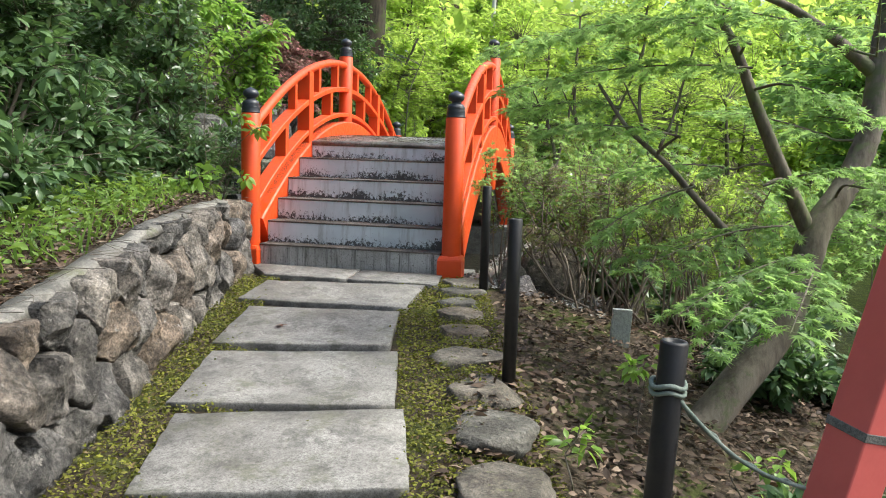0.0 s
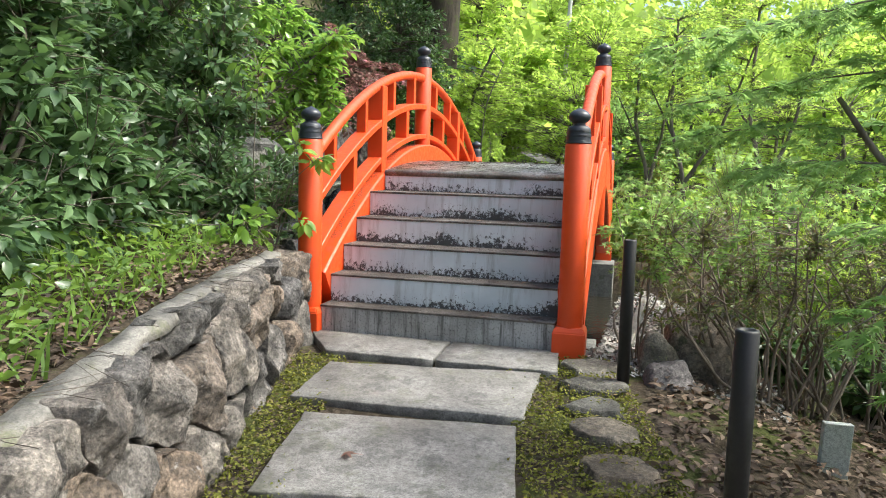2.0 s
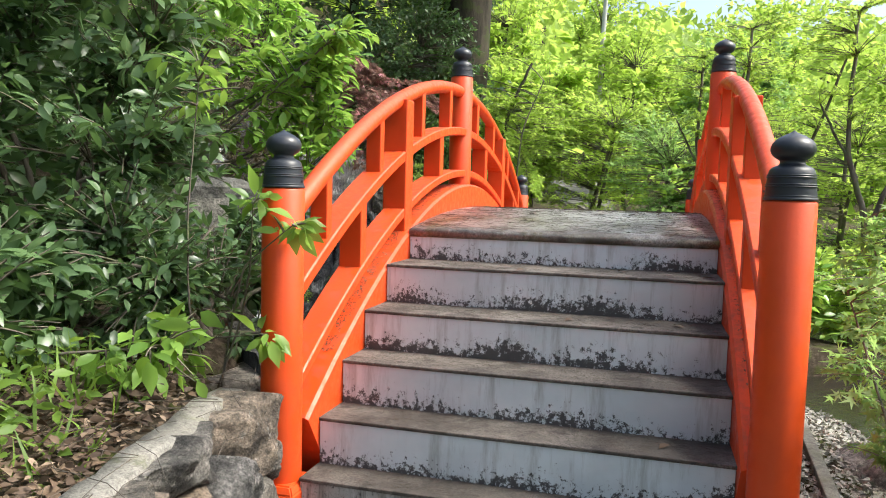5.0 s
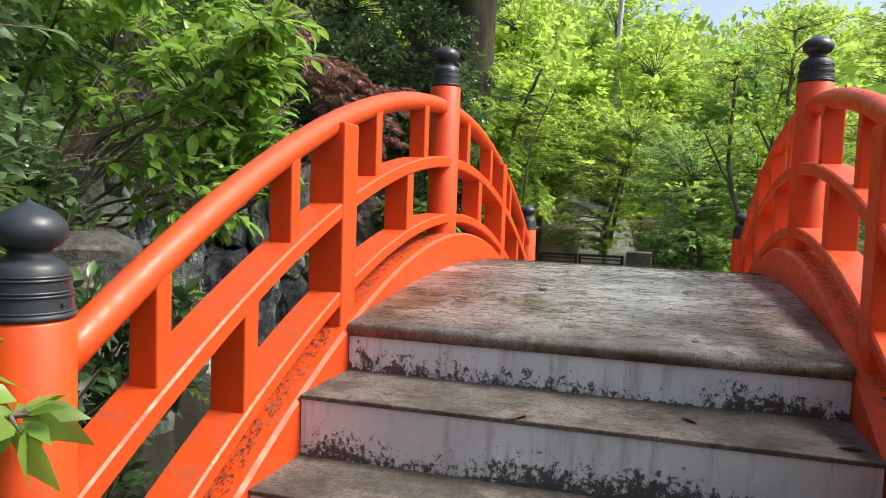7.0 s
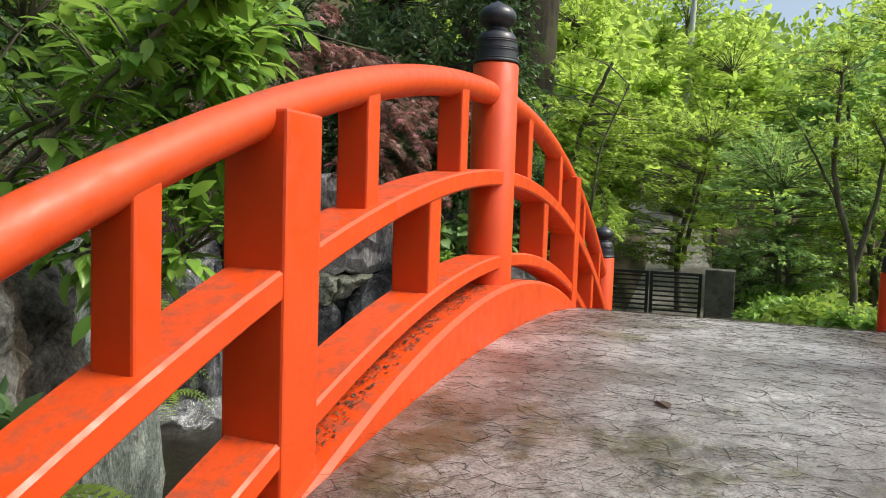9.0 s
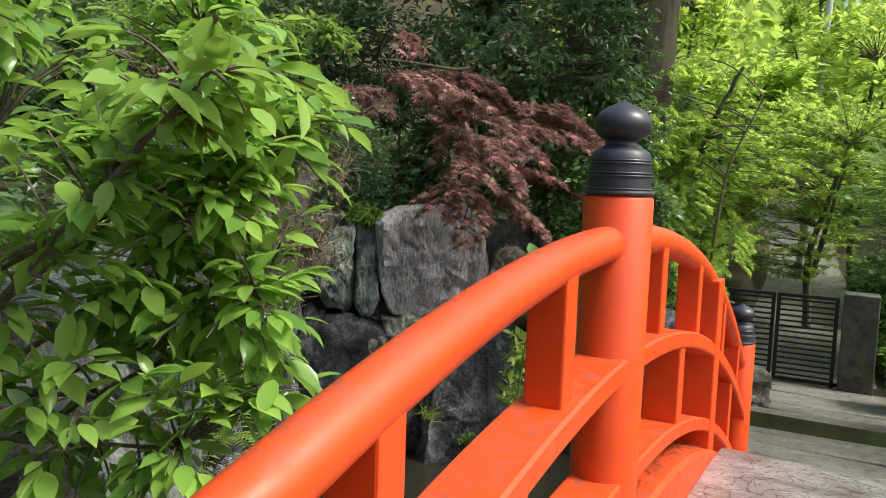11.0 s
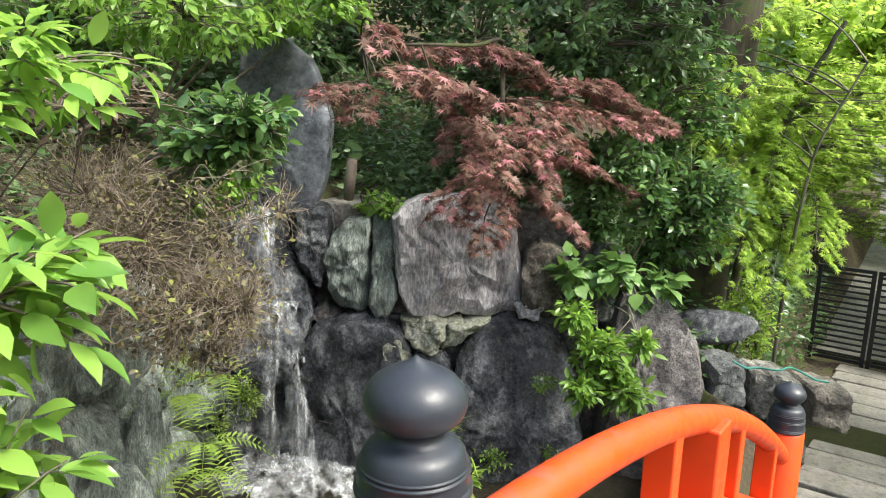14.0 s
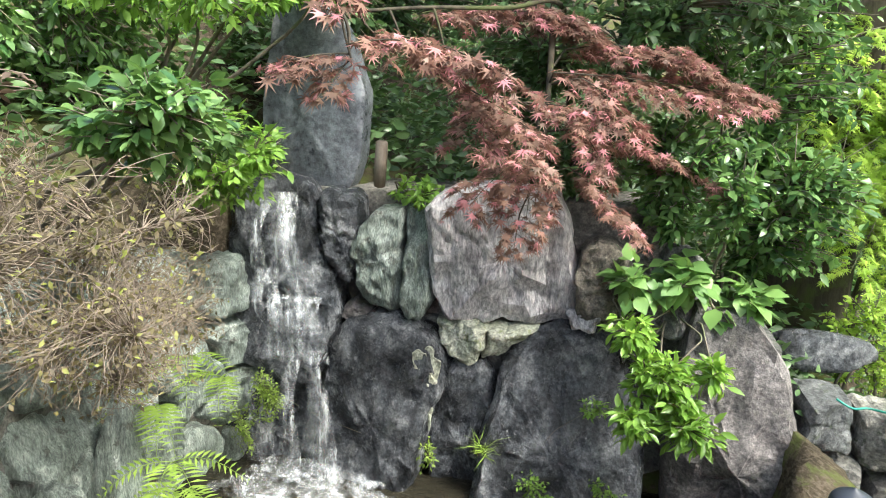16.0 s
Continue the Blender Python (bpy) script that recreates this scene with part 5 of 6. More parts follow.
for k, (dx, y, z) in enumerate(((1.15, -0.5, 0.85), (1.2, -1.2, 0.8), (1.25, -2.0, 0.78), (1.2, -2.9, 0.72), (1.25, -3.8, 0.68), (1.9, -0.3, 1.2), (1.9, -1.7, 1.2), (1.9, -3.2, 1.1))):
    x = float(wall_x(y)) - dx
    shrub("bank_undershrub", "low leafy green shrub behind the stone wall", x, y, [((x + 0.05, y, z), (0.48, 0.5, 0.36), 120)], LANCE, 0.10, 13, LEAF_DARK, 140 + k, run=0.3, droop=0.4, group="bank shrubs")
shrub("camellia_shrub", "dark green shrub on the slope above the waterfall", -6.2, 6.8, [((-5.7, 6.5, 3.0), (1.0, 0.6, 0.7), 230), ((-5.2, 7.2, 3.5), (1.0, 0.6, 0.8), 200)], BROAD, 0.10, 14, LEAF_DARK, 151)
shrub("camellia_shrub", "dark green shrub on the slope above the dry bush", -6.4, 4.6, [((-5.9, 4.7, 2.9), (0.7, 0.8, 0.7), 230), ((-5.3, 3.6, 3.0), (0.7, 0.8, 0.6), 180)], BROAD, 0.10, 14, LEAF_IVY, 152)
shrub("bank_undershrub", "low dark leafy shrub against the bank rocks", -1.7, 0.95, [((-1.55, 1.1, 0.95), (0.26, 0.3, 0.3), 60)], OVAL, 0.10, 10, LEAF_DARK, 158, run=0.2)
shrub("broadleaf_shrub", LB, -2.9, 1.2, [((-2.5, 1.5, 1.35), (0.42, 0.4, 0.4), 130)], BROAD, 0.09, 14, LEAF_DARK, 157, run=0.3)
shrub("fine_leaved_shrub", "grey-green fine-leaved shrub beside the bridge", -1.35, 0.35, [((-1.35, 0.45, 0.75), (0.35, 0.35, 0.45), 110), ((-1.5, -0.05, 0.95), (0.35, 0.3, 0.42), 120)], BROAD, 0.065, 16, LEAF_DARK, 28, run=0.3)
shrub("seedling", "pale green seedling drooping over the wall's end", -1.15, -0.25, [((-1.1, -0.35, 0.72), (0.2, 0.2, 0.16), 14)], BROAD, 0.11, 7, LEAF_MID, 29, n_stems=1, r=0.007, droop=0.7)
shrub("leafy_sprig", "fresh green sprig hanging by the red post", -1.15, 0.0, [((-0.74, -0.13, 1.13), (0.10, 0.05, 0.05), 5), ((-0.90, -0.12, 1.20), (0.08, 0.05, 0.05), 4), ((-0.84, -0.12, 0.74), (0.05, 0.03, 0.05), 3), ((-1.3, 0.15, 1.72), (0.2, 0.25, 0.2), 16)], BROAD, 0.095, 4, LEAF_MID, 30, n_stems=0, r=0.005, droop=0.4, run=0.12)

# dark woodland up the slope
for k, (x, y, h, r) in enumerate(((-5.4, -3.2, 5, 0.16), (-5.8, 0.6, 5, 0.18), (-7.2, 3.2, 5, 0.2), (-7.0, 7.6, 5, 0.2), (-4.9, 9.8, 6, 0.16), (-4.2, 12.5, 8, 0.17), (-3.6, -6.8, 7, 0.15))):
    z = gz(x, y)
    plant("woodland_tree", "shady evergreen tree on the steep bank", "tree", (x, y, z - 0.1), [([(x, y, z - 0.1), (x + 0.1, y + 0.1, z + h * 0.4), (x + 0.3, y - 0.1, z + h * 0.75)], r, r * 0.4)],
          [((x + 0.4, y, z + h * 0.35), (1.5, 1.6, 1.2), 130), ((x + 0.3, y + 0.1, z + h * 0.68), (1.9, 2.0, 1.4), 170)], BROAD, 0.17, 12, BARK_DARK, LEAF_DARK, 60 + k, run=0.7, group="bank trees")

# around the waterfall
def wp(sv, z, o=0.3):
    p = R0 + r_dir * sv + r_out * o
    return (p.x, p.y, z)


DRY = "dry twiggy bush with few yellowing leaves beside the waterfall"
shrub("dry_bush", DRY, -3.7, 3.1, [((-2.85, 3.45, 1.95), (0.38, 0.36, 0.40), 470), ((-2.8, 3.75, 1.72), (0.30, 0.30, 0.30), 300), ((-3.15, 3.9, 1.62), (0.4, 0.36, 0.42), 380), ((-2.75, 3.95, 2.08), (0.2, 0.25, 0.25), 90)], SMALL, 0.03, 3, LEAF_DRYGREEN, 31, bark=TWIG, twig_r=0.0024, run=0.22, n_stems=12, r=0.006, mess=0.4)
shrub("dry_bush", DRY, -4.4, 3.6, [((-3.55, 4.2, 1.50), (0.42, 0.40, 0.40), 420), ((-3.3, 3.5, 2.15), (0.5, 0.45, 0.35), 330), ((-3.9, 4.3, 1.75), (0.45, 0.4, 0.4), 300)], SMALL, 0.032, 3, LEAF_DRYGREEN, 131, bark=TWIG, twig_r=0.0024, run=0.22, n_stems=12, r=0.006, mess=0.4)
shrub("glossy_shrub", "fresh green leafy shrub over the dry bush", -4.4, 3.9, [((-3.2, 4.1, 2.42), (0.36, 0.36, 0.2), 80), ((-2.95, 4.05, 2.45), (0.22, 0.2, 0.16), 36), ((-3.6, 4.4, 2.3), (0.36, 0.36, 0.2), 70)], (OVAL[0] * np.array([1.5, 1, 1]), OVAL[1]), 0.075, 9, LEAF_IVY, 132, run=0.16, flat=0.6)
shrub("dry_bush", "brown withered shrub hanging over the bank", -4.0, 3.2, [((-3.0, 3.3, 2.55), (0.4, 0.4, 0.14), 90)], BROAD, 0.05, 5, LEAF_DRY, 134, bark=TWIG, twig_r=0.004, run=0.2, n_stems=2, r=0.006)
shrub("hanging_shrub", "bright green leafy branches hanging above the waterfall", -5.9, 5.3, [((-5.0, 5.0, 3.1), (0.9, 0.8, 0.3), 170), ((-4.6, 6.0, 3.25), (0.6, 0.4, 0.22), 70)], BROAD, 0.09, 11, LEAF_MID, 133, droop=0.5)
shrub("glossy_shrub", "glossy green shrub at the top of the waterfall", -5.3, 5.2, [((-4.85, 5.25, 2.0), (0.55, 0.4, 0.35), 120)], BROAD, 0.085, 12, LEAF_MID, 32, z=1.6)
shrub("camellia_shrub", "glossy dark green shrub hanging over the rocks", -3.0, 8.9, [((-2.35, 8.15, 1.75), (0.65, 0.4, 0.6), 210), ((-2.7, 8.5, 2.7), (0.8, 0.5, 0.7), 200)], BROAD, 0.095, 14, LEAF_IVY, 33)
shrub("camellia_shrub", "glossy dark green shrub behind the red maple", -4.2, 7.6, [((-3.7, 7.25, 2.2), (0.9, 0.4, 0.6), 260), ((-4.0, 7.4, 3.1), (1.2, 0.6, 0.7), 260), ((-2.9, 8.0, 3.4), (1.0, 0.6, 0.7), 200)], BROAD, 0.09, 14, LEAF_DARK, 34)
shrub("large_leaved_shrub", "large-leaved green shrub above the boulders", -2.9, 8.3, [((-2.59, 7.34, 1.30), (0.22, 0.2, 0.16), 26), ((-2.36, 7.72, 1.16), (0.22, 0.24, 0.16), 30), ((-2.79, 7.05, 1.31), (0.14, 0.12, 0.14), 14)], ROUND, 0.15, 5, LEAF_BROADMID, 155, droop=0.5, flat=0.7, run=0.14)
shrub("large_leaved_shrub", "glossy green shrub beside the grey stone", -2.9, 8.0, [(wp(2.3, 2.0, 0.05), (0.5, 0.2, 0.45), 140)], BROAD, 0.09, 13, LEAF_IVY, 156, droop=0.4)
shrub("trailing_ivy", "bright green trailing shrub over the pool rocks", -2.75, 7.55, [((-2.69, 6.90, 1.0), (0.14, 0.12, 0.16), 36), ((-2.45, 6.92, 0.76), (0.22, 0.14, 0.2), 56), ((-2.26, 6.98, 0.48), (0.22, 0.14, 0.16), 50), ((-2.5, 6.72, 0.5), (0.14, 0.1, 0.12), 24), ((-2.2, 7.12, 0.8), (0.16, 0.1, 0.12), 16)], OVAL, 0.095, 8, LEAF_MID, 35, z=1.0, n_stems=2, r=0.008)
shrub("low_shrub", "small glossy shrub between the waterfall stones", -4.35, 6.55, [((-4.2, 6.45, 1.72), (0.28, 0.2, 0.12), 40)], BROAD, 0.07, 10, LEAF_MID, 36, z=1.6, n_stems=1, r=0.008)
RED_LIMBS = [
    ((-3.11, 5.15, 2.77), (-2.53, 5.55, 2.55), 0.16),
    ((-3.14, 5.37, 2.68), (-2.75, 5.63, 2.58), 0.20),
    ((-2.97, 4.91, 2.71), (-2.77, 5.24, 2.71), 0.14),
    ((-3.15, 5.68, 2.57), (-2.62, 5.81, 2.30), 0.26),
    ((-3.09, 5.99, 2.48), (-2.89, 5.54, 2.26), 0.22),
    ((-3.15, 6.16, 2.31), (-2.88, 6.06, 2.11), 0.26),
    ((-3.15, 6.54, 2.61), (-2.32, 7.69, 2.46), 0.26),
    ((-3.25, 6.77, 2.75), (-2.64, 7.46, 2.67), 0.26),
    ((-3.02, 6.65, 2.58), (-2.68, 6.73, 2.29), 0.26),
    ((-3.04, 6.58, 2.41), (-2.76, 6.58, 2.08), 0.26),
    ((-3.02, 6.82, 2.25), (-2.48, 7.49, 1.87), 0.18),
    ((-3.20, 6.46, 2.11), (-3.21, 5.95, 1.87), 0.26),
    ((-3.19, 6.45, 2.04), (-3.03, 6.22, 1.75), 0.26),
    ((-3.03, 6.60, 2.05), (-2.64, 6.84, 1.66), 0.22),
    ((-3.13, 6.28, 1.78), (-3.05, 6.15, 1.58), 0.13),
    ((-3.81, 6.03, 2.93), (-3.20, 6.87, 2.90), 0.30),
    ((-3.50, 6.64, 3.03), (-3.13, 7.04, 2.80), 0.30),
    ((-2.84, 4.69, 2.96), (-2.66, 4.68, 2.85), 0.16),
    ((-3.13, 5.03, 2.67), (-3.19, 4.66, 2.61), 0.13),
    ((-3.12, 5.03, 2.65), (-3.01, 4.80, 2.49), 0.12),
    ((-2.84, 7.15, 2.73), (-2.42, 7.62, 2.53), 0.20),
    ((-3.12, 6.23, 2.44), (-2.87, 6.46, 2.42), 0.24),
]
layered_tree("red_maple", "purple-red Japanese maple drooping over the waterfall rocks", (-4.1, 8.0, 1.9),
             [([(-4.1, 8.0, 1.9), (-3.95, 7.75, 2.6), (-3.6, 7.2, 3.05), (-3.35, 6.7, 3.05), (-3.2, 6.2, 2.95), (-3.25, 5.6, 2.92), (-3.15, 5.0, 2.85)], 0.024, 0.007), ([(-3.6, 7.2, 2.95), (-3.1, 7.0, 2.75), (-2.8, 7.2, 2.7)], 0.03, 0.01), ([(-3.3, 6.7, 2.85), (-3.15, 6.5, 2.3), (-3.1, 6.4, 2.0)], 0.022, 0.008)],
             RED_LIMBS, STAR, 0.078, BARK_DARK, LEAF_RED, 37, 0.034, 0.5, 0.005)
GREEN_LIMBS = [
    ((-2.32, 9.72, 3.04), (-2.63, 8.72, 2.60), 0.32),
    ((-2.20, 9.74, 2.76), (-2.46, 8.61, 2.22), 0.34),
    ((-2.06, 9.75, 2.40), (-2.41, 8.52, 1.84), 0.34),
    ((-1.92, 9.75, 2.03), (-2.23, 8.46, 1.56), 0.32),
    ((-2.04, 9.98, 3.05), (-1.51, 9.43, 2.44), 0.40),
    ((-2.04, 9.61, 1.93), (-1.98, 8.60, 1.28), 0.30),
    ((-1.83, 9.68, 1.56), (-1.69, 8.80, 1.08), 0.34),
    ((-2.53, 9.87, 3.24), (-2.80, 9.26, 3.02), 0.32),
    ((-1.88, 9.66, 2.50), (-1.79, 8.71, 1.90), 0.34),
    ((-1.69, 9.94, 1.94), (-1.43, 9.14, 1.34), 0.36),
    ((-2.37, 9.66, 2.57), (-2.25, 8.86, 1.96), 0.32),
    ((-2.07, 10.44, 3.64), (-2.32, 9.55, 3.39), 0.40),
]
layered_tree("green_maple", "fine-leaved bright green maple beside the rocks", (-1.75, 9.6, gz(-1.75, 9.6)),
             [([(-1.75, 9.6, gz(-1.75, 9.6) - 0.1), (-1.7, 9.4, 0.8), (-1.6, 9.1, 1.7), (-1.5, 8.9, 2.3), (-1.2, 8.9, 3.0)], 0.022, 0.008)],
             GREEN_LIMBS, STAR, 0.07, BARK, LEAF_BRIGHT, 38, 0.05, 0.6, 0.006)
plant("green_maple", "fine-leaved bright green maple beside the far path", "tree", (-2.4, 10.2, gz(-2.4, 10.2)), [([(-2.4, 10.2, gz(-2.4, 10.2)), (-2.2, 9.9, 1.6), (-1.9, 9.7, 2.6), (-1.5, 9.6, 3.4)], 0.06, 0.02)],
      [((-1.85, 9.6, 1.6), (0.6, 0.5, 0.6), 130), ((-1.6, 9.8, 2.5), (1.0, 0.9, 0.6), 200)], MAPLE, 0.065, 22, BARK, LEAF_BRIGHT, 39, droop=0.3, flat=0.7)
shrub("yellow_green_shrub", "yellow-green small-leaved shrub by the rocks", -1.9, 9.0, [((-1.85, 8.85, 0.75), (0.35, 0.3, 0.45), 110)], SMALL, 0.05, 18, LEAF_BRIGHT, 39)

# the big old trunk with ivy
zt = gz(-2.6, 9.9)
plant("old_tree", "massive mossy old tree with ivy on its trunk", "tree", (-2.62, 9.9, zt), [([(-2.85, 9.9, zt - 0.1), (-2.82, 9.9, 1.8), (-2.70, 9.8, 3.6), (-2.55, 9.8, 6.0), (-2.4, 9.8, 9.0)], 0.50, 0.34)],
      # first two crowns are out of view, added to shade the waterfall rocks
      [((-1.7, 7.9, 5.9), (1.7, 1.5, 0.6), 210), ((-3.2, 8.0, 5.6), (1.4, 1.4, 0.6), 150), ((-3.1, 9.4, 3.2), (0.42, 0.3, 1.6), 260), ((-3.4, 9.9, 5.2), (1.2, 0.9, 1.3), 150), ((-2.4, 10.8, 8.0), (1.8, 1.6, 1.2), 160)], BROAD, 0.11, 12, BARK_DARK, LEAF_IVY, 41, sides=18, run=0.6)

# ferns
def fern(x, y, z, n, ln, seed):
    rg = np.random.default_rng(seed)
    root = empty("fern", "fresh green fern growing between wet rocks", "fern", (x, y, z), "ferns")
    lines, P, A, U, S = [], [], [], [], []
    for k in range(n):
        a = rg.uniform(-2.2, 0.9)
        d = np.array([math.cos(a), math.sin(a), 0])
        t = np.linspace(0, 1, 14)[:, None]
        L = ln * rg.uniform(0.7, 1.15)
        pts = d * L * t + np.array([0, 0, 1.0]) * (0.45 * L * t - 0.75 * L * t ** 2)
        lines.append((pts, 0.003, 0.001))
        sd = np.cross(d, [0, 0, 1.0])
        for i in range(2, 14):
            for sg in (-1, 1):
                P.append(pts[i]); A.append(sd * sg + d * 0.35); U.append(np.array([0, 0, 1.0]) + d * 0.3); S.append(L * 0.24 * math.sin(math.pi * (0.18 + 0.8 * i / 14)) + 0.01)
    link("frond_stalks", tube_mesh("stalks", lines, 4), LEAF_FERN, root)
    link("fronds", leaves("fronds", np.array(P), np.array(A), np.array(U), np.array(S), (SMALL[0] * np.array([0.34, 1, 1]), SMALL[1])), LEAF_FERN, root)


for k, (x, y, z) in enumerate(((-4.05, 4.40, 0.78), (-3.72, 4.33, 0.60), (-4.32, 4.70, 0.90), (-3.85, 4.42, 0.35), (-4.5, 5.0, 0.62), (-3.65, 4.2, 0.2), (-1.9, 1.65, 0.2), (-1.75, 1.35, -0.1), (-2.3, 2.0, 0.5))):
    fern(x, y, z, 4, 0.40, 200 + k)

# the bright wood across the stream
tr = random.Random(8)
FAR = [(-0.9, 16.5, 4.5), (0.9, 15.0, 4.0), (2.6, 15.5, 4.4), (-2.6, 17.0, 4.6), (-0.2, 19.5, 6.4), (4.6, 16.0, 5.0), (2.4, 19.5, 6.4), (6.5, 19.5, 6.2), (-4.2, 20.0, 6.5), (5.5, 12.0, 4.5), (7.8, 14.5, 5), (7.0, 9.0, 4.5), (9.5, 11.5, 5.0), (9.0, 6.5, 4.5), (11.5, 8.5, 5.5), (11.0, 3.0, 5), (9.5, -1.0, 5), (12, 16, 6.5), (-1.2, 24, 8.5), (4, 25, 8), (9, 23, 7), (14, 20, 6.5), (15, 12, 7), (14.5, 6, 7), (13, 0, 7), (-6.5, 24, 8)]
for k, (x, y, h) in enumerate(FAR):
    z = gz(x, y)
    lo, hi = h * 0.38, h * 0.78
    n = 0.85 if y < 18 and x < 4 else 0.6
    sz = 0.10 if y < 17 and x < 6 else 0.15
    rgx = [tr.uniform(-0.5, 0.5) for _ in range(6)]
    plant("background_maple", "bright yellow-green maple in the wood beyond the stream", "tree", (x, y, z - 0.1),
          [([(x, y, z - 0.1), (x + rgx[0] * 0.4, y, z + lo * 0.8), (x + rgx[1], y + rgx[2], z + hi)], 0.09, 0.03), ([(x, y, z + lo * 0.6), (x + rgx[3] * 2, y - 0.5, z + hi * 0.9)], 0.06, 0.02)],
          [((x + rgx[4], y - 0.3, z + lo), (1.5, 1.4, h * 0.17), int(150 * n)), ((x + rgx[5], y, z + (lo + hi) / 2 + 0.3), (1.9, 1.7, h * 0.16), int(180 * n)), ((x, y, z + hi + 0.4), (1.6, 1.5, h * 0.16), int(130 * n))],
          MAPLE if sz < 0.12 else SMALL, sz * (1.0 if sz < 0.12 else 1.5), 17, BARK, LEAF_BRIGHT if (k % 5 != 1) else LEAF_MAPLE, 400 + k, droop=0.2, flat=0.7, run=0.7, group="background maples")

# slim trees and bushes past the far end of the bridge
for k, (x, y, h, lean) in enumerate(((1.5, 10.6, 4.2, 0.15), (2.1, 9.6, 4.4, 0.5), (3.3, 8.6, 4.4, 0.3))):
    z = gz(x, y)
    plant("slim_tree", "slender grey multi-stemmed tree with light foliage", "tree", (x, y, z - 0.1),
          [([(x, y, z - 0.1), (x - 0.05, y, z + 1.6), (x - 0.35, y, z + 2.6), (x - 0.3, y, z + h)], 0.055, 0.02), ([(x - 0.05, y, z + 1.5), (x + lean, y, z + 2.4), (x + lean * 2.2, y, z + h * 0.95)], 0.04, 0.015), ([(x - 0.2, y, z + 2.2), (x - 0.7, y, z + 3.2)], 0.025, 0.012)],
          [((x, y, z + h * 0.95), (1.3, 1.1, 0.5), 110), ((x + 0.2, y, z + h * 0.75), (1.2, 1.0, 0.3), 70)], MAPLE, 0.07, 16, BARK, LEAF_BRIGHT, 450 + k, flat=0.7, run=0.5, group="slim trees")
for k, (x, y, s) in enumerate(((1.7, 6.4, 0.7), (1.9, 7.4, 0.8), (1.3, 8.6, 0.7), (1.1, 10.2, 0.8), (0.9, 11.8, 0.8), (2.7, 6.8, 0.8), (3.0, 9.5, 0.9), (1.6, 13.2, 0.9), (0.8, 14.6, 0.8), (2.4, 11.4, 0.9))):
    z = gz(x, y)
    shrub("roadside_shrub", "leafy mid-green shrub beside the far path", x, y, [((x, y, z + s * 0.75), (s, s * 0.9, s * 0.7), 190)], BROAD, 0.13, 14, LEAF_BRIGHT if k % 2 else LEAF_OVER, 470 + k, run=0.4, group="far path shrubs")
for k, (x, y, s) in enumerate(((-3.2, 13.8, 1.0), (-3.4, 15.5, 1.1), (-3.8, 17.5, 1.2), (-2.8, 12.2, 0.8), (0.6, 17.5, 1.0), (-5.2, 15.5, 1.3))):
    z = gz(x, y)
    shrub("roadside_shrub", "dark leafy shrub on the bank by the road", x, y, [((x, y, z + s * 0.8), (s, s, s * 0.85), 200)], BROAD, 0.15, 14, LEAF_DARK, 490 + k, run=0.5, group="far path shrubs")

# near right: leaning maple, azalea and low growth
LEAN_LIMBS = [
    ((2.63, -1.11, 1.82), (1.23, -1.27, 1.59), 0.32),
    ((2.76, -1.23, 1.51), (1.36, -1.08, 1.38), 0.30),
    ((2.04, -1.28, 1.27), (1.37, -1.19, 1.23), 0.24),
    ((2.34, -1.56, 1.10), (1.59, -1.38, 1.11), 0.26),
    ((2.70, -1.43, 1.61), (1.73, -1.59, 1.64), 0.30),
    ((2.87, -1.43, 1.40), (3.26, -1.80, 1.18), 0.30),
    ((3.22, -1.34, 1.69), (2.42, -1.66, 1.77), 0.30),
    ((2.86, -1.30, 0.84), (3.44, -1.39, 0.96), 0.30),
    ((3.03, -1.30, 0.62), (2.15, -1.78, 0.38), 0.30),
    ((3.04, -1.52, 0.48), (2.29, -2.29, 0.25), 0.24),
    ((3.01, -1.63, 0.41), (2.39, -2.49, 0.15), 0.20),
    ((3.07, -1.62, 0.41), (2.72, -2.52, 0.25), 0.22),
    ((2.74, -1.10, 0.93), (2.08, -1.02, 0.87), 0.28),
    ((2.44, -1.57, 0.83), (1.91, -1.60, 0.53), 0.20),
    ((3.46, -1.10, 1.60), (3.22, -1.71, 1.95), 0.35),
    ((2.64, -1.21, 1.83), (1.83, -1.74, 1.95), 0.35),
    ((3.34, -1.21, 0.86), (3.83, -1.47, 0.61), 0.35),
    ((3.40, -0.76, 1.13), (2.66, -0.46, 1.30), 0.30),
]
zb = gz(2.56, -1.62)
layered_tree("leaning_maple", "leaning Japanese maple with wide layers of fine green leaves", (2.56, -1.62, zb - 0.1),
             [([(2.45, -1.70, zb - 0.1), (2.56, -1.62, -0.52), (2.75, -1.51, -0.28), (3.01, -1.33, 0.0), (3.17, -1.15, 0.38), (3.24, -1.06, 0.61), (3.43, -0.94, 0.85), (3.58, -0.82, 1.20), (3.61, -0.76, 1.68), (3.68, -0.68, 2.3)], 0.115, 0.06),
              ([(3.20, -1.08, 0.55), (3.03, -1.11, 0.87), (2.84, -1.14, 1.26), (2.68, -1.12, 1.65), (2.50, -1.12, 1.95)], 0.05, 0.02),
              ([(3.57, -0.77, 1.55), (3.30, -0.91, 1.72), (2.99, -1.04, 1.89), (2.5, -1.3, 2.0)], 0.045, 0.012),
              ([(3.05, -1.25, 0.1), (2.75, -1.3, 0.5), (2.48, -1.37, 0.76), (2.31, -1.38, 0.95), (2.08, -1.39, 1.13), (1.90, -1.39, 1.39)], 0.028, 0.009)],
             LEAN_LIMBS, STAR, 0.066, BARK, LEAF_MAPLE, 51, 0.055, 0.3, 0.007)
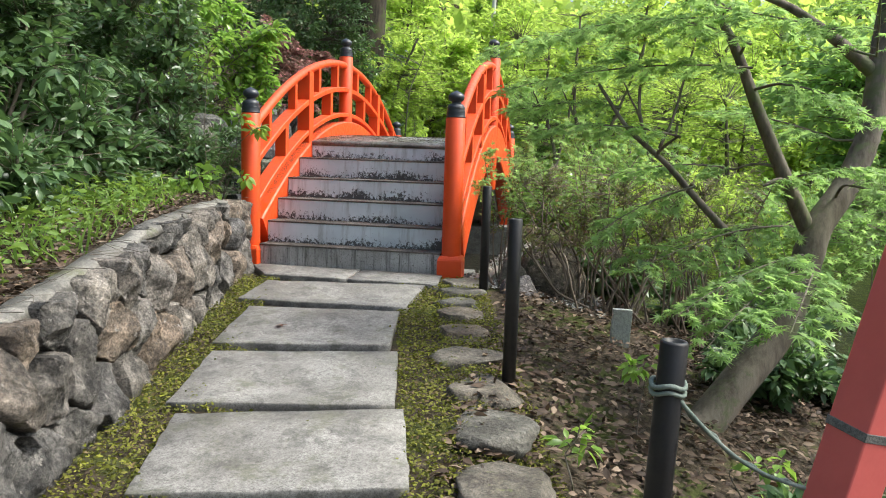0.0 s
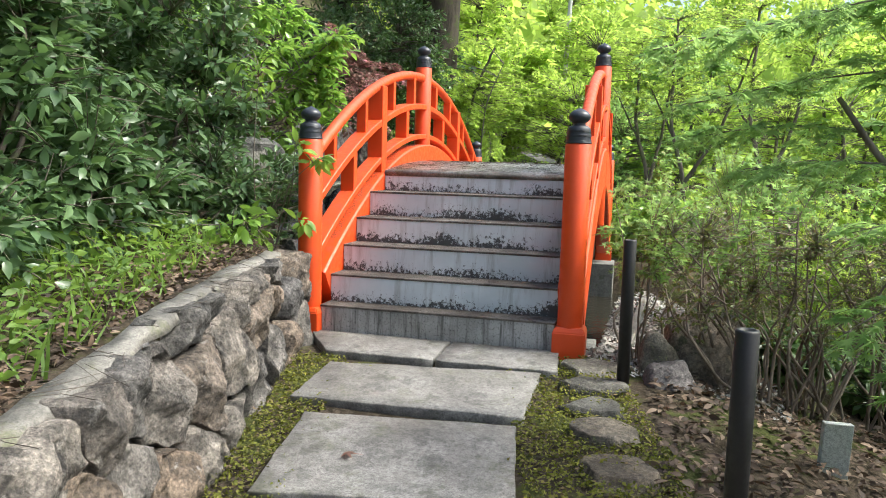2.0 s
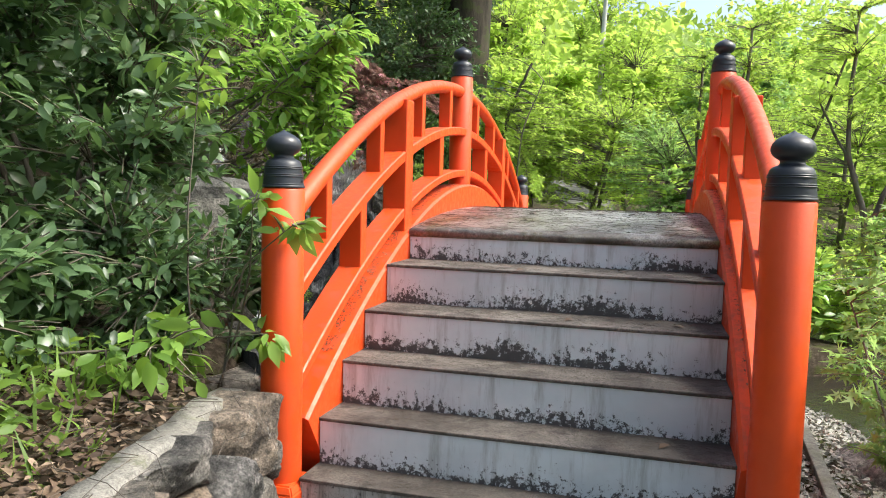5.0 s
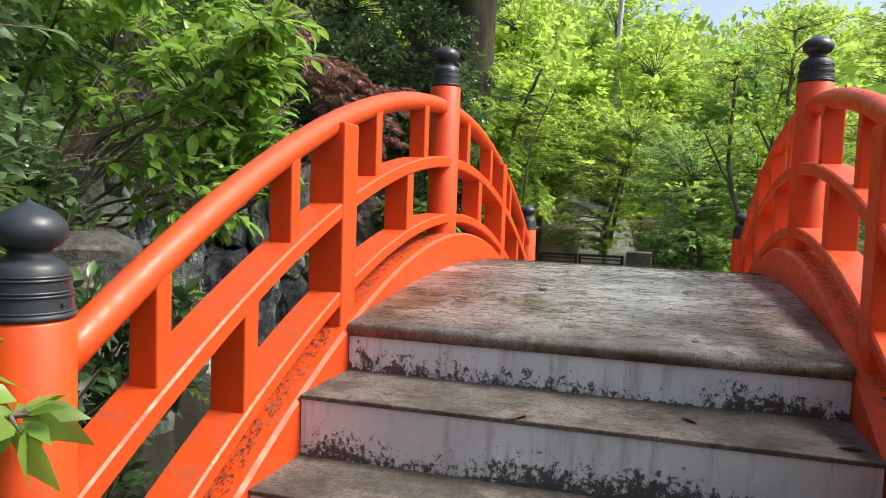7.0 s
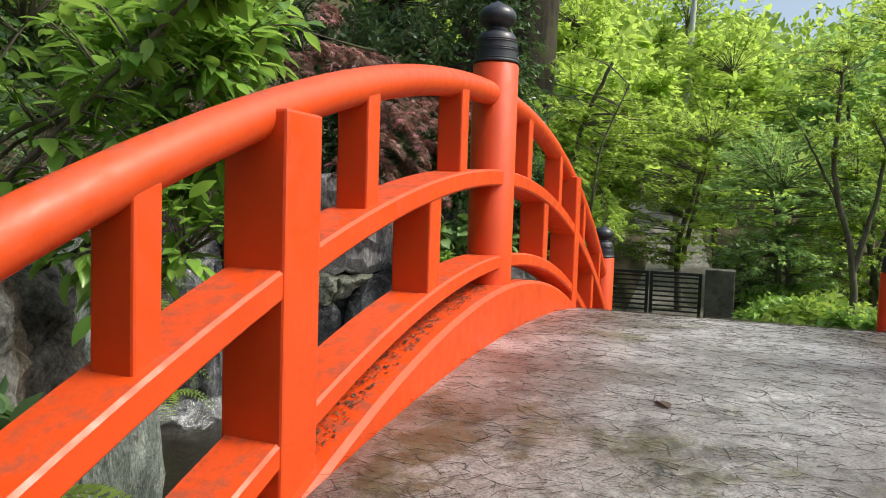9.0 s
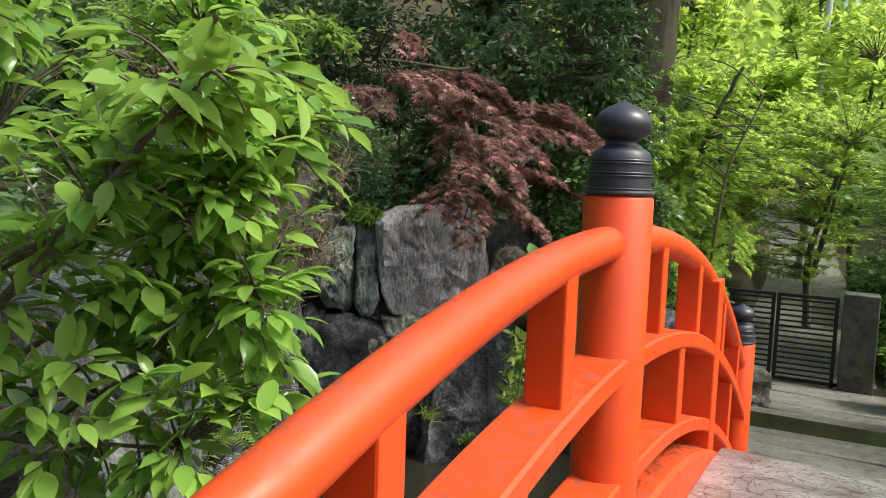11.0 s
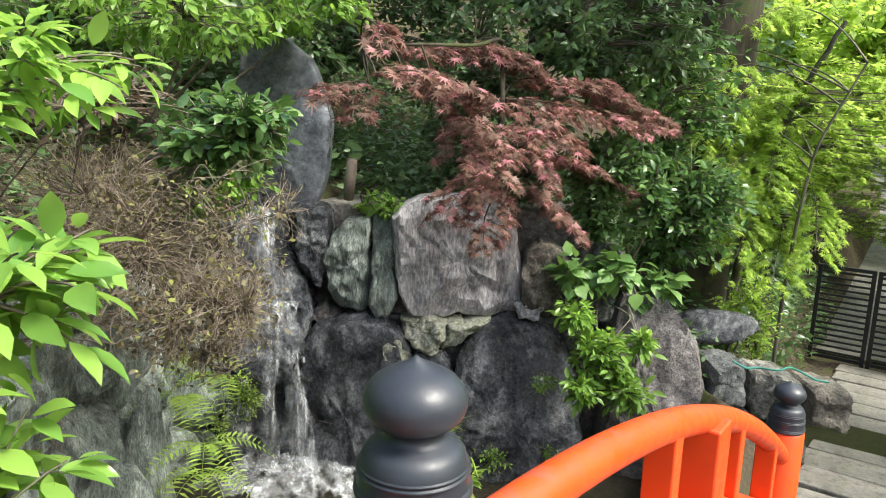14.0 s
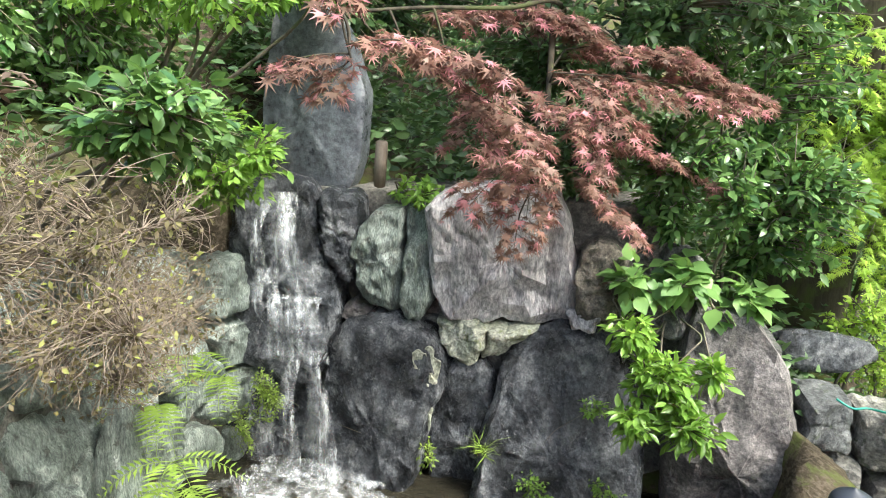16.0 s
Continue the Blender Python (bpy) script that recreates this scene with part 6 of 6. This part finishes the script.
for k, (x, y, c) in enumerate(((1.72, -0.05, ((1.6, 0.0, 0.55), (0.46, 0.38, 0.42), 520)), (2.25, 0.1, ((2.2, 0.1, 0.5), (0.5, 0.4, 0.44), 560)), (2.8, 0.2, ((2.8, 0.2, 0.5), (0.5, 0.4, 0.46), 560)))):
    shrub("azalea", "sparse brownish azalea with many thin bare stems", x, y, [c], SMALL, 0.034, 5, LEAF_AZALEA, 520 + k, bark=TWIG, n_stems=24, r=0.010, run=0.2, mess=0.12, twig_r=0.003, group="azaleas")
for k, (x, y, z) in enumerate(((3.0, 1.5, 0.35), (3.9, 1.4, 0.4), (2.7, 2.5, 0.5), (4.9, 2.2, 0.6), (3.6, 3.2, 0.3))):
    shrub("streamside_shrub", "pale green fine-leaved shrub growing by the stream", x, y, [((x, y, z), (0.7, 0.6, 0.6), 150)], MAPLE, 0.065, 13, LEAF_MAPLE if k % 2 else LEAF_BRIGHT, 580 + k, bark=TWIG, n_stems=5, r=0.008, twig_r=0.003, z=-0.95, group="streamside shrubs")
shrub("light_shrub", "light green fine shrub by the bridge post", 1.25, 0.05, [((1.3, 0.1, 0.75), (0.35, 0.3, 0.4), 70)], MAPLE, 0.05, 10, LEAF_MAPLE, 530, bark=TWIG, n_stems=4, r=0.007, twig_r=0.003)
shrub("light_shrub", "light green fine shrub by the stream", 2.3, 1.5, [((2.2, 1.6, 0.7), (0.8, 0.6, 0.6), 150)], MAPLE, 0.06, 12, LEAF_MAPLE, 532, bark=TWIG, n_stems=4, r=0.008, twig_r=0.003, z=-0.6)
shrub("light_shrub", "light green fine shrub on the gravel bank", 1.9, 0.9, [((1.8, 1.0, 0.9), (0.7, 0.5, 0.5), 120)], MAPLE, 0.055, 12, LEAF_MAPLE, 531, bark=TWIG, n_stems=4, r=0.008, twig_r=0.003)
for k, (x, y, s) in enumerate(((3.1, -0.9, 0.45), (3.3, -0.2, 0.5), (2.9, -2.9, 0.35), (3.6, -2.6, 0.5), (4.2, -0.5, 0.7), (4.6, 1.0, 0.8), (3.5, 0.9, 0.6), (2.2, 0.75, 0.36), (2.9, 0.8, 0.42), (1.85, 0.9, 0.3))):
    z = gz(x, y)
    shrub("ground_shrub", "low dark green shrub on the slope", x, y, [((x, y, z + s * 0.5), (s, s * 0.8, s * 0.5), 110)], BROAD, 0.10, 12, LEAF_DARK, 540 + k, run=0.3, group="slope shrubs")
for k, (x, y, h) in enumerate(((2.12, -2.3, 0.36), (2.35, -1.7, 0.3), (1.85, -2.9, 0.16), (2.5, -3.2, 0.25), (2.7, -2.6, 0.25))):
    z = gz(x, y)
    shrub("young_plant", "small bright green plant in the leaf litter", x, y, [((x, y, z + h), (0.1, 0.1, 0.07), 7)], BROAD, 0.075, 5, LEAF_MID, 560 + k, n_stems=0, r=0.004, twig_r=0.003, group="young plants")


# ---- ground cover ----
def scatter(name, label, category, n, place, blank, size, mat, seed, tilt=0.5, rise=0.0, upright=False, keep=None):
    rg = np.random.default_rng(seed)
    xy = place(rg, n)
    x, y = xy[:, 0], xy[:, 1]
    if keep is not None:
        k = keep(x, y)
        x, y = x[k], y[k]
    z = ground(x, y) - 0.02 + rise * rg.random(len(x))
    a = rg.normal(size=(len(x), 3)) * np.array([1, 1, 0.35])
    if upright:
        a[:, 2] = np.abs(a[:, 2]) + 1.3
    else:
        a[:, 2] *= tilt
    u = rg.normal(size=(len(x), 3)) * tilt
    u[:, 2] += 1
    ob = link(name, leaves(name, np.stack([x, y, z], 1), a, u, size * rg.uniform(0.5, 1.3, len(x)), blank), mat)
    return tagged(ob, label, category, "", "stuff")


def rect(x0, x1, y0, y1):
    return lambda rg, n: np.stack([rg.uniform(x0, x1, n), rg.uniform(y0, y1, n)], 1)


scatter("leaf_litter", "brown fallen leaves on the slope", "leaf litter", 17000, rect(1.35, 4.6, -5.5, 0.3), BROAD, 0.055, LEAF_DRY, 71, 0.45, 0.05)
scatter("leaf_litter", "brown fallen leaves behind the wall", "leaf litter", 8000, lambda rg, n: (lambda y: np.stack([wall_x(y) - 0.20 - rg.gamma(1.6, 0.25, n), y], 1))(rg.uniform(-6, 0.0, n)), BROAD, 0.05, LEAF_DRY, 72, 0.5, 0.04)
scatter("cap_debris", "dry leaves and soil crumbs on the wall's capping", "leaf litter", 2600, lambda rg, n: (lambda y: np.stack([wall_x(y) - 0.24 - np.abs(rg.normal(0, 0.07, n)) + 0.10 * np.sin(y * 3.1) ** 4, y], 1))(rg.uniform(-6, -0.3, n)), BROAD, 0.035, LEAF_DRY, 79, 0.6, 0.10)
scatter("moss", "low green and brown moss beside the slabs", "moss", 70000, lambda rg, n: (lambda y: np.stack([wall_x(y) + rg.uniform(0.0, 2.0, n), y], 1))(rg.uniform(-5.6, -0.05, n)), SMALL, 0.022, MOSS, 73, 0.9, 0.028, False, lambda x, y: (x > wall_x(y) + 0.02) & (x < 1.3 - 0.243 * (y + 0.9)) & ((np.abs(x - 0.175 + 0.243 * (y + 0.9)) > 0.46) | (np.abs(np.mod(y + 0.02 + 0.2 * (x - 0.175 + 0.243 * (y + 0.9)), 0.745) - 0.02) < 0.05)) & ((y < -0.5) | (x > 0.82)))
scatter("weeds", "bright green weeds and grass on the bank", "weeds", 4300, lambda rg, n: (lambda y: np.stack([wall_x(y) - 0.28 - rg.gamma(2.2, 0.32, n), y], 1))(rg.uniform(-6, -0.3, n)), BROAD, 0.055, LEAF_GRASS, 74, 0.7, 0.17)
scatter("grass", "thin bright grass blades on the bank", "grass", 1300, lambda rg, n: (lambda y: np.stack([wall_x(y) - 0.25 - rg.gamma(2.0, 0.3, n), y], 1))(rg.uniform(-6, -0.3, n)), BLADE, 0.17, LEAF_GRASS, 75, 0.5, 0.02, True)
scatter("gravel", "pale gravel and dead leaves on the stream bank", "gravel", 12000, rect(0.95, 2.1, -0.3, 2.7), SMALL, 0.035, PEBBLE, 76, 0.8, 0.02)
scatter("undergrowth", "dense dark green undergrowth on the wooded slope", "undergrowth", 60000, rect(-9, -1.9, -7, 15), BROAD, 0.12, LEAF_DARK, 77, 0.8, 0.5, False, lambda x, y: (basin_distance(x, y) > 0.25))
scatter("undergrowth", "green undergrowth beneath the far trees", "undergrowth", 22000, rect(1.4, 16, 5, 24), BROAD, 0.16, LEAF_MID, 78, 0.8, 0.4, False, lambda x, y: (basin_distance(x, y) > 0.1))

# wooded hillside in the distance
rgf = np.random.default_rng(99)
n = 42000
hx, hy = rgf.uniform(-60, 75, n), rgf.uniform(27, 95, n)
hz = ground(hx, hy) + 7.0 * np.abs(np.sin(hx * 0.35 + np.cos(hy * 0.21) * 2) * np.sin(hy * 0.31 + hx * 0.12)) * rgf.random(n) ** 0.4 + 0.5
ob = link("far_wood", leaves("far_wood", np.stack([hx, hy, hz], 1), rgf.normal(size=(n, 3)), rgf.normal(size=(n, 3)) + np.array([0, -0.4, 1.0]), rgf.uniform(0.5, 1.5, n), SMALL), LEAF_BRIGHT)
tagged(ob, "sunlit green wooded hillside in the distance", "woods", "", "stuff")


# fallen needles and twigs on deck, treads and slabs
NEEDLE = bark_mat("fallen_needle", (0.045, 0.038, 0.03), (0.13, 0.11, 0.09))


def needles(label, pos, seed, ln=0.05):
    rg = np.random.default_rng(seed)
    n = len(pos)
    a = rg.normal(size=(n, 3)) * np.array([1, 0.85, 0.03])
    u = np.tile(np.array([0, 0, 1.0]), (n, 1))
    blank = (np.array([(-0.006, 0, 0), (0.006, 0, 0.015), (0.145, 0.5, 0.04), (0.157, 0.49, 0.03), (-0.01, 1.0, 0.0)]), np.array([(0, 1, 3), (0, 3, 2), (2, 3, 4)]))
    return tagged(link("fallen_needles", leaves("fallen_needles", pos, a, u, ln * rg.uniform(0.4, 1.5, n), blank), NEEDLE), label, "needles", "", "stuff")


rgn = np.random.default_rng(17)
ny = 1.26 + 2.64 * rgn.random(4600) ** 1.2
nx = rgn.uniform(-0.75, 0.75, 4600)
needles("dark fallen needles scattered on the bridge deck", np.stack([nx, ny, deck_z(ny) + 0.0025], 1), 18, 0.075)
rows_n = []
for k in range(5):
    m = 900
    rows_n.append(np.stack([rgn.uniform(-0.74, 0.74, m), rgn.uniform(STEPS[k][0], STEPS[k + 1][0] - 0.01, m), np.full(m, STEPS[k][2] + 0.003)], 1))
needles("dark fallen needles on the bridge steps", np.concatenate(rows_n), 19, 0.045)
my = rgn.uniform(-5, -0.05, 700)
mx = 0.18 - 0.243 * (my + 0.9) + rgn.uniform(-0.5, 0.5, 700)
needles("dark fallen needles on the stone slabs", np.stack([mx, my, path_z(my) + 0.0165], 1), 20, 0.04)
DRY_SPOTS = [(0.32, 2.05, 0), (-0.2, 1.9, 0), (0.55, 0.3, 2), (0.62, 0.08, 1), (0.35, 1.05, 5), (-0.1, 0.95, 5), (0.68, 0.98, 5), (0.6, 0.72, 4), (0.15, 0.75, 4)]
for k, (x, y, st_k) in enumerate(DRY_SPOTS):
    z = deck_z(y) + 0.004 if st_k == 0 else STEPS[st_k - 1][2] + 0.004
    lf = link("fallen_leaf", leaves("fallen_leaf", np.zeros((1, 3)), np.array([[math.cos(k * 2.1), math.sin(k * 2.1), 0.1]]), np.array([[0.1, 0.1, 1.0]]), np.array([0.07]), BROAD), LEAF_DRY)
    lf.location = (x, y, z)
    tagged(lf, "curled dry brown leaf lying on the bridge", "leaf", "fallen leaves")
red = link("fallen_leaf", leaves("fallen_leaf", np.zeros((1, 3)), np.array([[1.0, 0.2, 0.05]]), np.array([[0.0, 0.1, 1.0]]), np.array([0.085]), MAPLE), LEAF_RED)
red.location = (0.10, -1.72, pz(-1.72) + 0.006)
tagged(red, "pinkish red leaf fallen on a stone slab", "leaf", "fallen leaves")

# small growth by the pool
shrub("rock_plant", "small bright green plants on the wet rock", -5.05, 5.95, [(wp(-0.55, 0.2, 0.32), (0.24, 0.08, 0.22), 120), (wp(-0.75, -0.1, 0.32), (0.2, 0.08, 0.25), 50), (wp(0.7, -0.12, 0.36), (0.1, 0.06, 0.18), 16)], SMALL, 0.032, 9, LEAF_FERN, 601, z=-0.1, n_stems=0, r=0.003, twig_r=0.002)
shrub("rock_plant", "small green sprigs at the foot of the rocks", -3.5, 6.7, [(wp(1.45, -0.2, 0.42), (0.2, 0.08, 0.12), 26), (wp(1.85, 0.45, 0.42), (0.12, 0.06, 0.1), 16), (wp(2.0, -0.2, 0.42), (0.2, 0.06, 0.12), 20)], SMALL, 0.04, 8, LEAF_MID, 602, z=-0.3, n_stems=0, r=0.003, twig_r=0.002)
rgt = np.random.default_rng(33)
tp0 = np.tile(np.array(wp(1.1, -0.02, 0.36)), (60, 1)) + rgt.normal(0, 0.02, (60, 3))
ta = rgt.normal(size=(60, 3)) * np.array([0.8, 0.8, 0.3]) + np.array([0.15, -0.2, 0.7])
tagged(link("grass_tuft", leaves("grass_tuft", tp0, ta, rgt.normal(size=(60, 3)) + np.array([0, 0, 1.0]), rgt.uniform(0.12, 0.26, 60), (BLADE[0] * np.array([0.45, 1, 1]), BLADE[1])), LEAF_FERN), "tuft of thin green grass on the rocks", "grass")
for k, (x, y, h) in enumerate(((-1.50, 3.62, 1.55), (-1.62, 3.85, 1.42), (-1.40, 3.4, 1.3))):
    line_p = [np.array((x - 0.15, y - 0.1, -0.7)), np.array((x - 0.03, y, h * 0.4)), np.array((x, y, h * 0.8)), np.array((x + 0.05, y - 0.03, h + 0.02)), np.array((x + 0.1, y - 0.05, h - 0.04))]
    plant("tall_weed", "tall pale green weed with feathery tips", "weed", (x, y, -0.7), [(line_p, 0.007, 0.003)], [((x, y, h * 0.88), (0.08, 0.08, 0.2), 12), ((x - 0.03, y, h * 0.6), (0.06, 0.06, 0.2), 8)], SMALL, 0.045, 9, LEAF_FERN, LEAF_FERN, 610 + k, run=0.1, twig_r=0.002, group="tall weeds")
log = part("log", lathe([(0.0, -0.17), (0.04, -0.165), (0.045, 0.0), (0.042, 0.165), (0.0, 0.17)], 14), TWIG, None, "", True)
log.matrix_world = Matrix.Translation(wp(0.26, 1.95, 0.1)) @ Euler((radians(8), radians(14), 0)).to_matrix().to_4x4()
tagged(log, "short pale log wedged beside the slate", "log")
HOSE = paint_mat("green_hose", (0.02, 0.22, 0.17), (0.05, 0.12, 0.1))
hp = [np.array(wp(3.38 + 0.09 * t, 0.60 - 0.03 * math.sin(t * 0.9) - 0.015 * t, 0.22 + 0.04 * math.sin(t * 2))) for t in np.linspace(0, 9, 40)]
tagged(link("hose", tube_mesh("hose", [(hp, 0.008, 0.008)], 8), HOSE, None, "", True), "teal garden hose lying over the rocks", "hose")
PALE = bark_mat("pale_trunk_bark", (0.42, 0.42, 0.38), (0.62, 0.62, 0.58))
pole_ob = link("pale_trunk", tube_mesh("pale_trunk", [([(-1.3, 20, -0.2), (-1.16, 20, 4.2), (-1.09, 20, 6.5), (-1.0, 20, 9)], 0.09, 0.06)], 10), PALE, None, "", True)
tagged(pole_ob, "slender pale bare trunk among the far trees", "tree")

rgc = np.random.default_rng(44)
cy = rgc.uniform(-4.5, -0.2, 130)
cpos = np.stack([wall_x(cy) - 0.2 + rgc.normal(0, 0.09, 130), cy, path_z(cy) + 0.62 + 0.02 * rgc.random(130)], 1)
tw = []
for p in cpos:
    a = rgc.normal(size=3) * np.array([0.6, 1.0, 0.06])
    a /= np.linalg.norm(a)
    b = np.cross(a, [0, 0, 1.0]) * rgc.uniform(-0.05, 0.05)
    L = rgc.uniform(0.08, 0.3)
    tw.append(([p - a * L / 2, p + b, p + a * L / 2], 0.0013, 0.0007))
tagged(link("fallen_twigs", tube_mesh("fallen_twigs", tw, 4), NEEDLE, None, "", True), "thin fallen twigs lying on the wall's capping", "twigs", "", "stuff")

# dirt gathered on the top of the edge beams
rgd = np.random.default_rng(55)
for side in (-1, 1):
    dy = rgd.uniform(0.35, 4.85, 3600)
    dx = side * (0.805 + 0.10 * rgd.random(3600))
    dpos = np.stack([dx, dy, np.array([string_z(v) for v in dy]) + 0.003], 1)
    slope = np.array([string_z(v + 0.01) - string_z(v - 0.01) for v in dy]) / 0.02
    run_d = np.stack([rgd.normal(0, 0.6, 3600), np.ones(3600) * rgd.choice((-1, 1), 3600), np.zeros(3600)], 1)
    run_d[:, 2] = run_d[:, 1] * slope
    face = np.stack([rgd.normal(0, 0.2, 3600), -slope, np.ones(3600)], 1)
    tagged(link("beam_dirt", leaves("beam_dirt", dpos, run_d, face, rgd.uniform(0.004, 0.015, 3600), SMALL), LEAF_DRY), "brown dirt and leaf crumbs on the red edge beam", "dirt", "", "stuff")
